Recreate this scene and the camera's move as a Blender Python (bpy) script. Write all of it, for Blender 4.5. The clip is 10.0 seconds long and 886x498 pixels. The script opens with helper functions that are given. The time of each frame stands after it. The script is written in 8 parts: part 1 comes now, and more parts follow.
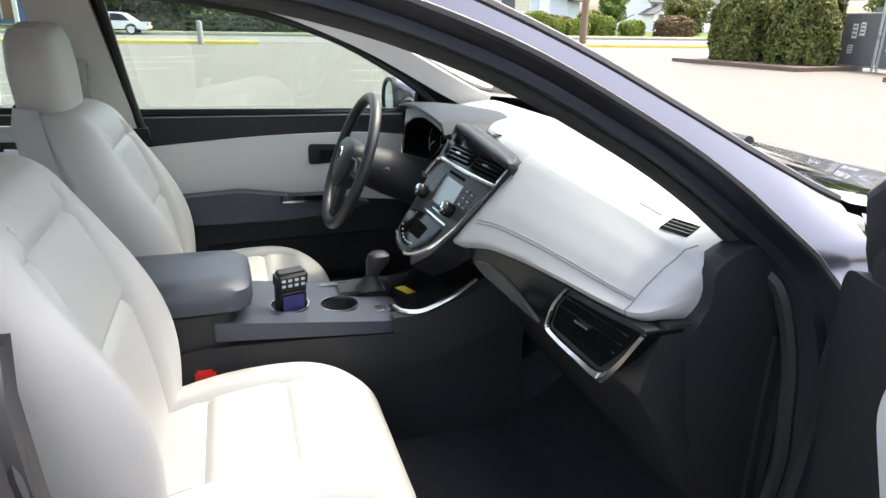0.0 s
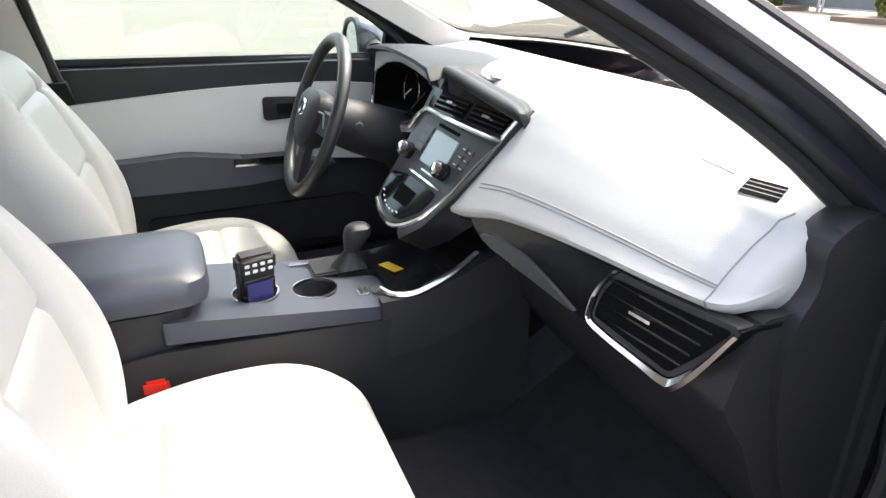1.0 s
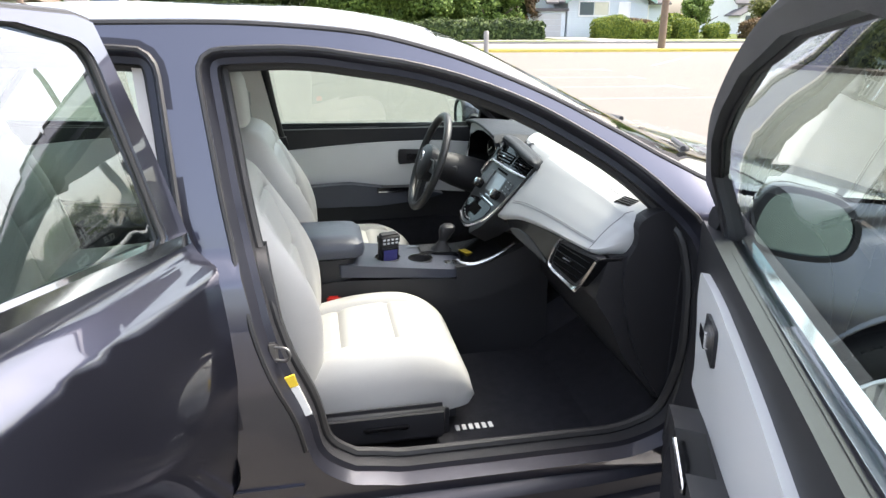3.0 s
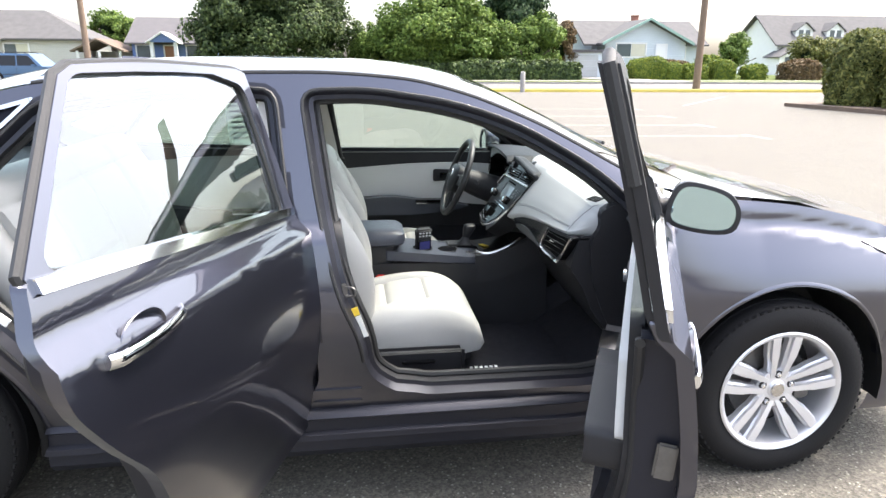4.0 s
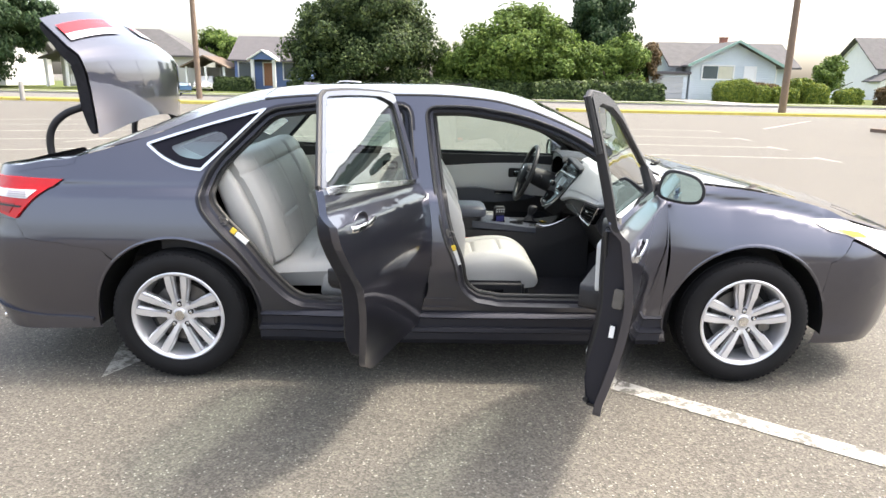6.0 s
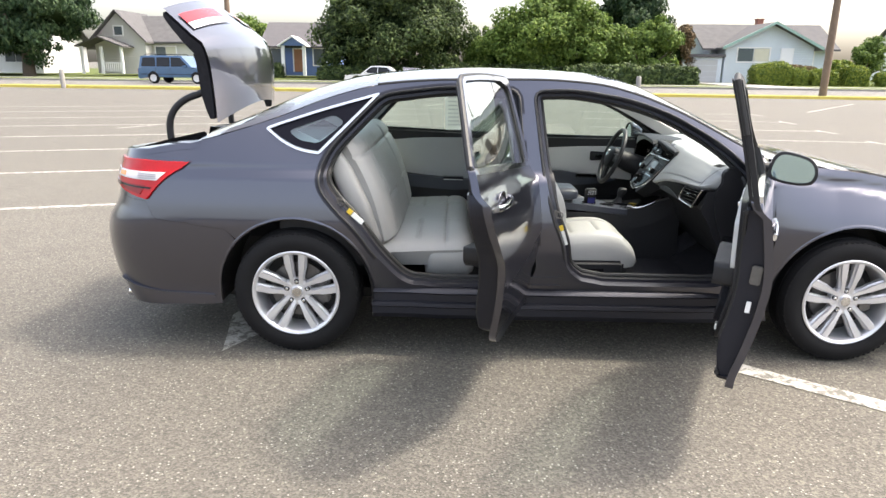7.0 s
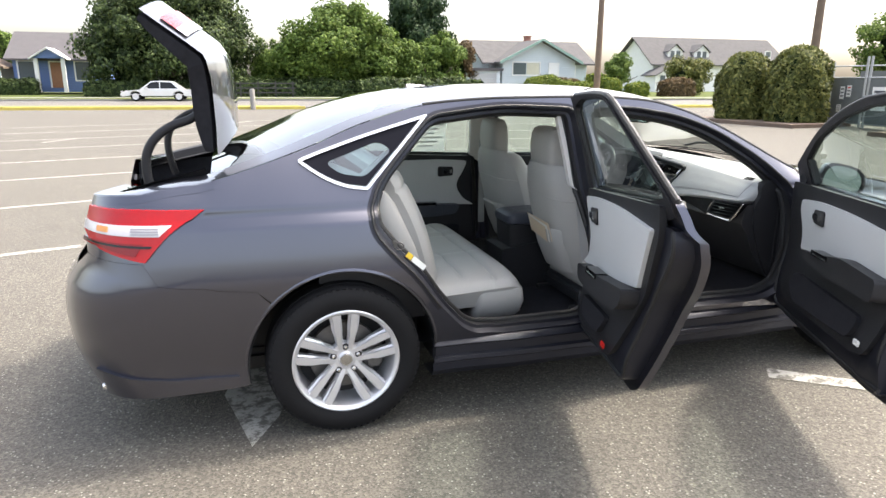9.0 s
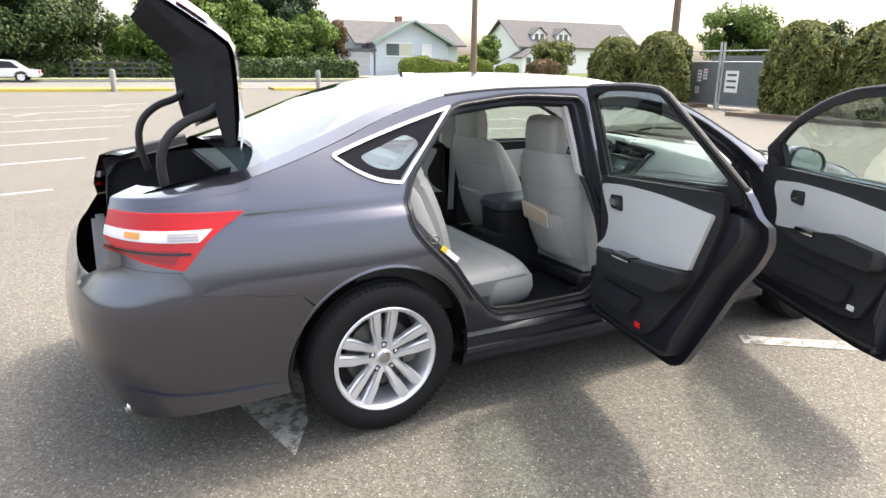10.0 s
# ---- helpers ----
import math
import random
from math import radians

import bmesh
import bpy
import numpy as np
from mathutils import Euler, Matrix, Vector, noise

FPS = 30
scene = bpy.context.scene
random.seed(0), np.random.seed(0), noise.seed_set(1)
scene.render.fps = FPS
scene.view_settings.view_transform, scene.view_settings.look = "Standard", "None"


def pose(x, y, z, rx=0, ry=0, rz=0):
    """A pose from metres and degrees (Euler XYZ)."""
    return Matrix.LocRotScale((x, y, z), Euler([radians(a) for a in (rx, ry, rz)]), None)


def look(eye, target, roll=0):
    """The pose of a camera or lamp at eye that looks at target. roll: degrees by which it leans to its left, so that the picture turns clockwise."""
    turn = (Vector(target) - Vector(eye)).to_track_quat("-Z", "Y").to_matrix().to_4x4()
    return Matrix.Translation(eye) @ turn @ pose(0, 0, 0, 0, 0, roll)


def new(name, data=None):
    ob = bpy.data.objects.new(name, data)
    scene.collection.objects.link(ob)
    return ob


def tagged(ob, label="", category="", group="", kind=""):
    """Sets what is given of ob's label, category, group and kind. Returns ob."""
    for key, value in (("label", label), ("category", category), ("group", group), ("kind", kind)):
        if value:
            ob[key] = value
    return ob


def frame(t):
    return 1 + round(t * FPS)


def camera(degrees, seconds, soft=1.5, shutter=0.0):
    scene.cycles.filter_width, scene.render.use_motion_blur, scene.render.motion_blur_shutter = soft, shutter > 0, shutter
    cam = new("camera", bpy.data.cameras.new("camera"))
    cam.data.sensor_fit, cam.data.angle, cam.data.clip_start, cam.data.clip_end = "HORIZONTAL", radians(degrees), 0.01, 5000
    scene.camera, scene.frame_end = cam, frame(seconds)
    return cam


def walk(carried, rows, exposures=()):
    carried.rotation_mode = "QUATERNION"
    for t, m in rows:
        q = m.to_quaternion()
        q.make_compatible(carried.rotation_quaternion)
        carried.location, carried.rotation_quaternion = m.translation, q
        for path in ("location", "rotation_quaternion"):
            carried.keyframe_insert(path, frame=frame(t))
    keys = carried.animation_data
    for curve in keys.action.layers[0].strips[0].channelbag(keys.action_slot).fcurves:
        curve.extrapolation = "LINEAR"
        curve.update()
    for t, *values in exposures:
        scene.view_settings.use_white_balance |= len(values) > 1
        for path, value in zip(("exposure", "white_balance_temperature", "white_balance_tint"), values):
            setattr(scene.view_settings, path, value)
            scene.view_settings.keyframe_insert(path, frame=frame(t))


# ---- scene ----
cam = camera(67.7, 10.0)
PATH = [
    (0, (0.15, -1.448, 1.275), (0.726, 0.35, 0.616), 1.0),
    (0.5, (0.149, -1.208, 1.247), (0.82, 0.523, 0.503), -0.3),
    (1, (0.15, -1.196, 1.226), (0.84, 0.506, 0.434), 0.3),
    (1.5, (0.146, -1.274, 1.26), (0.739, 0.507, 0.57), 0.4),
    (2, (0.119, -1.56, 1.357), (0.502, 0.296, 0.717), -2.2),
    (2.5, (0.064, -1.825, 1.408), (0.466, 0.023, 0.759), -0.2),
    (2.7, (0.041, -1.942, 1.399), (0.45, -0.107, 0.717), 0.3),
    (3.8, (-0.025, -2.685, 1.442), (0.143, -0.756, 0.942), -1.7),
    (4, (-0.048, -2.816, 1.438), (0.212, -0.909, 0.894), 0.2),
    (4.5, (-0.036, -3.155, 1.461), (0.187, -1.233, 0.953), 0.6),
    (5, (-0.039, -3.488, 1.467), (0.037, -1.561, 0.939), 0.9),
    (5.2, (-0.088, -3.577, 1.47), (0.011, -1.644, 0.966), 0.8),
    (6.3, (-0.228, -4.106, 1.483), (-0.253, -2.168, 0.987), 0.1),
    (6.5, (-0.316, -4.136, 1.479), (-0.394, -2.205, 0.967), -1.2),
    (7, (-0.587, -4.112, 1.476), (-0.626, -2.186, 0.938), 0.6),
    (7.5, (-0.849, -3.919, 1.451), (-0.776, -2.008, 0.866), -1.2),
    (8, (-1.139, -3.763, 1.494), (-0.984, -1.837, 0.979), -0.2),
    (8.5, (-1.488, -3.664, 1.508), (-1.107, -1.767, 1.003), 0.4),
    (9, (-1.79, -3.483, 1.479), (-1.216, -1.633, 0.983), 0.3),
    (9.5, (-2.077, -3.323, 1.499), (-1.345, -1.53, 1.0), 1.8),
    (10, (-2.404, -3.209, 1.515), (-1.486, -1.518, 0.969), 0.7),
]
EXPOSURES = [(t, e - 0.12, k, g) for t, e, k, g in ((0, 1.60, 6850, 12), (0.5, 1.88, 6950, 12), (1, 2.15, 7100, 13), (1.5, 2.28, 7150, 14), (2, 2.08, 7100, 13), (2.5, 1.75, 6950, 12), (4, 1.48, 6700, 10), (4.5, 1.56, 6800, 10), (5, 1.59, 6850, 10), (6.5, 1.1, 7000, 10), (8, 1.07, 7000, 10), (9, 1.15, 7000, 10), (10, 1.24, 7050, 10))]
walk(cam, [(t, look(eye, target, roll)) for t, eye, target, roll in PATH], EXPOSURES)

# ---- world and sun ----
SUN_AZ, SUN_EL = 14.0, 60.0   # degrees: direction towards the sun, from +x to +y
world = bpy.data.worlds.new("sky")
scene.world = world
world.use_nodes = True
wn = world.node_tree
wn.nodes.clear()
sky = wn.nodes.new("ShaderNodeTexSky")
sky.sky_type, sky.sun_disc = "NISHITA", False
sky.sun_elevation, sky.sun_rotation = radians(SUN_EL), radians(90 - SUN_AZ)
sky.dust_density, sky.air_density, sky.ozone_density = 5.0, 1.0, 2.0
hazy = wn.nodes.new("ShaderNodeHueSaturation")
hazy.inputs["Saturation"].default_value = 0.64
back = wn.nodes.new("ShaderNodeBackground")
back.inputs["Strength"].default_value = 0.34
wout = wn.nodes.new("ShaderNodeOutputWorld")
wn.links.new(sky.outputs[0], hazy.inputs["Color"])
wn.links.new(hazy.outputs[0], back.inputs["Color"])
wn.links.new(back.outputs[0], wout.inputs["Surface"])

sun = new("sun", bpy.data.lights.new("sun", "SUN"))
sun.data.energy, sun.data.angle, sun.data.color = 2.15, radians(4.0), (1.0, 0.95, 0.87)
_a, _e = radians(SUN_AZ), radians(SUN_EL)
sun.matrix_world = look((0, 0, 30), (-math.cos(_a) * math.cos(_e), -math.sin(_a) * math.cos(_e), 30 - math.sin(_e)))


# ---- small tools ----
def mesh_object(name, bm, material, parent=None, smooth=40.0):
    bmesh.ops.remove_doubles(bm, verts=bm.verts, dist=1e-5)
    bmesh.ops.recalc_face_normals(bm, faces=bm.faces)
    me = bpy.data.meshes.new(name)
    bm.to_mesh(me)
    bm.free()
    for m in (material if isinstance(material, (list, tuple)) else [material]):
        me.materials.append(m)
    if smooth:
        me.shade_smooth()
        me.set_sharp_from_angle(angle=radians(smooth))
    ob = new(name, me)
    if parent:
        ob.parent = parent
    return ob


def part(name, bm, material, parent, label="", smooth=40.0):
    """One mesh object under a thing or under a part."""
    ob = mesh_object(name, bm, material, parent, smooth)
    return tagged(ob, label) if label else ob


def thing(name, label, category, group="", at=None, kind=""):
    ob = new(name)
    ob.empty_display_size = 0.2
    if at is not None:
        ob.matrix_basis = at
    return tagged(ob, label, category, group, kind)


def curve1(xs, ys):
    """A smooth curve through points, without overshoot."""
    xs, ys = np.array(xs, float), np.array(ys, float)
    h = np.diff(xs)
    d = np.diff(ys) / h
    m = np.zeros(len(xs))
    m[0], m[-1] = d[0], d[-1]
    for i in range(1, len(xs) - 1):
        m[i] = 0 if d[i - 1] * d[i] <= 0 else (h[i - 1] + h[i]) * 1.0 / (h[i] / d[i - 1] + h[i - 1] / d[i])

    def f(x):
        x = min(max(x, xs[0]), xs[-1])
        i = min(max(int(np.searchsorted(xs, x)) - 1, 0), len(h) - 1)
        t = (x - xs[i]) / h[i]
        return float((2 * t**3 - 3 * t**2 + 1) * ys[i] + (t**3 - 2 * t**2 + t) * h[i] * m[i] + (-2 * t**3 + 3 * t**2) * ys[i + 1] + (t**3 - t**2) * h[i] * m[i + 1])
    return f


def box(bm, lo, hi, bevel=0.0, segments=2, m=None):
    """A box from corner to corner, its edges rounded."""
    tmp = bmesh.new()
    bmesh.ops.create_cube(tmp, size=1.0)
    lo, hi = Vector(lo), Vector(hi)
    for v in tmp.verts:
        v.co = Vector(((lo + hi)[k] / 2 + v.co[k] * (hi - lo)[k] for k in range(3)))
    if bevel:
        bmesh.ops.bevel(tmp, geom=tmp.edges[:], offset=bevel, segments=segments, affect="EDGES", clamp_overlap=True)
    if m is not None:
        tmp.transform(m)
    join(bm, tmp)
    return bm


def join(bm, tmp):
    me = bpy.data.meshes.new("tmp")
    tmp.to_mesh(me)
    tmp.free()
    bm.from_mesh(me)
    bpy.data.meshes.remove(me)


def loft(bm, rings, closed=True, caps=True):
    """Faces between rings of the same number of points."""
    vs = [[bm.verts.new(p) for p in r] for r in rings]
    n = len(vs[0])
    for a, b in zip(vs, vs[1:]):
        for i in range(n if closed else n - 1):
            j = (i + 1) % n
            bm.faces.new((a[i], a[j], b[j], b[i]))
    if caps and closed:
        bm.faces.new(vs[0][::-1])
        bm.faces.new(vs[-1])
    return bm


def lathe(bm, profile, axis="y", n=48, centre=(0, 0, 0), closed=False):
    """Turns (radius, along) points round an axis through the centre."""
    rings = []
    for k in range(n):
        a = 2 * math.pi * k / n
        c, s = math.cos(a), math.sin(a)
        r = []
        for rad, al in profile:
            p = {"x": (al, rad * c, rad * s), "y": (rad * c, al, rad * s), "z": (rad * c, rad * s, al)}[axis]
            r.append(Vector(p) + Vector(centre))
        rings.append(r)
    vs = [[bm.verts.new(p) for p in r] for r in rings]
    m = len(profile)
    for k in range(n):
        a, b = vs[k], vs[(k + 1) % n]
        for i in range(m if closed else m - 1):
            j = (i + 1) % m
            bm.faces.new((a[i], a[j], b[j], b[i]))
    return bm


def tube(bm, points, radius, n=10, caps=True):
    """A round bar along points; radius may be one number or one for each point."""
    pts = [Vector(p) for p in points]
    rad = radius if isinstance(radius, (list, tuple)) else [radius] * len(pts)
    rings, up = [], None
    for i, p in enumerate(pts):
        d = (pts[min(i + 1, len(pts) - 1)] - pts[max(i - 1, 0)]).normalized()
        if up is None:
            up = d.orthogonal().normalized()
        up = (up - d * up.dot(d)).normalized()
        side = d.cross(up)
        rings.append([p + rad[i] * (math.cos(2 * math.pi * k / n) * up + math.sin(2 * math.pi * k / n) * side) for k in range(n)])
    return loft(bm, rings, True, caps)


def spline(points, n=8):
    """Points along a smooth line through the given ones."""
    p = [Vector(q) for q in points]
    p = [2 * p[0] - p[1]] + p + [2 * p[-1] - p[-2]]
    out = []
    for i in range(1, len(p) - 2):
        for k in range(n):
            t = k / n
            out.append(0.5 * (2 * p[i] + (p[i + 1] - p[i - 1]) * t + (2 * p[i - 1] - 5 * p[i] + 4 * p[i + 1] - p[i + 2]) * t * t + (3 * p[i] - p[i - 1] - 3 * p[i + 1] + p[i + 2]) * t**3))
    out.append(p[-2])
    return out


def smooth_loop(points, n=6):
    """A closed smooth outline through 2D points."""
    p = [Vector((*q, 0)) for q in points]
    m = len(p)
    out = []
    for i in range(m):
        a, b, c, d = p[i - 1], p[i], p[(i + 1) % m], p[(i + 2) % m]
        for k in range(n):
            t = k / n
            q = 0.5 * (2 * b + (c - a) * t + (2 * a - 5 * b + 4 * c - d) * t * t + (3 * b - a - 3 * c + d) * t**3)
            out.append((q.x, q.y))
    return out


def rounded(points, r, n=4):
    """A closed outline with its corners rounded; r: one radius or one for each corner."""
    m, out = len(points), []
    rs = r if isinstance(r, (list, tuple)) else [r] * m
    for i in range(m):
        a, b, c = (Vector(points[k % m]) for k in (i - 1, i, i + 1))
        d = min(rs[i], (a - b).length * 0.45, (c - b).length * 0.45)
        if d <= 1e-6:
            out.append(tuple(b))
            continue
        p, q = b + (a - b).normalized() * d, b + (c - b).normalized() * d
        for k in range(n + 1):
            t = k / n
            out.append(tuple((1 - t)**2 * p + 2 * t * (1 - t) * b + t * t * q))
    return out


def fill(loops, cell):
    """A flat mesh over outlines (the first outside, the rest holes), cut into cells; in x and z."""
    bm = bmesh.new()
    for lp in loops:
        vs = [bm.verts.new((p[0], 0, p[1])) for p in lp]
        for i in range(len(vs)):
            bm.edges.new((vs[i], vs[(i + 1) % len(vs)]))
    bmesh.ops.triangle_fill(bm, use_beauty=True, use_dissolve=False, edges=bm.edges[:], normal=(0, -1, 0))
    for k, nrm in ((0, (1, 0, 0)), (2, (0, 0, 1))):
        lo = min(v.co[k] for v in bm.verts)
        hi = max(v.co[k] for v in bm.verts)
        for i in range(math.floor(lo / cell) + 1, math.ceil(hi / cell)):
            co = [0, 0, 0]
            co[k] = i * cell
            bmesh.ops.bisect_plane(bm, geom=bm.verts[:] + bm.edges[:] + bm.faces[:], plane_co=co, plane_no=nrm, dist=1e-5)
    return bm


def thick(loops, front, rear=None, cell=0.05):
    """Outlines laid on a surface front(x, z) -> point, and closed behind by rear(x, z)."""
    bm = fill(loops, cell)
    flat = {v: (v.co.x, v.co.z) for v in bm.verts}
    if rear is None:
        for v, (x, z) in flat.items():
            v.co = front(x, z)
        return bm
    rim = [e for e in bm.edges if len(e.link_faces) == 1]
    faces = bm.faces[:]
    twin = {v: bm.verts.new(rear(*q)) for v, q in flat.items()}
    for f in faces:
        bm.faces.new([twin[v] for v in reversed(f.verts)])
    for e in rim:
        a, b = e.verts
        bm.faces.new((a, b, twin[b], twin[a]))
    for v, q in flat.items():
        v.co = front(*q)
    return bm


# ---- materials ----
def mat(name, col, rough=0.5, metal=0.0, var=0.12, scale=6.0, bump=0.0, bscale=80.0, coat=0.0, spec=0.5, tint=None, rvar=0.1, detail=4.0, emit=None):
    """A surface with large soft variation, fine grain and relief."""
    m = bpy.data.materials.new(name)
    m.use_nodes = True
    nt = m.node_tree
    p = nt.nodes["Principled BSDF"]
    tc = nt.nodes.new("ShaderNodeTexCoord")
    n1 = nt.nodes.new("ShaderNodeTexNoise")
    n1.inputs["Scale"].default_value, n1.inputs["Detail"].default_value = scale, detail
    n2 = nt.nodes.new("ShaderNodeTexNoise")
    n2.inputs["Scale"].default_value, n2.inputs["Detail"].default_value = bscale, 3.0
    for n in (n1, n2):
        nt.links.new(tc.outputs["Object"], n.inputs["Vector"])
    ramp = nt.nodes.new("ShaderNodeMix")
    ramp.data_type = "RGBA"
    c2 = tint or tuple(min(1.0, c * (1 + var)) for c in col)
    c1 = tuple(c * (1 - var) for c in col)
    ramp.inputs[6].default_value, ramp.inputs[7].default_value = (*c1, 1), (*c2, 1)
    nt.links.new(n1.outputs["Fac"], ramp.inputs[0])
    fine = nt.nodes.new("ShaderNodeMix")
    fine.data_type, fine.blend_type = "RGBA", "OVERLAY"
    fine.inputs[0].default_value = min(0.5, var)
    nt.links.new(ramp.outputs[2], fine.inputs[6])
    nt.links.new(n2.outputs["Color"], fine.inputs[7])
    if var > 0:
        bw = nt.nodes.new("ShaderNodeRGBToBW")
        nt.links.new(n2.outputs["Color"], bw.inputs[0])
        nt.links.new(bw.outputs[0], fine.inputs[7])
        nt.links.new(fine.outputs[2], p.inputs["Base Color"])
    else:
        p.inputs["Base Color"].default_value = (*col, 1)
    rr = nt.nodes.new("ShaderNodeMapRange")
    rr.inputs["To Min"].default_value, rr.inputs["To Max"].default_value = max(0.0, rough - rvar / 2), min(1.0, rough + rvar / 2)
    nt.links.new(n1.outputs["Fac"], rr.inputs["Value"])
    nt.links.new(rr.outputs[0], p.inputs["Roughness"])
    p.inputs["Metallic"].default_value = metal
    p.inputs["Specular IOR Level"].default_value = spec
    p.inputs["Coat Weight"].default_value = coat
    p.inputs["Coat Roughness"].default_value = 0.015
    if bump:
        b = nt.nodes.new("ShaderNodeBump")
        b.inputs["Strength"].default_value, b.inputs["Distance"].default_value = bump, 0.002
        nt.links.new(n2.outputs["Fac"], b.inputs["Height"])
        nt.links.new(b.outputs[0], p.inputs["Normal"])
    if emit:
        p.inputs["Emission Color"].default_value, p.inputs["Emission Strength"].default_value = (*emit[0], 1), emit[1]
    return m


def glass_mat(name, col, rough=0.0, face_on=0.08, power=3.5):
    """A thin pane: mostly clear and tinted, with gloss that grows towards grazing sight."""
    m = bpy.data.materials.new(name)
    m.use_nodes = True
    nt = m.node_tree
    nt.nodes.remove(nt.nodes["Principled BSDF"])
    out = nt.nodes["Material Output"]
    tr = nt.nodes.new("ShaderNodeBsdfTransparent")
    tr.inputs[0].default_value = (*col, 1)
    gl = nt.nodes.new("ShaderNodeBsdfGlossy")
    gl.inputs["Roughness"].default_value = rough
    lw = nt.nodes.new("ShaderNodeLayerWeight")
    lw.inputs["Blend"].default_value = 0.5
    pw = nt.nodes.new("ShaderNodeMath")
    pw.operation = "POWER"
    pw.inputs[1].default_value = power
    nt.links.new(lw.outputs["Facing"], pw.inputs[0])
    fr = nt.nodes.new("ShaderNodeMath")
    fr.operation, fr.use_clamp = "MULTIPLY_ADD", True
    fr.inputs[1].default_value, fr.inputs[2].default_value = 1 - face_on, face_on
    nt.links.new(pw.outputs[0], fr.inputs[0])
    mx = nt.nodes.new("ShaderNodeMixShader")
    nt.links.new(fr.outputs[0], mx.inputs[0])
    nt.links.new(tr.outputs[0], mx.inputs[1])
    nt.links.new(gl.outputs[0], mx.inputs[2])
    nt.links.new(mx.outputs[0], out.inputs["Surface"])
    return m


PAINT = mat("grey_car_paint", (0.055, 0.057, 0.081), 0.30, 0.92, 0.05, 3.0, 0.0, 900.0, coat=1.0, rvar=0.04)
PAINT.node_tree.nodes["Principled BSDF"].inputs["Coat IOR"].default_value = 1.7
# darker, duller copy of the body paint; jamb and sill shade in its colour
PAINT_SHADED = mat("grey_car_paint_shaded", (0.024, 0.025, 0.034), 0.42, 0.5, 0.08, 5.0, 0.0, 700.0, coat=0.15, spec=0.3)
CHROME = mat("chrome", (0.82, 0.83, 0.84), 0.1, 1.0, 0.03, 8.0)
SATIN = mat("satin_chrome", (0.55, 0.54, 0.53), 0.22, 1.0, 0.05, 12.0)
RUBBER = mat("black_rubber", (0.013, 0.013, 0.014), 0.55, 0.0, 0.2, 14.0, 0.2, 220.0)
BLACK = mat("black_plastic", (0.018, 0.018, 0.0205), 0.5, 0.0, 0.15, 9.0, 0.25, 900.0, spec=0.35)
GLOSSBLACK = mat("gloss_black_trim", (0.006, 0.006, 0.007), 0.1, 0.0, 0.1, 6.0, coat=0.15, spec=0.3)
CARPET = mat("black_carpet", (0.024, 0.024, 0.028), 0.95, 0.0, 0.35, 30.0, 0.9, 700.0, spec=0.1)
LEATHER = mat("light_grey_leather", (0.385, 0.378, 0.362), 0.46, 0.0, 0.06, 5.0, 0.22, 420.0)
LEATHER_W = mat("perforated_grey_leather", (0.385, 0.375, 0.36), 0.5, 0.0, 0.07, 7.0, 0.45, 520.0)
DASHGREY = mat("light_grey_soft_trim", (0.385, 0.392, 0.39), 0.5, 0.0, 0.05, 4.0, 0.25, 700.0)
INSERT = mat("light_grey_door_insert", (0.54, 0.545, 0.54), 0.5, 0.0, 0.05, 4.0, 0.25, 700.0)
SLATE = mat("slate_blue_vinyl", (0.04, 0.045, 0.062), 0.42, 0.0, 0.1, 6.0, 0.25, 700.0)
HEADLINER = mat("grey_headliner_cloth", (0.58, 0.56, 0.53), 0.9, 0.0, 0.06, 20.0, 0.3, 600.0)
GLASS = glass_mat("tinted_glass", (0.69, 0.83, 0.78), 0.0, 0.13, 2.4)
CLEAR = glass_mat("windscreen_glass", (0.76, 0.81, 0.79), 0.0, 0.06, 4.0)
DARKGLASS = glass_mat("dark_glass", (0.52, 0.68, 0.71), 0.0, 0.17, 2.4)
FRIT = mat("black_glass_frit", (0.005, 0.005, 0.009), 0.3, 0.0, 0.1, 20.0, spec=0.12)
RED = mat("red_lamp_plastic", (0.42, 0.004, 0.007), 0.12, 0.0, 0.12, 60.0, 0.3, 250.0, coat=0.25, spec=0.3)
DARKRED = mat("dark_red_lens", (0.20, 0.003, 0.005), 0.12, 0.0, 0.1, 60.0, coat=0.25, spec=0.3)
AMBER = mat("amber_lens", (0.62, 0.25, 0.05), 0.12, 0.0, 0.1, 60.0, coat=0.3)
LAMPWHITE = mat("clear_lamp_plastic", (0.60, 0.56, 0.56), 0.08, 0.1, 0.12, 70.0, 0.5, 250.0, coat=1.0)
ALLOY = mat("silver_alloy", (0.66, 0.66, 0.68), 0.34, 0.6, 0.04, 8.0, coat=0.4)
TYRE = mat("tyre_rubber", (0.009, 0.009, 0.010), 0.7, 0.0, 0.25, 14.0, 0.4, 160.0, spec=0.2)
BRAKE = mat("brake_iron", (0.16, 0.155, 0.15), 0.45, 0.8, 0.25, 14.0)
PANELGREY = mat("lamp_reflector_grey", (0.34, 0.32, 0.33), 0.3, 0.6, 0.08, 20.0)
WHITELABEL = mat("white_label", (0.78, 0.77, 0.74), 0.5, 0.0, 0.06, 30.0)
YELLOW = mat("yellow_label", (0.72, 0.50, 0.04), 0.45, 0.0, 0.06, 30.0)
REDPLASTIC = mat("red_plastic", (0.62, 0.02, 0.015), 0.3, 0.0, 0.06, 30.0)
MIRROR = mat("mirror_silver", (0.52, 0.70, 0.74), 0.01, 1.0, 0.0)

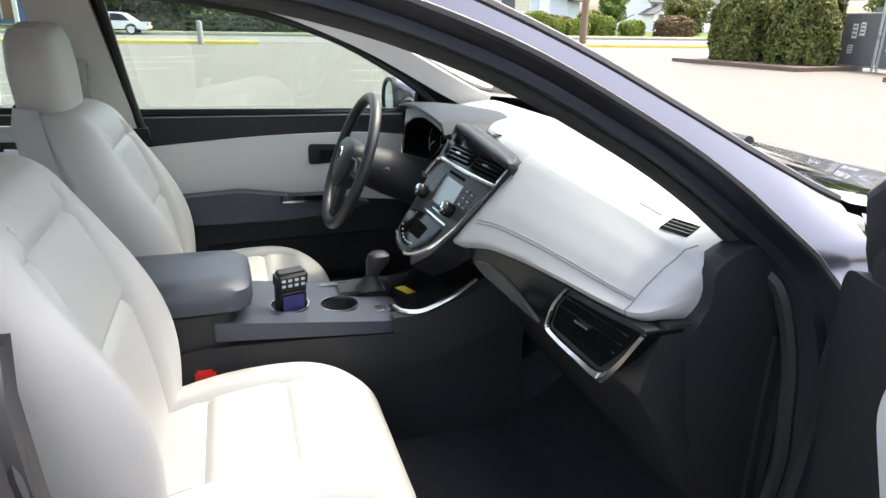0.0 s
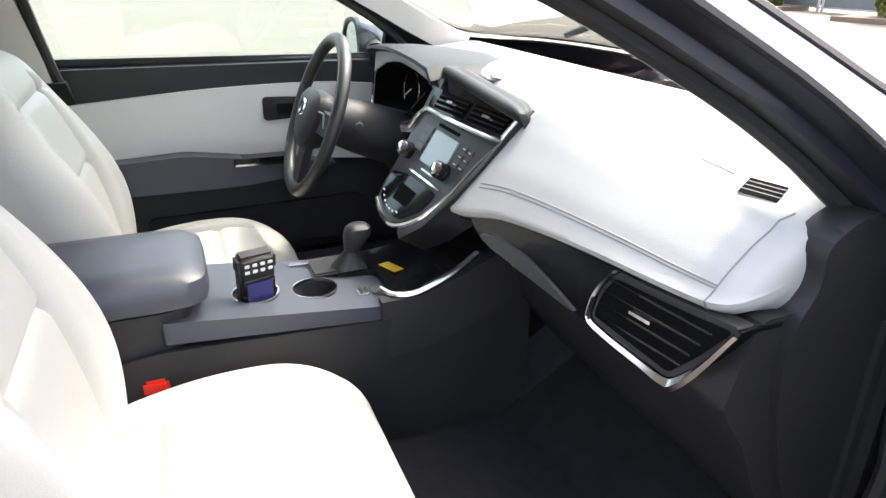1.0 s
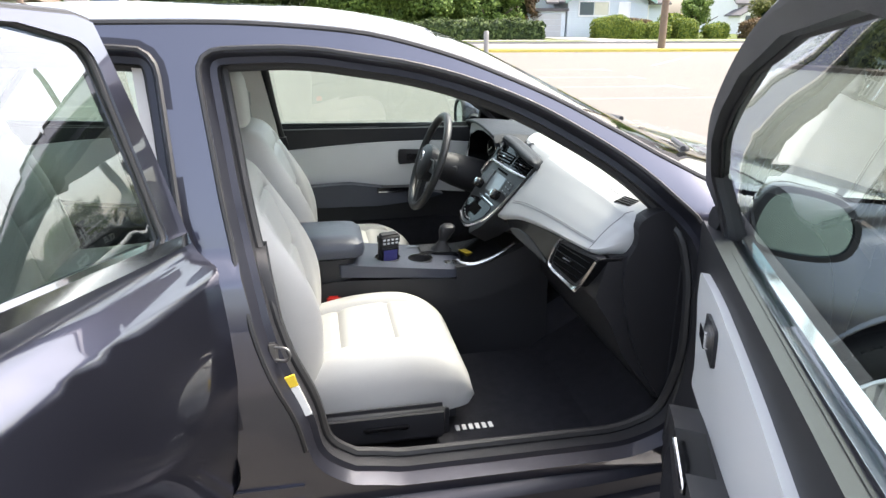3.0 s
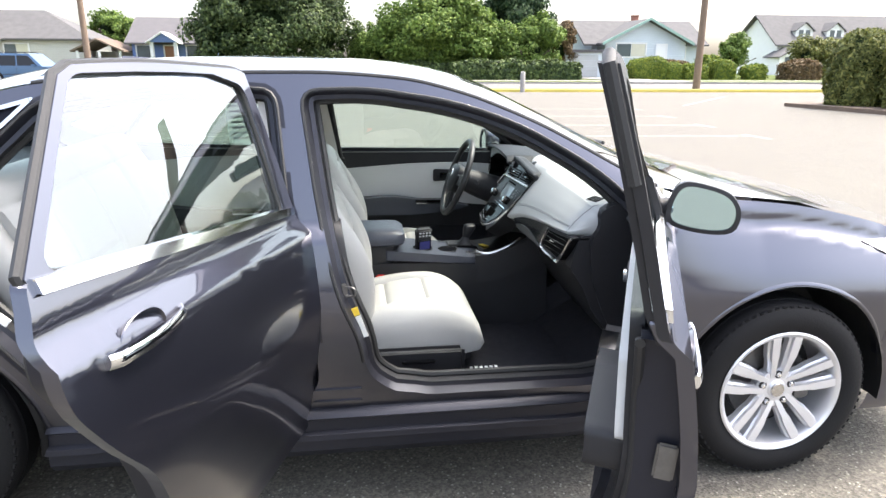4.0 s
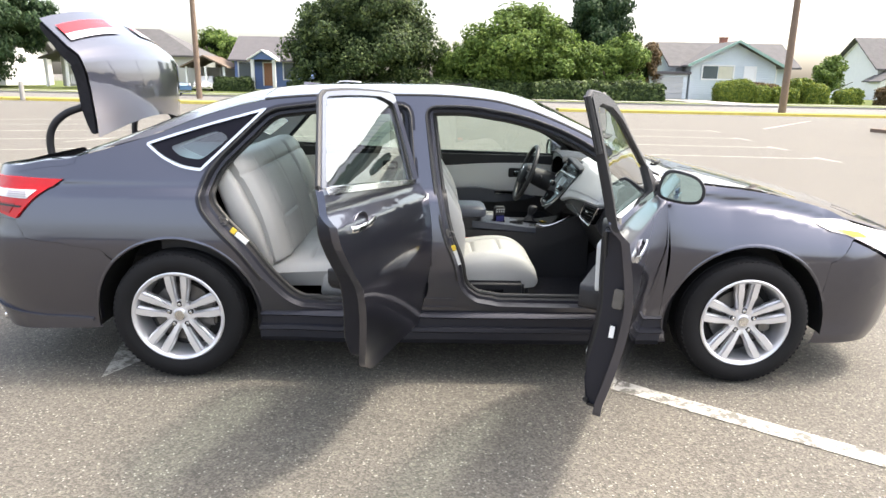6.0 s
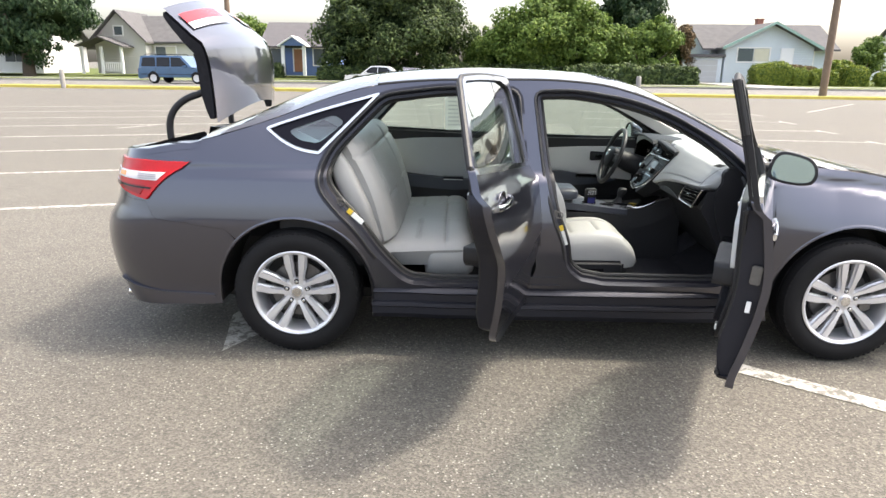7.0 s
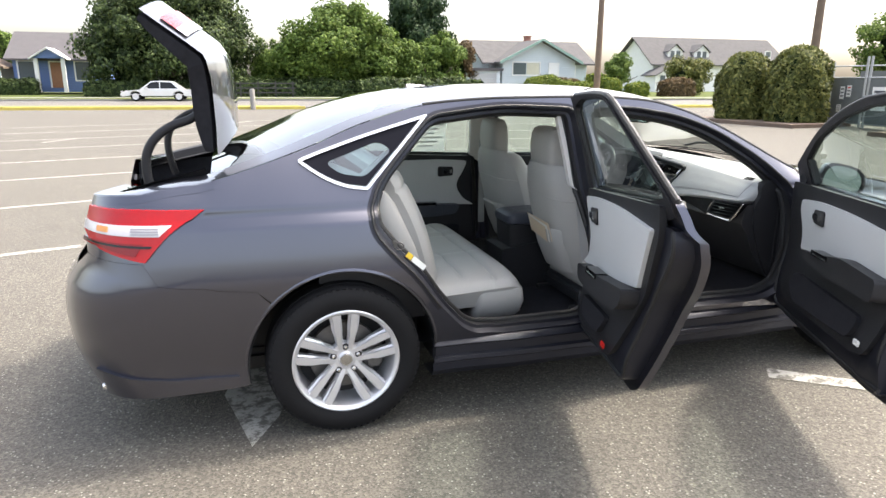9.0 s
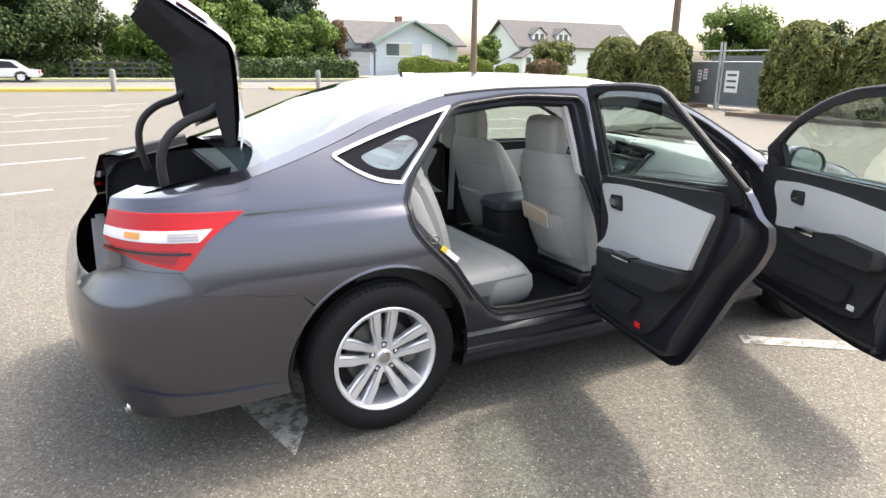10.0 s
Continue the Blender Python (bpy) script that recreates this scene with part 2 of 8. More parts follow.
# ---- the grey saloon: surfaces ----
# x: forward from between the axles, y: towards its driver's side, z: up
CAR = thing("car", "dark grey saloon car, near doors open and boot lid raised", "car")
RAIL_Z = curve1([-2.5, -2.3, -2.1, -1.9, -1.7, -1.5, -1.28, -0.98, -0.6, -0.2, 0.1, 0.31, 0.45, 0.56, 0.7, 0.85, 0.97, 1.15, 1.4, 1.7, 1.95, 2.15, 2.4],
                [1.0, 1.02, 1.05, 1.09, 1.145, 1.21, 1.295, 1.372, 1.398, 1.402, 1.385, 1.338, 1.287, 1.240, 1.168, 1.088, 1.035, 1.012, 0.985, 0.925, 0.85, 0.78, 0.70])
RAIL_Y = curve1([-2.5, -2.1, -1.9, -1.7, -1.5, -1.28, -0.98, -0.5, 0.2, 0.5, 0.95, 1.2, 1.7, 2.1],
                [0.74, 0.765, 0.765, 0.735, 0.69, 0.65, 0.625, 0.655, 0.665, 0.685, 0.765, 0.79, 0.77, 0.70])
BELT_Y = curve1([-2.5, -2.0, -1.6, -1.2, -0.6, 0.2, 0.8, 1.0, 1.4, 2.0], [0.82, 0.83, 0.83, 0.812, 0.805, 0.80, 0.805, 0.82, 0.80, 0.77])
PLAN_Y = curve1([-2.2, -1.8, -1.41, -1.0, -0.5, 0.3, 1.0, 1.41, 1.8, 2.2], [0.885, 0.905, 0.912, 0.90, 0.898, 0.90, 0.905, 0.912, 0.89, 0.84])
INSET = curve1([0.14, 0.2, 0.25, 0.31, 0.4, 0.50, 0.60, 0.68, 0.76, 0.86, 0.92, 0.985], [0.10, 0.055, 0.045, 0.045, 0.03, 0.014, 0.003, 0.0, 0.010, 0.031, 0.046, 0.06])
TAIL_X = curve1([0.15, 0.3, 0.42, 0.55, 0.68, 0.76, 0.9, 1.05, 1.15], [2.42, 2.50, 2.54, 2.55, 2.53, 2.47, 2.44, 2.40, 2.36])
NOSE_X = curve1([0.15, 0.3, 0.5, 0.65, 0.75, 0.85, 0.95], [2.30, 2.40, 2.43, 2.42, 2.36, 2.22, 2.05])
CORNER_R, CORNER_F = -1.95, 1.80
ROOF_C = curve1([-2.45, -2.3, -2.1, -1.95, -1.72, -1.38, -1.1, -0.79, -0.41, -0.07, 0.21, 0.36, 0.6, 0.9, 1.15, 1.3, 1.67, 2.0, 2.13, 2.33, 2.42],
                [1.04, 1.07, 1.10, 1.125, 1.21, 1.345, 1.418, 1.452, 1.462, 1.455, 1.43, 1.395, 1.29, 1.15, 1.04, 1.015, 0.945, 0.875, 0.84, 0.745, 0.66])


def width(x, z):
    """Half the body's width at a place of its side."""
    zb = min(0.985, RAIL_Z(x) - 0.04)
    lower = PLAN_Y(x) - INSET(z + (0.985 - zb) * min(1.0, max(0.0, (z - 0.60) / 0.22)))
    top = BELT_Y(x)
    if x > 1.0 and z > 0.68:
        # the front wing rounds over towards the bonnet
        lower -= 0.055 * min(1.0, (x - 1.0) / 0.3) * ((z - 0.68) / 0.27)**1.7
    if z <= zb:
        k = math.sin(min(1.0, max(0.0, (z - zb + 0.060) / 0.060)) * math.pi / 2)
        return lower * (1 - k) + top * k
    s = (z - zb) / max(RAIL_Z(x) - zb, 0.02)
    return top + (RAIL_Y(x) - top) * (0.85 * s + 0.15 * s * s)


def skin(off=0.0, side=-1):
    """The body's side as a surface of (x, z); past the corners x runs on round the tail or the nose."""
    def f(x, z):
        if x < CORNER_R:
            a = min(1.0, (CORNER_R - x) / 0.9) * math.pi / 2
            w, p, ext = width(CORNER_R, z), 0.59, TAIL_X(z) + CORNER_R
            return Vector((CORNER_R - (ext - off) * math.sin(a)**p, side * (w - off) * max(0.0, math.cos(a))**p, z))
        if x > CORNER_F:
            a = min(1.0, (x - CORNER_F) / 0.9) * math.pi / 2
            w, p, ext = width(CORNER_F, z), 0.72, NOSE_X(z) - CORNER_F
            return Vector((CORNER_F + (ext - off) * math.sin(a)**p, side * (w - off) * max(0.0, math.cos(a))**p, z))
        return Vector((x, side * (width(x, z) - off), z))
    return f


def on_side(loops, out=0.0, depth=None, side=-1, cell=0.05):
    return thick(loops, skin(-out, side), None if depth is None else skin(depth, side), cell)


def top(x, y):
    """The roof, glass and bonnet as one height over the plan."""
    yr = RAIL_Y(x)
    k = min(1.0, abs(y) / yr)
    return ROOF_C(x) + (RAIL_Z(x) - ROOF_C(x)) * k**2.4


def on_top(x0, x1, y0, y1, lift=0.0, nx=20, ny=16, depth=0.0, bend=None):
    """A sheet of the upper surface; y0 and y1 are fractions of the rail's half width."""
    bm = bmesh.new()
    rows = []
    for i in range(nx + 1):
        row = []
        for j in range(ny + 1):
            f = y0 + (y1 - y0) * j / ny
            a, b = x0 + (bend(f) if bend else 0), x1
            x = a + (b - a) * i / nx
            y = f * RAIL_Y(x)
            row.append(bm.verts.new((x, y, top(x, y) + lift)))
        rows.append(row)
    for a, b in zip(rows, rows[1:]):
        for j in range(ny):
            bm.faces.new((a[j], a[j + 1], b[j + 1], b[j]))
    if depth:
        bmesh.ops.solidify(bm, geom=bm.faces[:], thickness=depth)
    return bm


def arch(cx, r, a0, a1, n=24, cz=0.325):
    return [(cx + r * math.cos(radians(a0 + (a1 - a0) * k / n)), cz + r * math.sin(radians(a0 + (a1 - a0) * k / n))) for k in range(n + 1)]


def rail_line(x0, x1, drop, n=30):
    return [(x0 + (x1 - x0) * k / n, RAIL_Z(x0 + (x1 - x0) * k / n) - drop) for k in range(n + 1)]


REAR_HOLE = rounded([(-0.285, 1.33), (-0.255, 1.0), (-0.19, 0.70), (-0.175, 0.44), (-0.27, 0.365), (-0.72, 0.362), (-0.84, 0.40), (-0.96, 0.53), (-1.06, 0.68), (-1.17, 0.79), (-1.24, 0.88), (-1.245, 0.97), (-1.19, 1.06), (-0.955, 1.30), (-0.62, 1.343)],
                    [0.05, 0.05, 0.1, 0.08, 0.05, 0.1, 0.08, 0.1, 0.1, 0.1, 0.06, 0.06, 0.06, 0.06, 0.1])
FRONT_HOLE = rounded([(-0.165, 1.318), (-0.125, 1.0), (-0.075, 0.75), (-0.01, 0.60), (0.005, 0.47), (0.12, 0.388), (0.74, 0.385), (0.86, 0.44), (0.90, 0.60), (0.905, 0.85), (0.88, 0.965), (0.74, 1.08), (0.52, 1.205), (0.32, 1.275), (0.05, 1.325)],
                     [0.05, 0.05, 0.1, 0.1, 0.06, 0.1, 0.08, 0.1, 0.1, 0.08, 0.05, 0.1, 0.1, 0.1, 0.1])
QUARTER_WINDOW = rounded([(-1.565, 1.158), (-1.47, 1.09), (-1.38, 1.05), (-1.285, 1.037), (-0.985, 1.335), (-1.28, 1.253), (-1.49, 1.185)], [0.02, 0.05, 0.05, 0.01, 0.015, 0.2, 0.05])
FRONT_HOLE = [(x - 0.034 * (1 if x < 0.2 and z > 0.45 else 0.5), z + 0.03) if z > 1.0 else (x - (0.03 if x < 0.1 else -0.012), z) for x, z in FRONT_HOLE]
REAR_HOLE = [(x - 0.02, z + 0.022) if (x < -0.32 and z > 1.0) else ((x - 0.03, z - 0.006) if x < -0.75 else (x, z + (0.022 if z > 1.2 else 0))) for x, z in REAR_HOLE]
SIDE_OUTLINE = ([(0.985, 0.19), (0.985, 0.95)] + rail_line(0.95, -1.93, 0.0, 60)
                + [(-2.1, RAIL_Z(-2.1) + 0.0), (-2.25, 1.045), (-2.47, 1.035), (-2.50, 0.90), (-2.44, 0.82), (-2.08, 0.80), (-2.02, 0.715), (-1.9, 0.682), (-1.755, 0.667)]
                + arch(-1.41, 0.40, 135, -8, 26) + [(-1.0, 0.19)])


def offset_loop(loop, d):
    """An outline moved outwards by d (inwards: minus)."""
    c = sum((Vector(p) for p in loop), Vector((0, 0))) / len(loop)
    area = sum(a[0] * b[1] - b[0] * a[1] for a, b in zip(loop, loop[1:] + loop[:1]))
    out, n = [], len(loop)
    for i in range(n):
        t = Vector(loop[(i + 1) % n]) - Vector(loop[i - 1])
        nrm = Vector((t.y, -t.x)).normalized() * (1 if area > 0 else -1)
        out.append(tuple(Vector(loop[i]) + nrm * d))
    return out


def strip(loop, side, off0, off1, closed=True, grow0=0.0, grow1=0.0):
    """A band along an outline, from one depth in the body to another."""
    bm = bmesh.new()
    a = [skin(off0, side)(*p) for p in (offset_loop(loop, grow0) if grow0 else loop)]
    b = [skin(off1, side)(*p) for p in (offset_loop(loop, grow1) if grow1 else loop)]
    loft(bm, [a, b], closed, False)
    return bm


def seal(loop, side, off, r):
    """A rubber bead along an outline."""
    bm = bmesh.new()
    pts = [skin(off, side)(*p) for p in loop]
    tube(bm, pts + [pts[0]], r, 8, False)
    return bm


def true_normals(ob, side):
    """Even shading: the side surface's own normals in place of those of its triangles."""
    me, f = ob.data, skin(0.0, side)
    nrm = []
    for v in me.vertices:
        x, z = v.co.x, v.co.z
        if x < CORNER_R + 0.02 or x > CORNER_F - 0.02 or abs(abs(v.co.y) - width(x, z)) > 0.004:
            nrm.append(None)
            continue
        e = 0.010
        n = (f(x + e, z) - f(x - e, z)).cross(f(x, z + e) - f(x, z - e)).normalized()
        nrm.append(n if n.y * side > 0 else -n)
    out = [Vector((0, 0, 0))] * len(me.loops)
    for p in me.polygons:
        for li in p.loop_indices:
            n = nrm[me.loops[li].vertex_index]
            if n is not None and abs(n.dot(p.normal)) > 0.3:
                out[li] = n if n.dot(p.normal) > 0 else -n
    me.normals_split_custom_set(out)
    return ob


body = part("body_shell", on_side([SIDE_OUTLINE, REAR_HOLE, FRONT_HOLE, QUARTER_WINDOW], 0.0, None, -1, 0.025), PAINT, CAR)
body_far = part("body_shell", on_side([SIDE_OUTLINE, REAR_HOLE, FRONT_HOLE, QUARTER_WINDOW], 0.0, None, 1, 0.08), PAINT, CAR)
for sd, bd in ((-1, body), (1, body_far)):
    true_normals(bd, sd)
    for lp in (REAR_HOLE, FRONT_HOLE):
        part("door_jamb", strip(lp, sd, 0.0, 0.035, True, 0.0, -0.012), PAINT_SHADED, bd)
        part("jamb_step", strip(lp, sd, 0.035, 0.04, True, -0.012, -0.026), PAINT_SHADED, bd)
        part("jamb_flange", strip(lp, sd, 0.04, 0.10, True, -0.026, -0.03), BLACK, bd)
        upper = [p for p in offset_loop(lp, 0.006) if p[1] > 0.50]
        cut = max(range(len(upper)), key=lambda i: (Vector(upper[i]) - Vector(upper[i - 1])).length)
        upper = upper[cut:] + upper[:cut]
        bead = bmesh.new()
        tube(bead, [skin(-0.001, sd)(*p) for p in upper], 0.006, 6)
        part("aperture_bead", bead, RUBBER, bd)
        # thin proud strip, coloured dark for the shade of a recessed flange
        fl = bmesh.new()
        wide = [p for p in offset_loop(lp, 0.024) if p[1] > 0.50]
        rim = [p for p in offset_loop(lp, 0.002) if p[1] > 0.50]
        n = min(len(wide), len(rim))
        if len(wide) == len(rim):
            wide, rim = wide[cut:] + wide[:cut], rim[cut:] + rim[:cut]
            loft(fl, [[skin(-0.0015, sd)(*p) for p in rim], [skin(-0.0015, sd)(*p) for p in wide]], False, False)
            part("aperture_flange", fl, PAINT_SHADED, bd)
        else:
            fl.free()
        part("door_seal", seal(offset_loop(lp, -0.032), sd, 0.085, 0.013), RUBBER, bd)
    part("window_trim", on_side([offset_loop(QUARTER_WINDOW, 0.002), offset_loop(QUARTER_WINDOW, -0.010)], 0.008, 0.01, sd, 0.1), CHROME, bd)
    part("quarter_glass", on_side([offset_loop(QUARTER_WINDOW, -0.012)], -0.004, None, sd, 0.1), DARKGLASS, bd)
    inner_qw = offset_loop(QUARTER_WINDOW, -0.012)
    hole = rounded([(-1.45, 1.145), (-1.39, 1.10), (-1.29, 1.085), (-1.16, 1.19), (-1.22, 1.225)], [0.03, 0.03, 0.03, 0.03, 0.03])
    part("glass_border", on_side([inner_qw, hole], -0.002, None, sd, 0.1), FRIT, bd)

# rear bumper, fenders, bonnet, roof
bumper = ([(-1.755, 0.6655), (-1.9, 0.6805), (-2.02, 0.7135), (-2.08, 0.7985), (-2.44, 0.8185), (-2.50, 0.79), (-2.60, 0.745), (-2.85, 0.735), (-2.85, 0.23), (-2.4, 0.225), (-2.1, 0.235), (-1.84, 0.25)]
          + arch(-1.41, 0.40, 190, 136, 14))
for sd in (-1, 1):
    b = part("rear_bumper", on_side([bumper], 0.0, None, sd, 0.05), PAINT, CAR)
    crease = [(-1.845, 0.302), (-2.0, 0.312), (-2.15, 0.33), (-2.32, 0.365), (-2.32, 0.358), (-2.15, 0.318), (-2.0, 0.299), (-1.845, 0.289)]
    part("bumper_lip", on_side([crease], 0.012, 0.01, sd, 0.1), PAINT, b)
    part("bumper_valance", on_side([[(-1.86, 0.262), (-2.05, 0.258), (-2.3, 0.258), (-2.85, 0.26), (-2.85, 0.225), (-2.3, 0.222), (-1.86, 0.235)]], -0.03, 0.06, sd, 0.1), BLACK, b)
    lamp = [(-1.93, 0.992), (-2.1, 1.0), (-2.45, 1.0), (-2.47, 0.91), (-2.3, 0.855), (-2.065, 0.808)]
    if sd > 0:
        lamp = [(max(x, -2.34), z) for x, z in lamp]
    lp = part("tail_lamp", on_side([lamp], 0.012, 0.03, sd, 0.04), RED, CAR, "red tail lamp with clear band")
    part("clear_band", on_side([[(-1.985, 0.942), (-2.46, 0.948), (-2.465, 0.916), (-2.2, 0.908), (-2.018, 0.902)]], 0.016, 0.02, sd, 0.04), LAMPWHITE, lp)
    part("lamp_line", on_side([[(-2.04, 0.868), (-2.25, 0.878), (-2.45, 0.885), (-2.45, 0.878), (-2.25, 0.870), (-2.045, 0.86)]], 0.0155, 0.02, sd, 0.04), GLOSSBLACK, lp)
    part("inner_lens", on_side([[(-2.07, 0.876), (-2.30, 0.884), (-2.45, 0.888), (-2.46, 0.872), (-2.28, 0.862), (-2.10, 0.832)]], 0.0150, 0.02, sd, 0.04), DARKRED, lp)
    part("amber_lens", on_side([[(-2.24, 0.938), (-2.32, 0.940), (-2.32, 0.920), (-2.24, 0.918)]], 0.0185, 0.004, sd, 0.04), AMBER, lp)
    for k in range(3):
        part("band_rib", on_side([[(-2.02, 0.934 - 0.010 * k), (-2.12, 0.936 - 0.010 * k), (-2.12, 0.931 - 0.010 * k), (-2.02, 0.930 - 0.010 * k)]], 0.0185, 0.004, sd, 0.04), PANELGREY, lp)
    fender = [(0.992, 0.20), (0.985, 0.45), (1.0, 0.64), (0.985, 0.85), (0.955, 0.955)] + [(x, RAIL_Z(x) - 0.006) for x in np.linspace(0.98, 1.8, 18)] + [(1.95, 0.80), (1.86, 0.75), (1.80, 0.64), (1.79, 0.45)] + arch(1.41, 0.395, 18, 198, 30)
    true_normals(part("front_fender", on_side([fender], 0.0, None, sd, 0.02 if sd < 0 else 0.05), PAINT, CAR), sd)
    nose = [(1.793, 0.45), (1.8003, 0.64), (1.862, 0.747), (1.96, 0.69), (2.1, 0.60), (2.7, 0.62), (2.7, 0.2), (2.0, 0.2), (1.765, 0.20)] + arch(1.41, 0.395, -18, 14, 8)
    part("front_bumper", on_side([nose], 0.0, None, sd, 0.05), PAINT, CAR)
    hl = [(1.70, 0.845), (1.83, 0.845), (2.0, 0.80), (2.25, 0.745), (2.25, 0.64), (2.0, 0.685), (1.88, 0.755)]
    h = part("headlamp", on_side([hl], 0.006, 0.03, sd, 0.04), LAMPWHITE, CAR, "clear headlamp with amber marker")
    part("amber_marker", on_side([[(1.80, 0.805), (1.90, 0.79), (1.93, 0.765), (1.86, 0.77)]], 0.010, 0.012, sd, 0.04), YELLOW, h)
    part("grille_panel", on_side([[(2.12, 0.60), (2.7, 0.62), (2.7, 0.70), (2.27, 0.735), (2.2, 0.64)]], 0.002, 0.03, sd, 0.06), BLACK, CAR)
    # wheel housing
    for cx in (-1.41, 1.41):
        w = bmesh.new()
        rings = []
        for yy in (0.895, 0.86, 0.60, 0.55):
            r = 0.40 if yy < 0.89 else 0.392
            rings.append([(cx + r * math.cos(radians(a)), sd * yy, 0.325 + r * math.sin(radians(a))) for a in np.linspace(-8, 188, 25)])
        rings.append([(cx, sd * 0.55, 0.4)] * 25)
        loft(w, rings, False, False)
        part("wheel_housing", w, RUBBER, CAR)
        lip = bmesh.new()
        a0, a1 = (-6, 184) if cx < 0 else (16, 186)
        loft(lip, [[skin(o, sd)(*p) for p in arch(cx, r, a0, a1, 36)] for r, o in ((0.396, 0.03), (0.397, -0.001), (0.400, -0.003), (0.406, -0.0025), (0.412, 0.001))], False, False)
        part("arch_lip", lip, PAINT, CAR)
    # sill with its steps
    s = bmesh.new()
    prof = [(0.84, 0.362), (0.868, 0.352), (0.885, 0.335), (0.872, 0.325), (0.874, 0.288), (0.890, 0.280), (0.893, 0.262), (0.872, 0.250), (0.874, 0.215), (0.85, 0.185), (0.70, 0.18)]
    loft(s, [[(x, sd * (y + (0.006 if abs(x) < 0.8 else -0.01)), z) for y, z in prof] for x in np.linspace(-1.02, 1.0, 12)], False, False)
    part("sill", s, PAINT_SHADED, CAR)

part("roof", on_top(-1.02, 0.33, -1.0, 1.0, 0.0, 28, 24), PAINT, CAR)
part("windscreen", on_top(0.33, 1.145, -0.95, 0.95, 0.002, 18, 20), CLEAR, CAR)
part("rear_window", on_top(-1.90, -1.02, -0.88, 0.88, 0.002, 18, 18), DARKGLASS, CAR)
for sd in (-1, 1):
    part("windscreen_pillar", on_top(0.30, 1.1, sd * 0.935, sd * 1.0, 0.004, 18, 4), PAINT, CAR)
    part("rear_pillar", on_top(-1.90, -1.0, sd * 0.86, sd * 1.0, 0.004, 18, 4), PAINT, CAR)
    dk = bmesh.new()
    rows = []
    for x in np.linspace(-1.89, -2.47, 24):
        zt = RAIL_Z(x) if x > -2.1 else RAIL_Z(-2.1) + (1.035 - RAIL_Z(-2.1)) * min(1.0, (-2.1 - x) / 0.3)
        e, o = skin(0.0, sd)(x, zt - 0.004), skin(0.0, sd)(x, zt - 0.03)
        inward = Vector((0.10 * max(0.0, min(1.0, (-2.1 - x) / 0.2)), -sd * 0.15, 0.016))
        rows.append([o + Vector((0, sd * 0.001, 0)), e + Vector((0, sd * 0.0015, 0.002)), e + inward * 0.12 + Vector((0, 0, 0.005)), e + inward * 0.5 + Vector((0, 0, 0.004)), e + inward])
    loft(dk, rows, False, False)
    part("deck_side", dk, PAINT, CAR)
    m = bmesh.new()
    tube(m, [(x, sd * RAIL_Y(x) * 0.99, RAIL_Z(x) + 0.004) for x in np.linspace(-1.0, 0.95, 40)], 0.008, 8)
    part("drip_rail", m, RUBBER, CAR)
part("cowl", on_top(1.10, 1.17, -0.92, 0.92, -0.010, 4, 20), BLACK, CAR)
part("bonnet", on_top(1.12, 2.30, -0.992, 0.992, 0.004, 30, 30), PAINT, CAR)
f = bmesh.new()
for y in (-0.25, 0.35):
    tube(f, [(1.12, y, top(1.12, y) + 0.015), (1.02, y - 0.25, top(1.02, y - 0.25) + 0.012), (0.99, y - 0.5 if y > 0 else y - 0.28, top(0.99, y - 0.5 if y > 0 else y - 0.28) + 0.012)], 0.008, 6)
part("wiper", f, BLACK, CAR)
# roof fin
fin = bmesh.new()
loft(fin, [[(-0.92 + dx, y, 1.438 + z) for dx, y, z in ((0, -w, 0), (0.0, w, 0), (0.02 * k, w * 0.4, h), (0.02 * k, -w * 0.4, h))] for k, (w, h) in enumerate(((0.03, 0.02),))] + [[(-0.80, -0.02, 1.443), (-0.80, 0.02, 1.443), (-0.82, 0.008, 1.452), (-0.82, -0.008, 1.452)]])
part("aerial_fin", fin, PAINT, CAR)


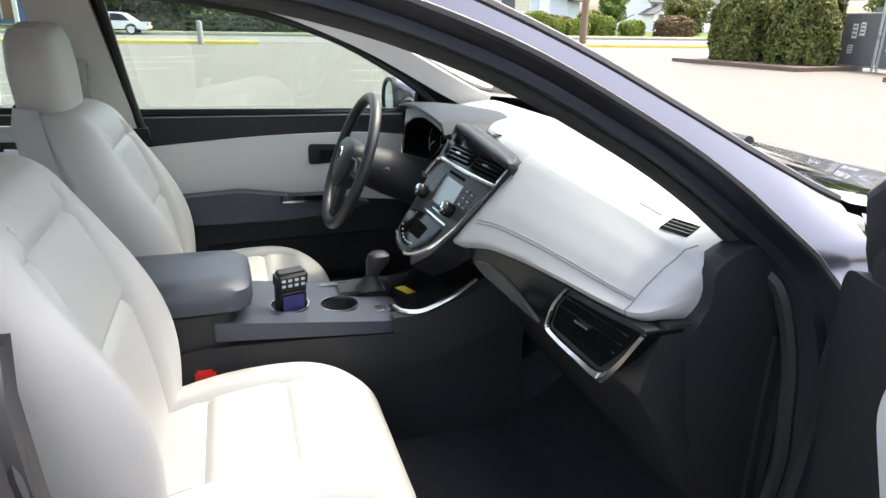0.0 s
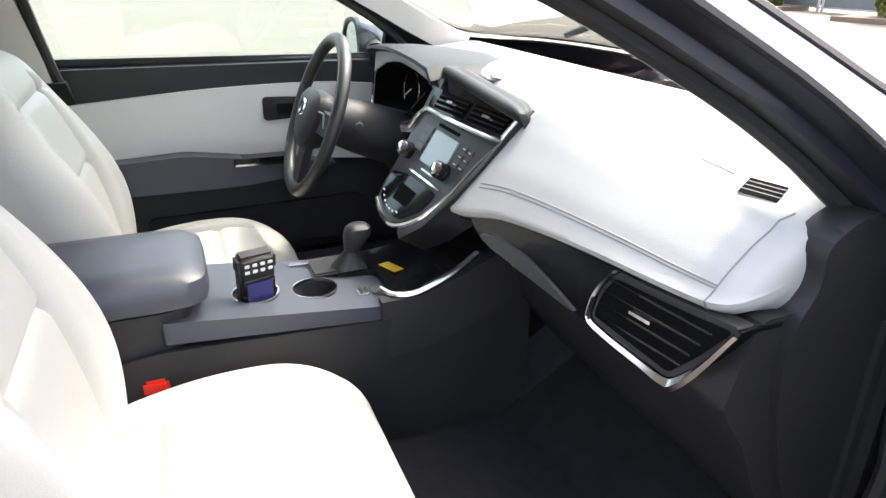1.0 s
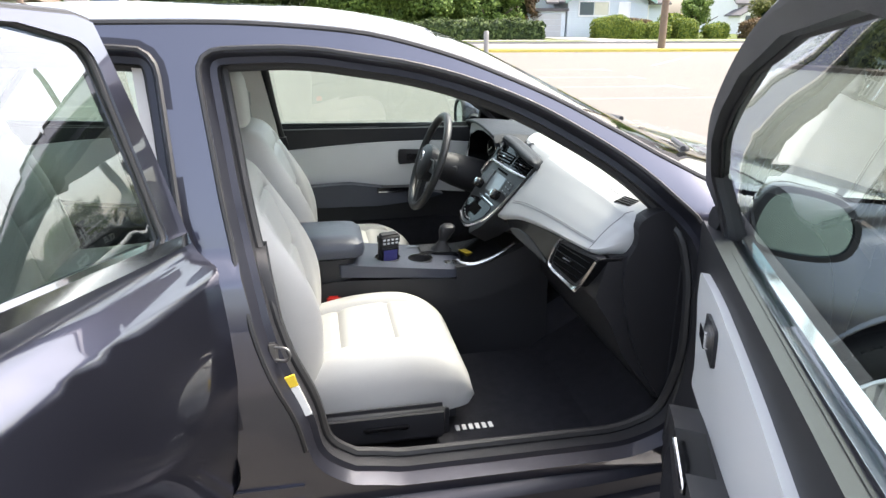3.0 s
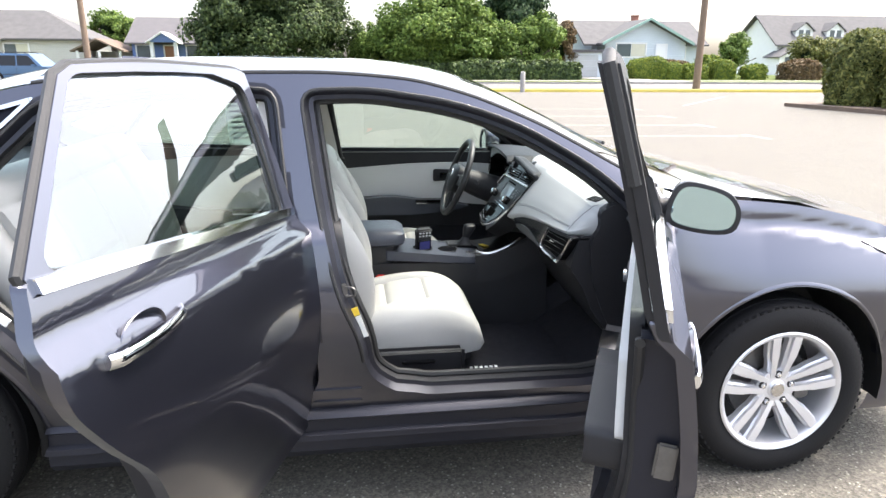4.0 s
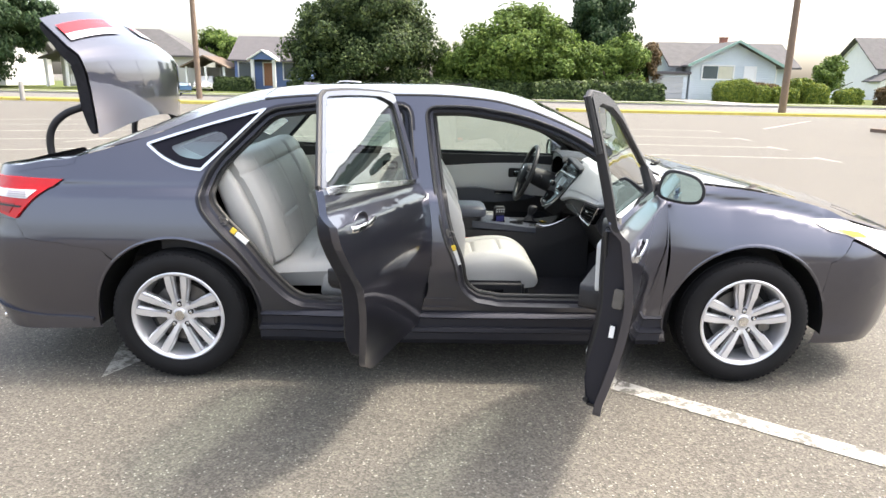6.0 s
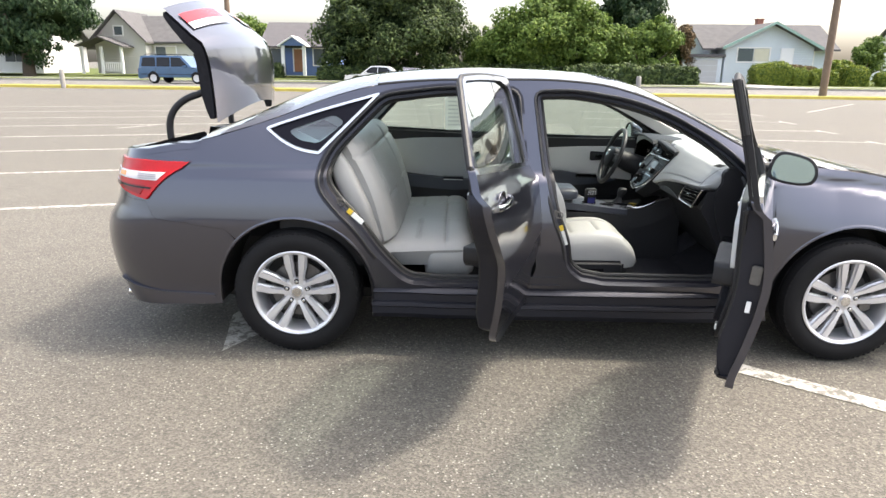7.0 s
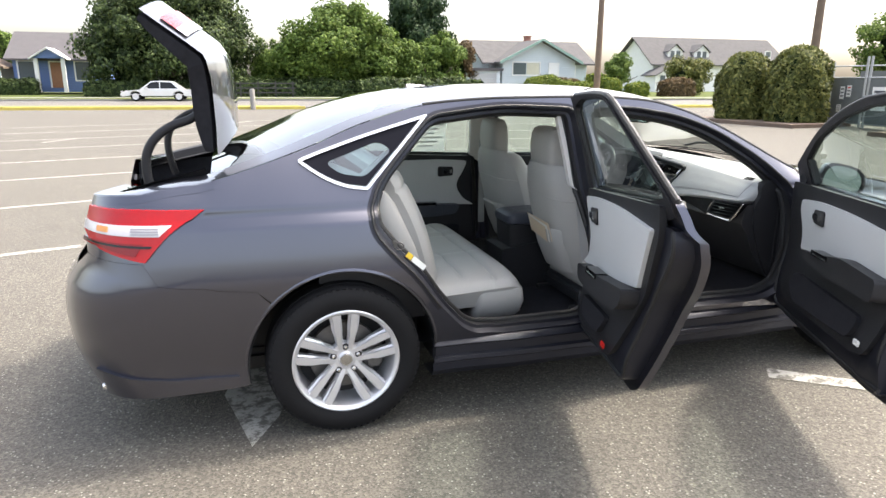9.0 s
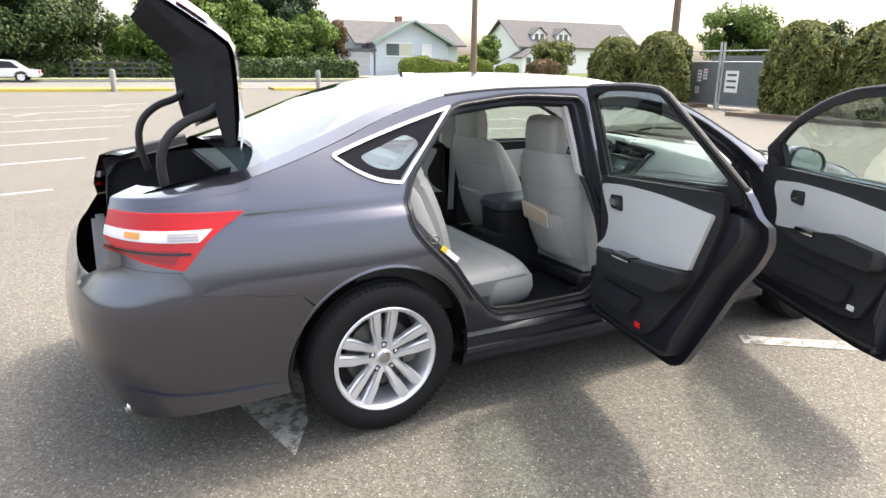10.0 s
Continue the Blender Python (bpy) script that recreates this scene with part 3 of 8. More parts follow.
# ---- wheels ----
def make_wheel(x, side):
    yc = side * 0.80
    w = thing_part("wheel", CAR, pose(x, yc, 0.328, 0, 0, 0 if side < 0 else 180))
    t = bmesh.new()
    prof = [(0.218, -0.092), (0.235, -0.104), (0.262, -0.112), (0.29, -0.109), (0.312, -0.098), (0.324, -0.085), (0.328, -0.06), (0.3295, -0.052), (0.322, -0.050), (0.322, -0.043), (0.3295, -0.041), (0.331, 0.0),
            (0.3295, 0.041), (0.322, 0.043), (0.322, 0.050), (0.3295, 0.052), (0.328, 0.06), (0.324, 0.085), (0.29, 0.109), (0.235, 0.104), (0.218, 0.092)]
    lathe(t, prof, "y", 72)
    part("tyre", t, TYRE, w)
    b = bmesh.new()
    for k in range(72):
        a = 2 * math.pi * k / 72
        for s0 in (-1, 1):
            m = Matrix.Rotation(-a, 4, "Y") @ pose(0.3235, s0 * 0.088, 0, 0, 0, s0 * 12)
            box(b, (-0.012, -0.012, -0.0065), (-0.0032, 0.012, 0.0065), 0.0, 1, m)
    tagged(part("tread_relief", b, TYRE, w), kind="stuff")
    r = bmesh.new()
    rim = [(0.225, -0.098), (0.228, -0.104), (0.222, -0.108), (0.212, -0.104), (0.206, -0.094), (0.203, -0.06), (0.196, 0.0), (0.196, 0.085), (0.222, 0.095)]
    lathe(r, rim, "y", 72)
    part("rim", r, ALLOY, w)
    for k in range(10):
        # spokes in five pairs
        pair, twin = divmod(k, 2)
        s = bmesh.new()
        rings = []
        mid, sgn = math.radians(pair * 72 + 90), -1 if twin == 0 else 1
        for rad, hw, y0, y1, away in ((0.045, 0.014, -0.075, -0.04, 0.018), (0.075, 0.0165, -0.082, -0.045, 0.0235), (0.11, 0.0175, -0.089, -0.052, 0.0285), (0.135, 0.0225, -0.093, -0.055, 0.0325), (0.17, 0.0235, -0.097, -0.058, 0.0365), (0.209, 0.0240, -0.100, -0.05, 0.040)):
            ang = mid + sgn * math.asin(away / rad)
            d, n = Vector((math.cos(ang), 0, math.sin(ang))), Vector((-math.sin(ang), 0, math.cos(ang)))
            c = d * rad
            sec = [(-1.0, y1), (-1.0, y0 + 0.016), (-0.72, y0 + 0.010), (-0.62, y0), (0.62, y0), (0.72, y0 + 0.010), (1.0, y0 + 0.016), (1.0, y1)]
            rings.append([c + n * (hw * f) + Vector((0, yy, 0)) for f, yy in sec])
        loft(s, rings)
        part("spoke", s, ALLOY, w, smooth=30)
    h = bmesh.new()
    lathe(h, [(0.0, -0.084), (0.028, -0.083), (0.032, -0.079), (0.035, -0.076), (0.070, -0.074), (0.075, -0.066), (0.07, -0.03), (0.0, -0.03)], "y", 40)
    part("hub", h, ALLOY, w)
    cap = bmesh.new()
    lathe(cap, [(0.0, -0.088), (0.024, -0.087), (0.027, -0.083), (0.027, -0.07)], "y", 32)
    part("hub_cap", cap, SATIN, w)
    for k in range(5):
        a = math.radians(90 + 72 * k)
        # flat black disc painting the shade of a lug hole
        hole = bmesh.new()
        lathe(hole, [(0.0, -0.0765), (0.0145, -0.0765), (0.0148, -0.072)], "y", 16, (0.056 * math.cos(a), 0, 0.056 * math.sin(a)))
        part("lug_shade_disc", hole, BLACK, w)
        nut = bmesh.new()
        lathe(nut, [(0.0, -0.086), (0.006, -0.085), (0.0095, -0.079), (0.010, -0.072)], "y", 6, (0.056 * math.cos(a), 0, 0.056 * math.sin(a)))
        part("lug_nut", nut, CHROME, w, smooth=0)
    d = bmesh.new()
    lathe(d, [(0.06, -0.02), (0.148, -0.02), (0.15, -0.015), (0.15, 0.005), (0.06, 0.005)], "y", 48)
    part("brake_disc", d, BRAKE, w)
    c = bmesh.new()
    box(c, (0.09, -0.04, -0.07), (0.165, 0.02, 0.07), 0.012)
    part("brake_caliper", c, BRAKE, w)
    bk = bmesh.new()
    lathe(bk, [(0.0, 0.03), (0.2, 0.03)], "y", 32)
    part("brake_shield", bk, RUBBER, w)
    return w


def thing_part(name, parent, m=None):
    ob = new(name)
    ob.empty_display_size = 0.1
    ob.parent = parent
    if m is not None:
        ob.matrix_basis = m
    return ob


for wx in (-1.41, 1.41):
    for sd in (-1, 1):
        make_wheel(wx, sd)

# ---- doors ----
FD_LOWER = rounded([(-0.195, 0.985), (-0.180, 0.75), (-0.172, 0.55), (-0.172, 0.278), (0.0, 0.268), (0.90, 0.285), (0.955, 0.33), (0.985, 0.50), (0.995, 0.66), (0.98, 0.85), (0.945, 0.955), (0.88, 0.962)],
                   [0.01, 0.1, 0.1, 0.02, 0.02, 0.05, 0.04, 0.05, 0.1, 0.1, 0.02, 0.02])
FD_FRAME = [(-0.19, 0.93), (-0.225, 1.2), (-0.235, 1.372)] + rail_line(-0.2, 0.88, 0.016, 24) + [(0.935, 0.985), (0.94, 0.93)]
FD_GLASS = rounded([(-0.165, 0.985), (-0.185, 1.33)] + [(x, RAIL_Z(x) - 0.058) for x in (-0.1, 0.1, 0.3, 0.45, 0.60)] + [(0.745, 1.075), (0.745, 0.975)], [0.01, 0.03, 0, 0, 0, 0, 0.02, 0.02, 0.01])
RD_LOWER = rounded([(-0.215, 0.985), (-0.200, 0.75), (-0.190, 0.55), (-0.188, 0.28), (-0.88, 0.277), (-0.955, 0.315), (-1.02, 0.44), (-1.078, 0.56), (-1.145, 0.68), (-1.235, 0.768), (-1.305, 0.863), (-1.31, 0.935), (-1.265, 1.045), (-1.10, 1.012)],
                   [0.01, 0.1, 0.1, 0.04, 0.04, 0.03, 0.1, 0.1, 0.1, 0.1, 0.06, 0.05, 0.02, 0.05])
RD_FRAME = [(-0.21, 0.93), (-0.255, 1.374)] + rail_line(-0.3, -0.93, 0.018, 14) + [(-0.975, 1.34), (-1.262, 1.045), (-1.25, 0.98), (-1.10, 0.94)]
RD_GLASS = rounded([(-0.30, 0.99), (-0.305, 1.33)] + [(x, RAIL_Z(x) - 0.048) for x in (-0.45, -0.6, -0.75)] + [(-0.94, 1.332), (-1.205, 1.052), (-1.07, 1.03)], [0.01, 0.03, 0, 0, 0, 0.03, 0.02, 0.02])
HINGE_F, HINGE_R = Vector((0.966, -0.868, 0)), Vector((-0.20, -0.841, 0))
ANGLE_F, ANGLE_R = 65.3, 74.0


def swing(hinge, degrees, lean, rise, tilt):
    """A door on leaning hinges: it swings, rises and rights itself a little."""
    axis = Vector((0, -0.86, 0.80))
    tip = Matrix.Translation(axis + Vector((0, 0, rise))) @ Matrix.Rotation(radians(lean), 4, "X") @ Matrix.Translation(-axis)
    pivot = Vector((hinge.x, 0, 0.70))
    tip = tip @ Matrix.Translation(pivot) @ Matrix.Rotation(radians(tilt), 4, "Y") @ Matrix.Translation(-pivot)
    return Matrix.Translation(hinge) @ Matrix.Rotation(radians(degrees), 4, "Z") @ Matrix.Translation(-hinge) @ tip


def handle(door, x, z, sd):
    """An outside pull over a hollow."""
    cup = bmesh.new()
    f = skin(0.0, sd)
    c = f(x, z)
    lathe(cup, [(0.0, 0.026), (0.045, 0.023), (0.062, 0.007), (0.068, -0.0015), (0.070, 0.0005)], "y", 28)
    for v in cup.verts:
        v.co = Vector((c.x + v.co.x * 1.0, c.y - sd * v.co.y, c.z + v.co.z * 0.62))
    part("handle_cup", cup, PAINT, door)
    h = bmesh.new()
    rings = []
    for k in range(13):
        t = k / 12
        bow = (0.009 + 0.003 * math.sin(math.pi * t)) if x > -0.5 else (0.016 + 0.014 * math.sin(math.pi * t))
        xx = x + 0.12 - 0.24 * t
        if k in (0, 12):
            bow = 0.006
        p = f(xx, z + 0.006 - 0.012 * t)
        rings.append([(p.x, p.y + sd * (bow + 0.007 * math.cos(a)), p.z + 0.013 * math.sin(a)) for a in np.linspace(0, 2 * math.pi, 10, endpoint=False)])
    loft(h, rings)
    part("door_handle", h, CHROME, door, "chrome door handle")


def door_inside(off, sd):
    """The side surface moved inwards, less so towards the window."""
    def f(x, z):
        # the inner skin runs out towards the door's foot
        k = min(1.0, max(0.0, (z - 0.27) / 0.20))
        y = width(x, z) - off * (0.3 + 0.7 * k * (2 - k) if off > 0 else 1.0)
        if z > 0.74:
            y = min(width(x, 0.74) - off - 0.10 * (z - 0.74), width(x, z) - 0.35 * off)
        return Vector((x, sd * y, z))
    return f


def on_door(loops, out, depth, sd, cell):
    return thick(loops, door_inside(-out, sd), door_inside(depth, sd), cell)


def make_door(kind, sd, opened):
    front = kind == "front_door"
    lower, frame_loop, glass = (FD_LOWER, FD_FRAME, FD_GLASS) if front else (RD_LOWER, RD_FRAME, RD_GLASS)
    glass = offset_loop(glass, 0.012)
    d = part(kind, on_side([lower], 0.0, 0.028, sd, 0.025 if opened else 0.05), PAINT, CAR)
    true_normals(d, sd)
    part("window_frame", on_side([frame_loop, glass], -0.002, 0.022, sd, 0.06), PAINT_SHADED if sd > 0 else (BLACK if front else PAINT), d)
    hoop = bmesh.new()
    tube(hoop, [skin(0.017, sd)(*p) for p in offset_loop(frame_loop, -0.002)[1:-1]], 0.011, 8)
    part("frame_seal", hoop, RUBBER, d)
    part("frame_trim", on_side([offset_loop(frame_loop, -0.012), offset_loop(glass, -0.004)], -0.023, 0.036, sd, 0.1), BLACK, d)
    part("glass_seal", seal(glass, sd, 0.012, 0.006), RUBBER, d)
    part("window_glass", on_side([offset_loop(glass, 0.006)], -0.016, None, sd, 0.08), GLASS, d)
    # belt moulding
    x0, x1 = (-0.165, 0.90) if front else (-0.235, -1.255)
    z1 = 0.968 if front else 1.035
    belt = [(x0 + (x1 - x0) * k / 12, 0.998 + (z1 - 0.988) * k / 12) for k in range(13)]
    part("belt_moulding", on_side([belt + [(p[0], p[1] - 0.022) for p in reversed(belt)]], 0.010, 0.012, sd, 0.12), CHROME if sd < 0 else BLACK, d)
    # fixed pane behind the sliding one, or the mirror's corner piece
    if front:
        tri = [(0.74, 0.965), (0.74, 1.085), (0.78, 1.075), (0.905, 0.96)] if opened else [(0.84, 0.965), (0.84, 1.02), (0.905, 0.96)]
    else:
        tri = None
    if front:
        part("corner_panel", on_side([tri], 0.004, 0.03, sd, 0.1), BLACK, d)
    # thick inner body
    part("inner_panel", on_door([[(x, min(z, 0.955)) for x, z in offset_loop(lower, -0.036 if front else -0.04)]], -0.025, 0.105, sd, 0.08), PAINT_SHADED, d)
    bead = bmesh.new()
    pts = [door_inside(0.106, sd)(*p) for p in offset_loop(lower, -0.046 if front else -0.05) if p[1] < 0.95]
    cut = max(range(len(pts)), key=lambda i: (pts[i] - pts[i - 1]).length)
    tube(bead, pts[cut:] + pts[:cut], 0.009, 8)
    part("edge_seal", bead, RUBBER, d)
    # inside trim
    if front:
        lo = rounded([(-0.13, 0.975), (-0.13, 0.62), (-0.06, 0.42), (0.05, 0.40), (0.80, 0.40), (0.86, 0.52), (0.90, 0.80), (0.90, 0.965)], [0.03, 0.1, 0.08, 0.03, 0.06, 0.06, 0.05, 0.03])
        pad = rounded([(-0.125, 0.885), (-0.12, 0.715), (0.16, 0.73), (0.32, 0.71), (0.52, 0.685), (0.70, 0.667), (0.69, 0.75), (0.745, 0.85), (0.735, 0.897), (0.55, 0.914), (0.25, 0.912)], [0.015, 0.02, 0.1, 0.1, 0.1, 0.02, 0.08, 0.05, 0.02, 0.1, 0.2])
        arm = rounded([(-0.115, 0.728), (-0.11, 0.64), (0.30, 0.635), (0.50, 0.655), (0.58, 0.678), (0.52, 0.690), (0.32, 0.715), (0.16, 0.74)], [0.02, 0.03, 0.05, 0.05, 0.01, 0.05, 0.05, 0.03])
        pocket = rounded([(0.02, 0.55), (0.05, 0.45), (0.60, 0.43), (0.70, 0.50), (0.66, 0.56)], 0.04)
        pull, switch = (0.52 if opened else 0.43, 0.845), (0.37, 0.706)
    else:
        lo = rounded([(-0.285, 0.985), (-0.27, 0.62), (-0.25, 0.37), (-0.72, 0.355), (-0.84, 0.42), (-0.98, 0.60), (-1.07, 0.71), (-1.185, 0.92), (-1.19, 1.02)], [0.02, 0.1, 0.06, 0.06, 0.06, 0.1, 0.1, 0.05, 0.02])
        pad = rounded([(-0.315, 0.952), (-0.335, 0.90), (-0.395, 0.79), (-0.345, 0.70), (-0.255, 0.648), (-0.40, 0.655), (-0.70, 0.672), (-1.02, 0.712), (-1.15, 0.938), (-0.82, 0.966), (-0.5, 0.966)], [0.03, 0.05, 0.08, 0.08, 0.015, 0.05, 0.1, 0.012, 0.015, 0.2, 0.2])
        arm = rounded([(-0.37, 0.66), (-0.40, 0.60), (-0.60, 0.585), (-0.95, 0.61), (-1.01, 0.65), (-1.015, 0.705), (-0.70, 0.678)], [0.02, 0.04, 0.05, 0.04, 0.03, 0.01, 0.08])
        pocket = rounded([(-0.36, 0.52), (-0.38, 0.44), (-0.66, 0.43), (-0.74, 0.52)], 0.03)
        pull, switch = (-0.47, 0.885), (-0.60, 0.672)
    t = part("trim_panel", on_door([lo], -0.100, 0.125, sd, 0.08), BLACK, d, "black moulded door trim")
    padm = thick([pad], door_inside(0.122, sd), door_inside(0.140, sd), 0.05)
    part("trim_insert", padm, INSERT, d, "light grey padded door insert")
    part("armrest", on_door([arm], -0.12, 0.195, sd, 0.04), BLACK if opened else SLATE, d, "dark vinyl armrest")
    part("map_pocket", on_door([pocket], -0.122, 0.145, sd, 0.08), CARPET, d)
    px, pz = pull
    bez = rounded([(px - 0.05, pz + 0.035), (px - 0.05, pz - 0.035), (px + 0.055, pz - 0.03), (px + 0.055, pz + 0.03)], 0.015)
    bz = part("release_bezel", on_door([bez], -0.13, 0.146, sd, 0.1), BLACK, d)
    part("release_lever", on_door([rounded([(px - 0.012, pz + 0.016), (px - 0.012, pz - 0.016), (px + 0.045, pz - 0.012), (px + 0.045, pz + 0.012)], 0.006)], -0.14, 0.156, sd, 0.1), CHROME, bz)
    sx, sz = switch
    part("switch_plate", on_door([[(sx - 0.09, sz + 0.012), (sx - 0.09, sz - 0.010), (sx + 0.06, sz - 0.012), (sx + 0.06, sz + 0.010)]], -0.15, 0.200, sd, 0.1), GLOSSBLACK, d)
    part("switch_trim", on_door([[(sx - 0.085, sz - 0.004), (sx - 0.085, sz - 0.010), (sx + 0.055, sz - 0.012), (sx + 0.055, sz - 0.006)]], -0.18, 0.203, sd, 0.1), CHROME, d)
    if front:
        handle(d, 0.02, 0.86, sd)
    else:
        handle(d, -1.09, 0.91, sd)
    if front:
        mirror_on(d, sd, 0.0 if opened else -0.10)
    red = bmesh.new()
    q = skin(0.128, sd)(0.0 if front else -0.735, 0.452 if front else 0.408)
    box(red, q - Vector((0.022, 0.004, 0.012)), q + Vector((0.022, 0.004, 0.012)), 0.003)
    part("safety_reflector", red, REDPLASTIC if not front else WHITELABEL, d)
    if opened:
        for z in (0.52, 0.80):
            hb = bmesh.new()
            hp = HINGE_F if front else HINGE_R
            box(hb, (hp.x - 0.06, -0.845, z - 0.03), (hp.x + 0.05, -0.80, z + 0.03), 0.006)
            part("hinge", hb, PAINT_SHADED, CAR)
        # edge plates: latch, label, bolts
        lx = -0.163 if front else -1.204
        la = bmesh.new()
        zz = 0.72 if front else 0.90
        w = width(lx, zz)
        slope = 0.0 if front else 22.0
        box(la, (-0.004, -0.018, -0.035), (0.005, 0.018, 0.035), 0.004, 2, Matrix.Translation((lx + (0.006 if front else 0.004), sd * (w - 0.052), zz)) @ pose(0, 0, 0, 0, slope))
        part("latch", la, BRAKE, d)
        lb = bmesh.new()
        zz2 = 0.60 if front else 0.835
        lx2 = -0.157 if front else -1.198
        box(lb, (-0.004, -0.008, -0.02), (0.004, 0.008, 0.02), 0.0, 1, Matrix.Translation((lx2, sd * (width(lx2, zz2) - 0.055), zz2)) @ pose(0, 0, 0, 0, 8 if front else 42))
        part("paper_label", lb, WHITELABEL, d)
        hinge, ang = (HINGE_F, ANGLE_F) if front else (HINGE_R, ANGLE_R)
        d.matrix_basis = swing(hinge, ang, *((4.6, 0.027, 1.2) if front else (2.5, 0.022, 3.3)))
    return d


def mirror_on(door, sd, dx):
    """A door mirror on its foot."""
    f = bmesh.new()
    tube(f, spline([(0.825 + dx, sd * 0.76, 0.985), (0.835 + dx, sd * 0.80, 0.985), (0.85 + dx, sd * 0.88, 0.995)], 4), 0.028, 10)
    part("mirror_foot", f, BLACK, door)
    h = bmesh.new()
    rings = []
    for k, s in ((0.0, 0.98), (0.012, 1.0), (0.05, 0.97), (0.085, 0.80), (0.105, 0.5), (0.112, 0.2)):
        loop = smooth_loop([(-0.125, -0.05), (-0.128, 0.03), (-0.09, 0.075), (0.0, 0.075), (0.085, 0.055), (0.128, 0.005), (0.11, -0.055), (0.0, -0.07)], 4)
        rings.append([(0.80 + dx + k, sd * (0.925 + 0.78 * a * s), 1.0 + b * s) for a, b in loop])
    loft(h, rings)
    hs = part("mirror_housing", h, PAINT, door)
    r = bmesh.new()
    loop = smooth_loop([(-0.125, -0.05), (-0.128, 0.03), (-0.09, 0.075), (0.0, 0.075), (0.085, 0.055), (0.128, 0.005), (0.11, -0.055), (0.0, -0.07)], 4)
    loft(r, [[(0.802 + dx, sd * (0.925 + 0.78 * a), 1.0 + b) for a, b in loop], [(0.790 + dx, sd * (0.925 + 0.78 * a * 0.99), 1.0 + b * 0.98) for a, b in loop], [(0.788 + dx, sd * (0.925 + 0.78 * a * 0.86), 1.0 + b * 0.82) for a, b in loop], [(0.796 + dx, sd * (0.925 + 0.78 * a * 0.90), 1.0 + b * 0.87) for a, b in loop]], True, False)
    part("mirror_rim", r, BLACK, door)
    g = bmesh.new()
    vs = [g.verts.new((0.7945 + dx, sd * (0.925 + 0.78 * a * 0.88), 1.0 + b * 0.85)) for a, b in loop]
    g.faces.new(vs)
    part("mirror_glass", g, MIRROR, door, smooth=0)


for nm in ("front_door", "rear_door"):
    make_door(nm, -1, True)
    make_door(nm, 1, False)

# ---- boot lid, raised ----
LID = [(0.085, 0.02), (0.088, 0.10), (0.086, 0.18), (0.08, 0.25), (0.068, 0.315), (0.035, 0.372), (-0.015, 0.412), (-0.065, 0.45), (-0.118, 0.49), (-0.172, 0.532)]
LID_N = [(1, 0), (1, 0), (1, 0), (0.99, 0.12), (0.93, 0.36), (0.68, 0.73), (0.62, 0.78), (0.62, 0.78), (0.62, 0.78), (0.62, 0.78)]


def lid_point(u, f, lift=0.0, shrink=1.0):
    """A place on the lid: u along its profile, f across from -1 to 1."""
    k = min(len(LID) - 2, int(u))
    w = u - k
    px, pz = (LID[k][i] * (1 - w) + LID[k + 1][i] * w for i in (0, 1))
    nx, nz = (LID_N[k][i] * (1 - w) + LID_N[k + 1][i] * w for i in (0, 1))
    hw = (0.56 + 0.06 * min(1.0, u / 4) - 0.10 * max(0, u - 6) / 3) * shrink
    bowl = lift - 0.085 * abs(f)**2.2
    return (px + bowl * nx, hw * f, pz + bowl * nz - 0.085 * f * f * max(0.0, 1 - u / 2.5))


lid = bmesh.new()
loft(lid, [[lid_point(u, f) for f in np.linspace(-1, 1, 21)] for u in np.linspace(0, 9, 28)], False, False)
bmesh.ops.solidify(lid, geom=lid.faces[:], thickness=0.012)
BOOT = part("boot_lid", lid, PAINT, CAR, "raised boot lid in dark grey paint")
BOOT.matrix_basis = pose(-1.87, 0, 1.235) @ Matrix.Diagonal((1.12, 1, 1.09, 1))
liner = bmesh.new()
loft(liner, [[lid_point(u, f, -0.016, 0.985) for f in np.linspace(-1, 1, 15)] + [lid_point(u, f, -0.022 - 0.05 * math.sqrt(max(0.0, min(1.0, u / 1.2, (9 - u) / 4.5))) - 0.006 * math.sin(7 * f)**2, 0.95) for f in np.linspace(1, -1, 15)] for u in (0.15, 0.3, 0.5, 1, 1.5, 2, 2.5, 3, 3.5, 4, 4.5, 5, 5.5, 6, 6.5, 7, 7.5, 8, 8.3, 8.6, 8.85)])
part("lid_liner", liner, CARPET, BOOT, "black felt lid liner")
for sd in (-1, 1):
    for u0, u1, m in ((6.3, 7.0, LAMPWHITE), (7.0, 8.0, RED)):
        ll = bmesh.new()
        loft(ll, [[lid_point(u, sd * f, 0.007) for f in np.linspace(0.22, 0.93, 9)] for u in np.linspace(u0, u1, 4)], False, False)
        bmesh.ops.solidify(ll, geom=ll.faces[:], thickness=0.006)
        part("lid_lamp", ll, m, BOOT)
    ar = bmesh.new()
    tube(ar, spline([(-2.13, sd * 0.50, 0.96), (-2.155, sd * 0.50, 1.08), (-2.15, sd * 0.50, 1.17), (-2.115, sd * 0.50, 1.235), (-2.05, sd * 0.50, 1.285), (-1.97, sd * 0.50, 1.315), (-1.915, sd * 0.50, 1.35)], 6), 0.019, 10)
    part("lid_arm", ar, BLACK, CAR)
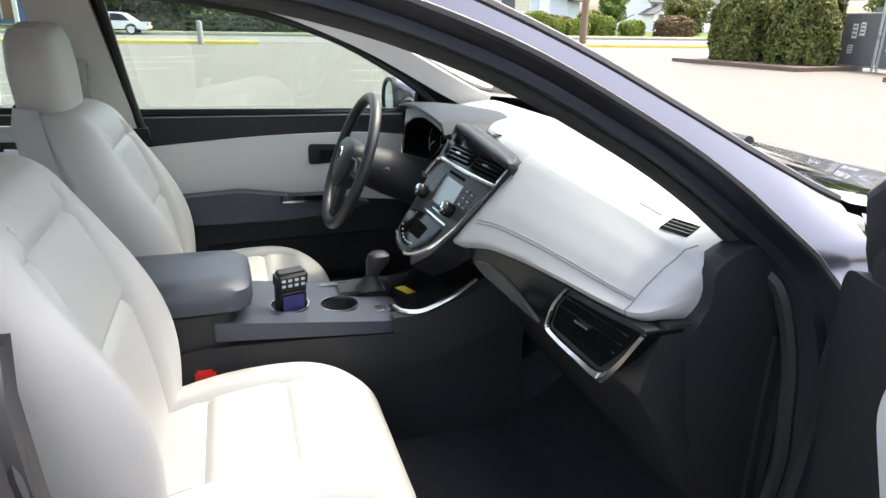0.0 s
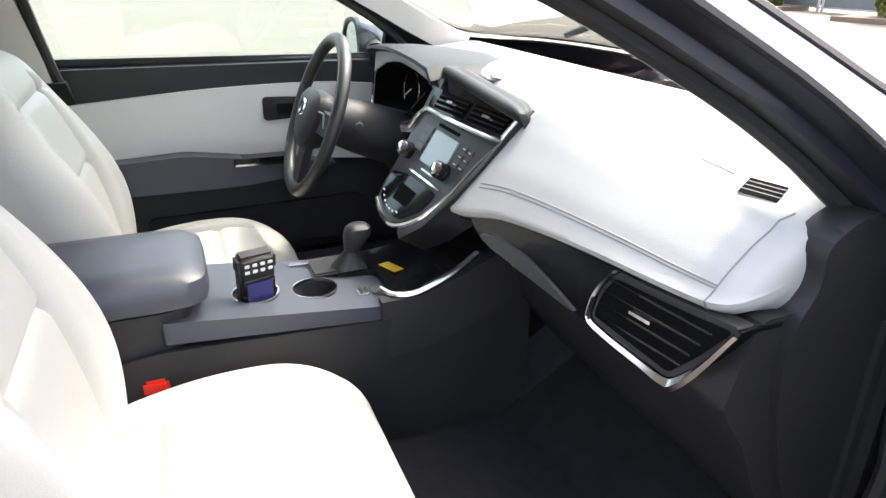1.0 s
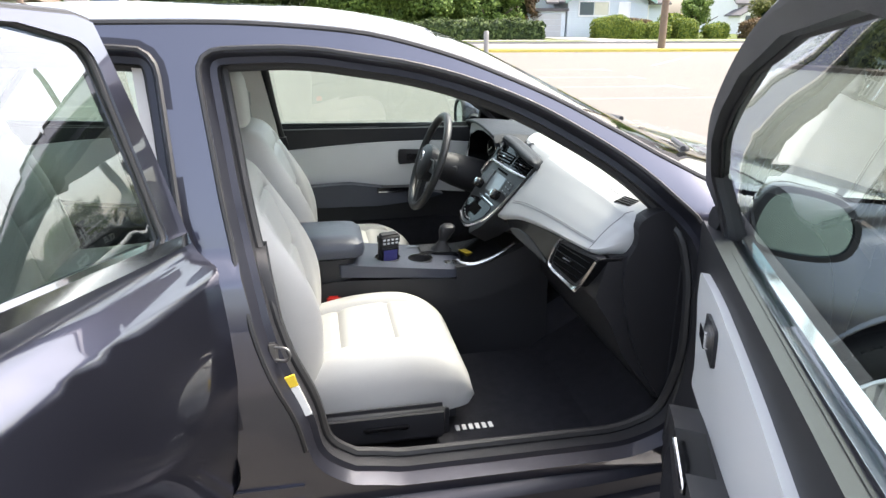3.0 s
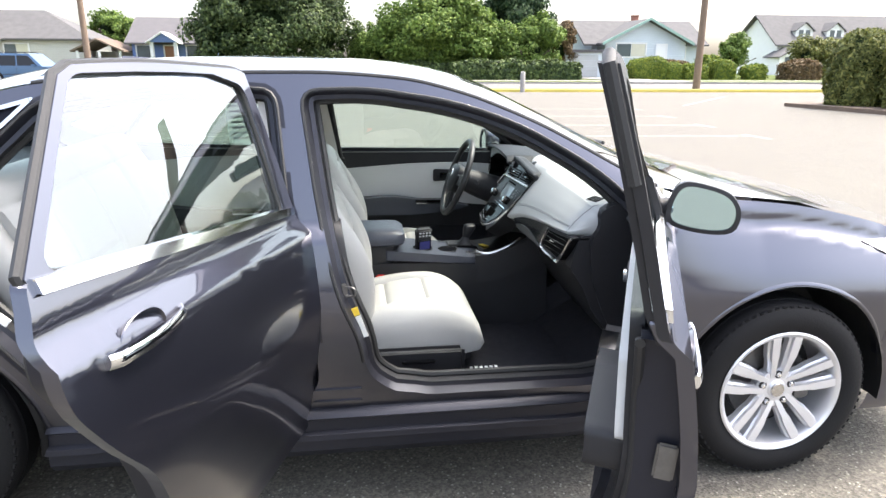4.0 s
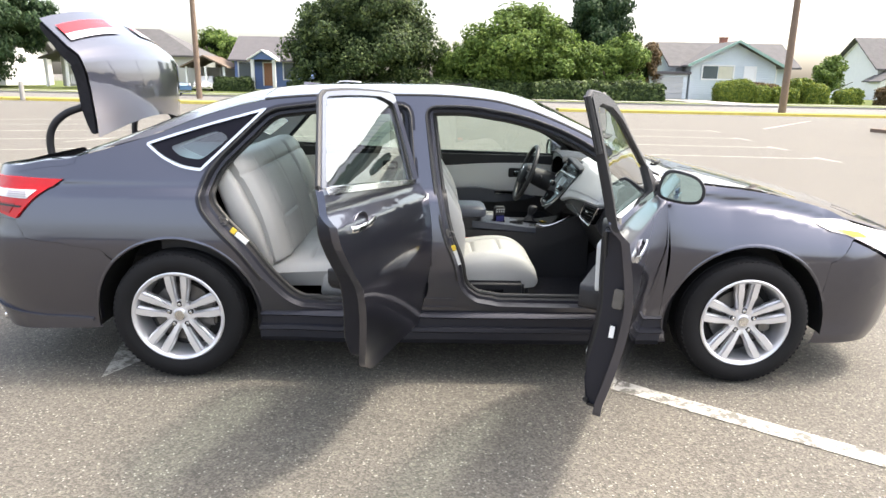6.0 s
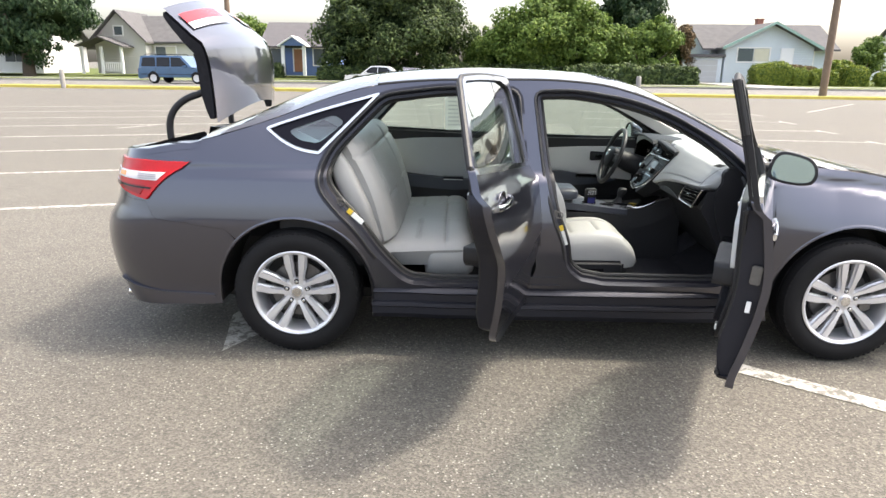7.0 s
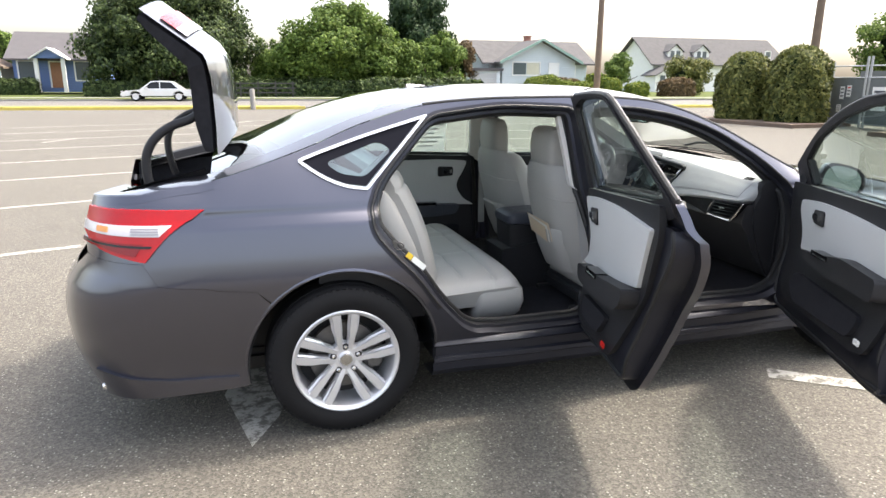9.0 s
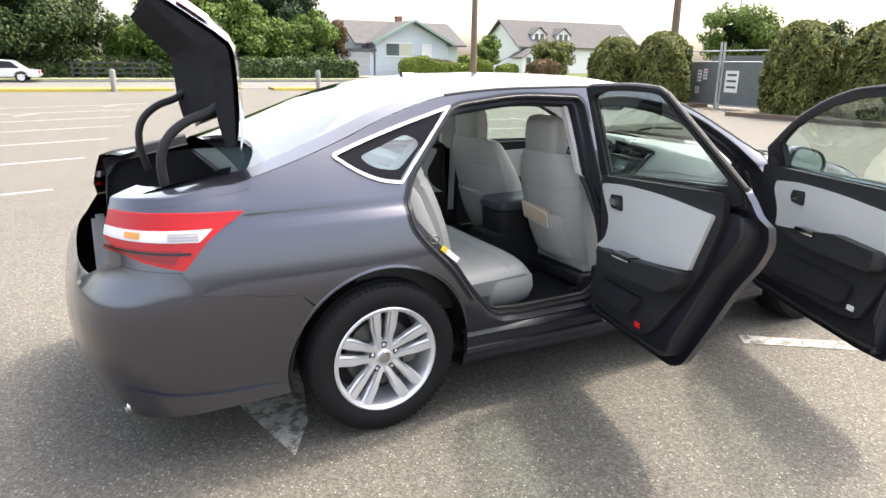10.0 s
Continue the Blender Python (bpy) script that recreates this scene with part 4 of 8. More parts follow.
# boot well
bt = bmesh.new()
loft(bt, [[(-1.50, y, z) for y, z in ((-0.62, 1.06), (-0.60, 0.55), (0.60, 0.55), (0.62, 1.06))], [(-2.33, y, z) for y, z in ((-0.60, 1.02), (-0.55, 0.55), (0.55, 0.55), (0.60, 1.02))]], False, False)
vs = [bt.verts.new(p) for p in ((-1.5, -0.62, 1.02), (-1.5, -0.60, 0.55), (-1.5, 0.60, 0.55), (-1.5, 0.62, 1.02))]
bt.faces.new(vs)
part("boot_well", bt, CARPET, CAR)
sc = bmesh.new()
box(sc, (-2.42, -0.52, 0.50), (-2.34, 0.52, 0.75), 0.02)
part("boot_sill", sc, BLACK, CAR)
for sd in (-1, 1):
    gut = bmesh.new()
    pts_o = [(-1.92, 0.60, 1.125), (-2.1, 0.615, 1.085), (-2.27, 0.62, 1.04), (-2.32, 0.60, 0.98), (-2.335, 0.585, 0.86), (-2.34, 0.575, 0.74)]
    prof = [(0.03, 0.0), (0.0, -0.008), (-0.02, -0.045), (-0.05, -0.05)]
    loft(gut, [[(x, sd * (y + a), z + b) for a, b in prof] for x, y, z in pts_o], False, False)
    part("boot_gutter", gut, BLACK, CAR)
shelf = bmesh.new()
box(shelf, (-1.90, -0.60, 1.02), (-1.28, 0.60, 1.045), 0.01)
part("parcel_shelf", shelf, BLACK, CAR)
for sd in (-1, 1):
    e = bmesh.new()
    tube(e, [(-2.2, sd * 0.66, 0.245), (-2.385, sd * 0.69, 0.255)], 0.026, 16, False)
    part("exhaust_tip", e, CHROME, CAR)
# underbody
ub = bmesh.new()
box(ub, (-2.35, -0.60, 0.20), (2.2, 0.60, 0.30), 0.03)
part("underbody", ub, RUBBER, CAR)

# ---- small fittings of the door openings ----
for x, z, off in ((-0.075, 0.755, 0.02), (-1.17, 0.80, 0.03)):
    f = skin(off, -1)
    c = f(x, z)
    st = bmesh.new()
    tube(st, spline([c + Vector((-0.02, 0.01, 0.014)), c + Vector((0.012, -0.003, 0.014)), c + Vector((0.02, -0.006, 0.0)), c + Vector((0.012, -0.003, -0.014)), c + Vector((-0.02, 0.01, -0.014))], 4), 0.0032, 8)
    part("striker", st, BRAKE, body)
    pl = bmesh.new()
    box(pl, c + Vector((-0.026, 0.004, -0.026)), c + Vector((-0.004, 0.014, 0.026)), 0.006)
    part("striker_plate", pl, BRAKE, body)
for pts, m in (((-1.135, 0.765, -1.115, 0.748), YELLOW), ((-1.112, 0.745, -1.06, 0.700), WHITELABEL), ((-0.062, 0.70, -0.055, 0.675), YELLOW), ((-0.054, 0.672, -0.03, 0.60), WHITELABEL)):
    x0, z0, x1, z1 = pts
    d = Vector((x1 - x0, z1 - z0)).normalized()
    n = Vector((-d.y, d.x)) * 0.012
    lb = on_side([[(x0 - n.x, z0 - n.y), (x1 - n.x, z1 - n.y), (x1 + n.x, z1 + n.y), (x0 + n.x, z0 + n.y)]], -0.028 if x0 < -1 else -0.03, 0.034, -1, 0.2)
    part("paper_label", lb, m, body)
for z in (0.43, 0.385):
    rb = on_side([rounded([(-0.20, z), (-0.20, z - 0.012), (-0.045, z - 0.012), (-0.045, z)], 0.005)], 0.006, 0.01, -1, 0.1)
    part("pillar_rib", rb, PAINT, body)
for x, z in ((0.94, 0.84), (0.945, 0.80), (0.945, 0.56), (0.94, 0.52), (0.93, 0.70)):
    c = skin(0.004, -1)(x, z)
    bo = bmesh.new()
    lathe(bo, [(0.0, -0.012), (0.008, -0.011), (0.010, -0.004), (0.014, 0.0)], "y", 12, tuple(c))
    part("hinge_bolt", bo, PAINT_SHADED, body)


# ---- inside the car ----
def pad(length, half, height, crown, bolster, seams, n_l=64, n_w=64, nose=0.35, taper=None):
    """A stuffed cushion: along x from 0 to length, across y, its seams drawn in."""
    bm = bmesh.new()
    rows = []
    for i in range(n_l + 1):
        u = i / n_l
        row = []
        hw = half * (taper(u) if taper else 1.0)
        for j in range(n_w + 1):
            v = -1 + 2 * j / n_w
            e = max(0.0, 1 - abs(v)**7)
            nose_f = min(1.0, max(0.0, (1 - u) / nose))
            end = math.sqrt(max(0.0, 1 - (1 - nose_f)**2.6)) * min(1.0, u / 0.06 + 0.55)
            z = height * (0.25 + 0.75 * e**0.5) * end + crown(u) * end + bolster(u) * math.exp(-((abs(v) - 0.80) / 0.17)**2) * end
            for kind, a, b, c in seams:
                if kind == "l" and b <= u <= c:
                    z -= 0.012 * math.exp(-((abs(v) - a) / 0.018)**2)
                    z += 0.007 * math.exp(-((abs(v) - a - 0.07) / 0.06)**2)
                if kind == "t" and b <= abs(v) <= c:
                    z -= 0.010 * math.exp(-((u - a) * length / 0.009)**2)
            row.append(bm.verts.new((u * length, v * hw * (1 - 0.10 * (1 - end)), z)))
        rows.append(row)
    for a, b in zip(rows, rows[1:]):
        for j in range(n_w):
            bm.faces.new((a[j], a[j + 1], b[j + 1], b[j]))
    rim = [r[0] for r in rows] + rows[-1][1:] + [r[-1] for r in rows[-2::-1]] + rows[0][-2:0:-1]
    low = [bm.verts.new((p.co.x * 0.97, p.co.y * 0.96, -0.03)) for p in rim]
    for i in range(len(rim)):
        k = (i + 1) % len(rim)
        bm.faces.new((rim[i], rim[k], low[k], low[i]))
    bm.faces.new(low)
    return bm


def block(rings_spec, n=28, sq=0.45):
    """A soft block from (x, y, z, half y, half x) stations going up."""
    bm = bmesh.new()
    rings = []
    for x, y, z, hy, hx in rings_spec:
        r = []
        for k in range(n):
            a = 2 * math.pi * k / n
            c, s = math.cos(a), math.sin(a)
            r.append((x + hx * math.copysign(abs(c)**sq, c), y + hy * math.copysign(abs(s)**sq, s), z))
        rings.append(r)
    loft(bm, rings)
    return bm


def front_seat(y, passenger):
    s = thing_part("front_seat", CAR, pose(0, y, 0))
    tagged(s, "light grey leather front seat")
    c = pad(0.535, 0.238, 0.125, lambda u: 0.03 * math.sin(math.pi * min(1, u * 1.1)) + 0.035 * u, lambda u: 0.028 * (1 - 0.6 * u), [("l", 0.56, 0.0, 0.80), ("t", 0.36, 0.0, 0.56), ("t", 0.64, 0.0, 0.56)], taper=lambda u: 0.93 + 0.07 * math.sin(math.pi * min(1.0, u * 1.1)))
    c.transform(pose(-0.12, 0, 0.39, 0, -5, 0))
    part("seat_cushion", c, LEATHER, s)
    b = pad(0.60, 0.252, 0.085, lambda u: 0.035 * math.sin(math.pi * u), lambda u: 0.050 * math.exp(-((u - 0.35) / 0.35)**2), [("l", 0.54, 0.02, 0.86), ("t", 0.50, 0.0, 0.54), ("t", 0.80, 0.0, 0.7)], nose=0.14, taper=lambda u: 1.0 - 0.22 * max(0.0, (u - 0.55) / 0.45)**2 - 0.06 * (1 - u))
    b.transform(pose(-0.088, 0, 0.48, 0, 0, 0) @ Matrix.Rotation(radians(-106), 4, "Y") @ Matrix.Diagonal((1, 1, -1, 1)))
    part("backrest", b, LEATHER, s)
    # back shell
    sh = bmesh.new()
    rings = []
    for u, hw, d in ((0.0, 0.235, 0.02), (0.12, 0.25, 0.045), (0.35, 0.265, 0.062), (0.6, 0.262, 0.06), (0.78, 0.25, 0.05), (0.92, 0.205, 0.035), (0.985, 0.17, 0.015)):
        cx, cz = -0.075 - 0.185 * u, 0.46 + 0.62 * u
        r = []
        for k in range(15):
            f = -1 + k / 7
            r.append((cx - d * (1 - abs(f)**3) - 0.055 + 0.06 * abs(f)**5, hw * f, cz))
        rings.append(r)
    loft(sh, rings, False, False)
    bmesh.ops.solidify(sh, geom=sh.faces[:], thickness=0.025)
    bk = part("seat_back_shell", sh, LEATHER, s)
    pk = bmesh.new()
    rings = []
    for u, hw, d in ((0.08, 0.20, 0.062), (0.25, 0.215, 0.078), (0.44, 0.222, 0.080), (0.46, 0.222, 0.070)):
        cx, cz = -0.075 - 0.185 * u, 0.46 + 0.62 * u
        rings.append([(cx - d * (1 - abs(f)**4) - 0.058 + 0.05 * abs(f)**4, hw * f, cz) for f in np.linspace(-1, 1, 13)])
    loft(pk, rings, False, False)
    bmesh.ops.solidify(pk, geom=pk.faces[:], thickness=0.008)
    part("seat_pocket", pk, LEATHER_W, s)
    sm = bmesh.new()
    tube(sm, [(-0.075 - 0.185 * 0.70 - 0.055 - 0.055 * (1 - abs(f)**3) + 0.06 * abs(f)**5, 0.255 * f, 0.46 + 0.62 * 0.70 + 0.015 * (1 - f * f)) for f in np.linspace(-0.98, 0.98, 17)], 0.004, 6)
    part("back_seam", sm, LEATHER_W, s)
    h = block([(-0.255, 0, 1.005, 0.10, 0.03), (-0.257, 0, 1.012, 0.118, 0.044), (-0.262, 0, 1.07, 0.132, 0.056), (-0.266, 0, 1.15, 0.137, 0.058), (-0.268, 0, 1.21, 0.132, 0.052), (-0.268, 0, 1.24, 0.118, 0.040), (-0.266, 0, 1.252, 0.085, 0.022)], 36, 0.5)
    part("headrest", h, LEATHER, s)
    for yy in (-0.06, 0.06):
        p = bmesh.new()
        tube(p, [(-0.25, yy, 0.98), (-0.255, yy, 1.03)], 0.007, 8)
        part("headrest_post", p, CHROME, s)
    base = bmesh.new()
    box(base, (-0.16, -0.235, 0.345), (0.36, 0.235, 0.44), 0.03, 3)
    part("seat_base", base, BLACK, s)
    sidep = bmesh.new()
    box(sidep, (-0.20, -0.275 if passenger else 0.235, 0.35), (0.33, -0.235 if passenger else 0.275, 0.455), 0.018, 3)
    sp = part("side_cover", sidep, BLACK, s)
    sw = bmesh.new()
    box(sw, (0.10, -0.283, 0.40), (0.22, -0.274, 0.415), 0.004, 2)
    part("seat_switch", sw, GLOSSBLACK, sp)
    for yy in (-0.2, 0.2):
        rl = bmesh.new()
        box(rl, (-0.2, yy - 0.02, 0.315), (0.34, yy + 0.02, 0.35), 0.005)
        part("seat_rail", rl, BLACK, s)
    bs = bmesh.new()
    yb = 0.266 if passenger else -0.266
    box(bs, (0.032, yb - 0.016, 0.43), (0.068, yb + 0.016, 0.538), 0.006)
    bb = part("buckle_stalk", bs, BLACK, s)
    br = bmesh.new()
    box(br, (0.030, yb - 0.018, 0.536), (0.072, yb + 0.018, 0.568), 0.006)
    part("belt_buckle", br, REDPLASTIC, bb, "red seat belt buckle")
    return s


front_seat(-0.385, True)
front_seat(0.38, False)

# rear bench
rs = thing_part("rear_seat", CAR)
tagged(rs, "light grey leather rear bench")
c = pad(0.56, 0.665, 0.10, lambda u: 0.02 + 0.02 * u, lambda u: 0.0, [("l", 0.30, 0.0, 0.85), ("t", 0.45, 0.30, 0.9), ("t", 0.72, 0.0, 0.95)], nose=0.22)
c.transform(pose(-1.045, 0, 0.44, 0, -1, 0))
part("bench_cushion", c, LEATHER, rs)
fr = block([(-0.64, 0, 0.335, 0.61, 0.12), (-0.625, 0, 0.37, 0.645, 0.14), (-0.615, 0, 0.43, 0.662, 0.142), (-0.62, 0, 0.49, 0.662, 0.138), (-0.635, 0, 0.525, 0.64, 0.12)], 48, 0.2)
part("cushion_front", fr, LEATHER, rs)
b = pad(0.62, 0.66, 0.10, lambda u: 0.035 * math.sin(math.pi * u), lambda u: 0.0, [("l", 0.28, 0.0, 0.95), ("l", 0.78, 0.0, 0.9), ("t", 0.35, 0.28, 0.78), ("t", 0.8, 0.0, 1.0)], nose=0.12)
b.transform(pose(-0.995, 0, 0.52, 0, 0, 0) @ Matrix.Rotation(radians(-111), 4, "Y") @ Matrix.Diagonal((1, 1, -1, 1)))
part("bench_backrest", b, LEATHER, rs)
for sd in (-1, 1):
    bo = block([(-1.03, sd * 0.635, 0.48, 0.03, 0.03), (-1.05, sd * 0.65, 0.56, 0.05, 0.06), (-1.12, sd * 0.65, 0.75, 0.055, 0.07), (-1.20, sd * 0.645, 0.95, 0.05, 0.06), (-1.25, sd * 0.63, 1.06, 0.03, 0.03)], 20, 0.6)
    part("side_bolster", bo, LEATHER, rs)
    for k, (x, z) in enumerate(((-0.985, 0.575),)):
        bb = bmesh.new()
        box(bb, (x - 0.02, sd * 0.30 - 0.02, z - 0.02), (x + 0.03, sd * 0.30 + 0.02, z + 0.025), 0.006)
        part("belt_buckle", bb, BLACK, rs)
    belt = bmesh.new()
    pts = spline([(-1.27, sd * 0.50, 1.06), (-1.17, sd * 0.50, 1.03), (-1.06, sd * 0.515, 0.80), (-0.975, sd * 0.53, 0.60), (-0.955, sd * 0.56, 0.53)], 6)
    loft(belt, [[p + Vector((0.035, -0.024, 0.02)), p + Vector((0.035, 0.024, 0.02)), p + Vector((0.032, 0.024, 0.018)), p + Vector((0.032, -0.024, 0.018))] for p in pts])
    part("seat_belt", belt, DASHGREY, rs)

# floor, tunnel, firewall
fl = bmesh.new()
loft(fl, [[(x, y, z + dz) for y, z in ((-0.80, 0.335), (-0.76, 0.32), (-0.14, 0.32), (-0.10, 0.42), (0.10, 0.42), (0.14, 0.32), (0.76, 0.32), (0.80, 0.335))] for x, dz in ((-1.3, 0.0), (-0.66, 0.0), (-0.64, -0.0), (0.72, 0.0), (0.98, 0.16), (1.02, 0.30))], False, False)
part("floor_carpet", fl, CARPET, CAR)
fm = bmesh.new()
box(fm, (0.30, -0.66, 0.322), (0.78, -0.16, 0.333), 0.004)
mt = part("floor_mat", fm, CARPET, CAR, "black carpet floor mat")
for k in range(6):
    w = bmesh.new()
    box(w, (0.36 + 0.019 * k, -0.60, 0.333), (0.371 + 0.019 * k, -0.575, 0.3345), 0.0)
    part("mat_mark", w, WHITELABEL, mt)
fw = bmesh.new()
box(fw, (1.02, -0.78, 0.32), (1.06, 0.78, 0.98), 0.005)
part("firewall", fw, CARPET, CAR)
for sd in (-1, 1):
    kp = bmesh.new()
    box(kp, (0.88, sd * 0.765 - 0.02, 0.32), (1.04, sd * 0.765 + 0.02, 0.86), 0.015)
    part("kick_panel", kp, BLACK, CAR)
    sp = bmesh.new()
    loft(sp, [[(x, sd * y, z) for y, z in ((0.835, 0.372), (0.80, 0.392), (0.74, 0.388), (0.72, 0.33))] for x in np.linspace(-0.95, 0.86, 10)], False, False)
    part("scuff_plate", sp, BLACK, CAR)
    # pillar trims
    bp = [(-0.345, 1.34), (-0.31, 1.0), (-0.24, 0.95), (-0.125, 0.95), (-0.13, 1.0), (-0.19, 1.335)]
    part("pillar_trim", on_side([bp], -0.075, 0.105, sd, 0.1), HEADLINER, CAR, "light grey pillar trim")
    bl = [(-0.225, 0.95), (-0.15, 0.70), (-0.13, 0.40), (-0.02, 0.40), (-0.01, 0.58), (-0.06, 0.72), (-0.095, 0.95)]
    part("pillar_cover", on_side([bl], -0.075, 0.115, sd, 0.1), BLACK, CAR)
    cp = rounded([(-1.62, 1.13), (-1.32, 0.95), (-1.235, 1.02), (-0.965, 1.31), (-0.95, 1.365), (-1.28, 1.28), (-1.5, 1.20)], 0.02)
    part("rear_pillar_trim", on_side([cp, [(-1.42, 1.14), (-1.30, 1.09), (-1.16, 1.19), (-1.2, 1.225)]], -0.06, 0.075, sd, 0.1), HEADLINER, CAR)
    ql = rounded([(-1.5, 0.98), (-1.27, 0.97), (-1.26, 0.88), (-1.10, 0.70), (-1.0, 0.56), (-1.02, 0.45), (-1.5, 0.45)], 0.02)
    part("side_trim", on_side([ql], -0.10, 0.13, sd, 0.15), BLACK, CAR)
    ap = bmesh.new()
    rings = []
    for x in np.linspace(0.28, 0.98, 18):
        yr, zr = RAIL_Y(x), RAIL_Z(x)
        rings.append([(x, sd * (yr - 0.025), zr - 0.055), (x - 0.01, sd * (yr - 0.075), zr - 0.062), (x + 0.01, sd * (yr - 0.10), top(x, yr - 0.09) - 0.022), (x + 0.02, sd * (yr - 0.06), top(x, yr - 0.06) - 0.012)])
    loft(ap, rings)
    part("pillar_trim", ap, HEADLINER, CAR, "light grey pillar trim")
    dr = bmesh.new()
    ring = skin(0.12, sd)(-0.235, 1.12)
    box(dr, ring - Vector((0.018, 0.02, 0.035)), ring + Vector((0.018, 0.015, 0.035)), 0.01, 3)
    part("belt_guide", dr, DASHGREY, CAR)
    bt = bmesh.new()
    p0, p1 = skin(0.13, sd)(-0.245, 1.10), skin(0.135, sd)(-0.20, 0.52)
    loft(bt, [[p + Vector((-0.022, 0, 0)), p + Vector((0.022, 0, 0)), p + Vector((0.022, -sd * 0.002, 0)), p + Vector((-0.022, -sd * 0.002, 0))] for p in (p0, p1)])
    part("seat_belt", bt, DASHGREY, CAR)
hl = on_top(-1.05, 0.36, -0.97, 0.97, -0.045, 20, 16)
part("headliner", hl, HEADLINER, CAR, "light grey cloth headliner")
for sd in (-1, 1):
    sv = bmesh.new()
    box(sv, (-0.08, -0.19, -0.008), (0.08, 0.19, 0.008), 0.007, 2, Matrix.Translation((0.32, sd * 0.33, 1.335)) @ pose(0, 0, 0, sd * -6, 20, 0))
    part("sun_visor", sv, HEADLINER, CAR)
rm = block([(0.0, 0, -0.034, 0.10, 0.012), (0.0, 0, -0.022, 0.122, 0.02), (0.0, 0, 0.022, 0.122, 0.02), (0.0, 0, 0.034, 0.10, 0.012)], 28, 0.5)
rm.transform(pose(0.49, 0.0, 1.275, 0, 0, 8))
rv = part("rear_view_mirror", rm, BLACK, CAR)
rg = bmesh.new()
box(rg, (-0.024, -0.112, -0.026), (-0.0195, 0.112, 0.026), 0.0, 1, pose(0.49, 0.0, 1.275, 0, 0, 8))
part("mirror_glass", rg, MIRROR, rv)
st = bmesh.new()
tube(st, [(0.50, 0, 1.29), (0.535, 0, 1.312)], 0.012, 8)
part("mirror_stem", st, BLACK, rv)

# ---- dashboard ----
dash = thing_part("dashboard", CAR)
tagged(dash, "light grey dashboard with gloss black trim")
# near-black paints the shade in vents, slots and binnacle; also dark displays
SHADE_DISPLAY_BLACK = mat("vent_shade_display_black", (0.004, 0.004, 0.004), 0.95, 0, 0.1, 20, spec=0.05)
PANEL = mat("dark_grey_panel", (0.066, 0.068, 0.071), 0.34, 0.5, 0.08, 20.0)
THREAD = mat("grey_thread", (0.22, 0.22, 0.22), 0.8, 0, 0.1, 50)
CREST_X = curve1([-0.745, -0.70, -0.59, -0.5, -0.4, -0.27, -0.1, 0.1, 0.25, 0.45, 0.74], [0.752, 0.746, 0.736, 0.727, 0.717, 0.712, 0.712, 0.76, 0.797, 0.797, 0.79])
CREST_Z = curve1([-0.745, -0.70, -0.65, -0.59, -0.5, -0.4, -0.27, -0.1, 0.1, 0.25, 0.45, 0.6, 0.74], [0.955, 0.964, 0.971, 0.98, 0.99, 1.001, 1.012, 1.018, 1.022, 1.01, 1.0, 0.99, 0.965])
LOW_X = curve1([-0.78, -0.74, -0.655, -0.52, -0.43, -0.30, -0.126, 0.0, 0.15, 0.3, 0.6, 0.75], [0.682, 0.674, 0.663, 0.645, 0.634, 0.617, 0.594, 0.68, 0.765, 0.78, 0.78, 0.76])
LOW_Z = curve1([-0.78, -0.74, -0.655, -0.52, -0.43, -0.30, -0.126, 0.0, 0.15, 0.3, 0.75], [0.885, 0.876, 0.867, 0.862, 0.856, 0.841, 0.803, 0.80, 0.82, 0.85, 0.86])


def dash_section(y):
    """The pad's outline across the car: base of the screen, top, crest, front face, lower edge."""
    cx, cz, lx, lz = CREST_X(y), CREST_Z(y), LOW_X(y), LOW_Z(y)
    end = max(0.0, (abs(y) - 0.55) / 0.2)
    back = 1.025 - 0.02 * end * end
    sec = [(1.10, y, 0.90), (1.07, y, 0.995), (0.98, y, back), (0.88, y, cz * 0.35 + back * 0.65 + 0.004), (cx + 0.075, y, cz + 0.012), (cx + 0.03, y, cz + 0.008), (cx + 0.008, y, cz + 0.003), (cx - 0.003, y, cz - 0.008),
            (cx * 0.75 + lx * 0.25 - 0.004, y, cz * 0.76 + lz * 0.24), (cx * 0.45 + lx * 0.55 - 0.010, y, cz * 0.46 + lz * 0.54), (cx * 0.18 + lx * 0.82 - 0.009, y, cz * 0.2 + lz * 0.8),
            (lx - 0.003, y, lz + 0.012), (lx + 0.001, y, lz + 0.003), (lx + 0.012, y, lz - 0.003), (lx + 0.04, y, lz - 0.004), (0.95, y, 0.82)]
    return sec


FLANK_Z = curve1([-0.30, -0.262, -0.228, -0.194, -0.156, -0.103, -0.05], [1.20, 1.08, 0.985, 0.905, 0.838, 0.77, 0.72])


def pad_ring(y):
    """The same outline in fine steps, falling back behind the centre stack's flank."""
    sec = dash_section(y)
    fine = sec[:6]
    for p, q in zip(sec[6:14], sec[7:15]):
        fine += [tuple(Vector(p).lerp(Vector(q), k / 4)) for k in range(4)]
    fine += sec[14:]
    near = min(1.0, max(0.0, (0.15 - y) / 0.1))
    out = []
    for x, _, z in fine:
        f = min(1.0, max(0.0, (z - FLANK_Z(y) - 0.012) / 0.012)) * near
        push = 0.06 if z < 0.97 else max(0.014, 0.06 - 2.0 * (z - 0.97)) if x < 0.735 else 0.0
        out.append((x + push * f, y, z))
    return out


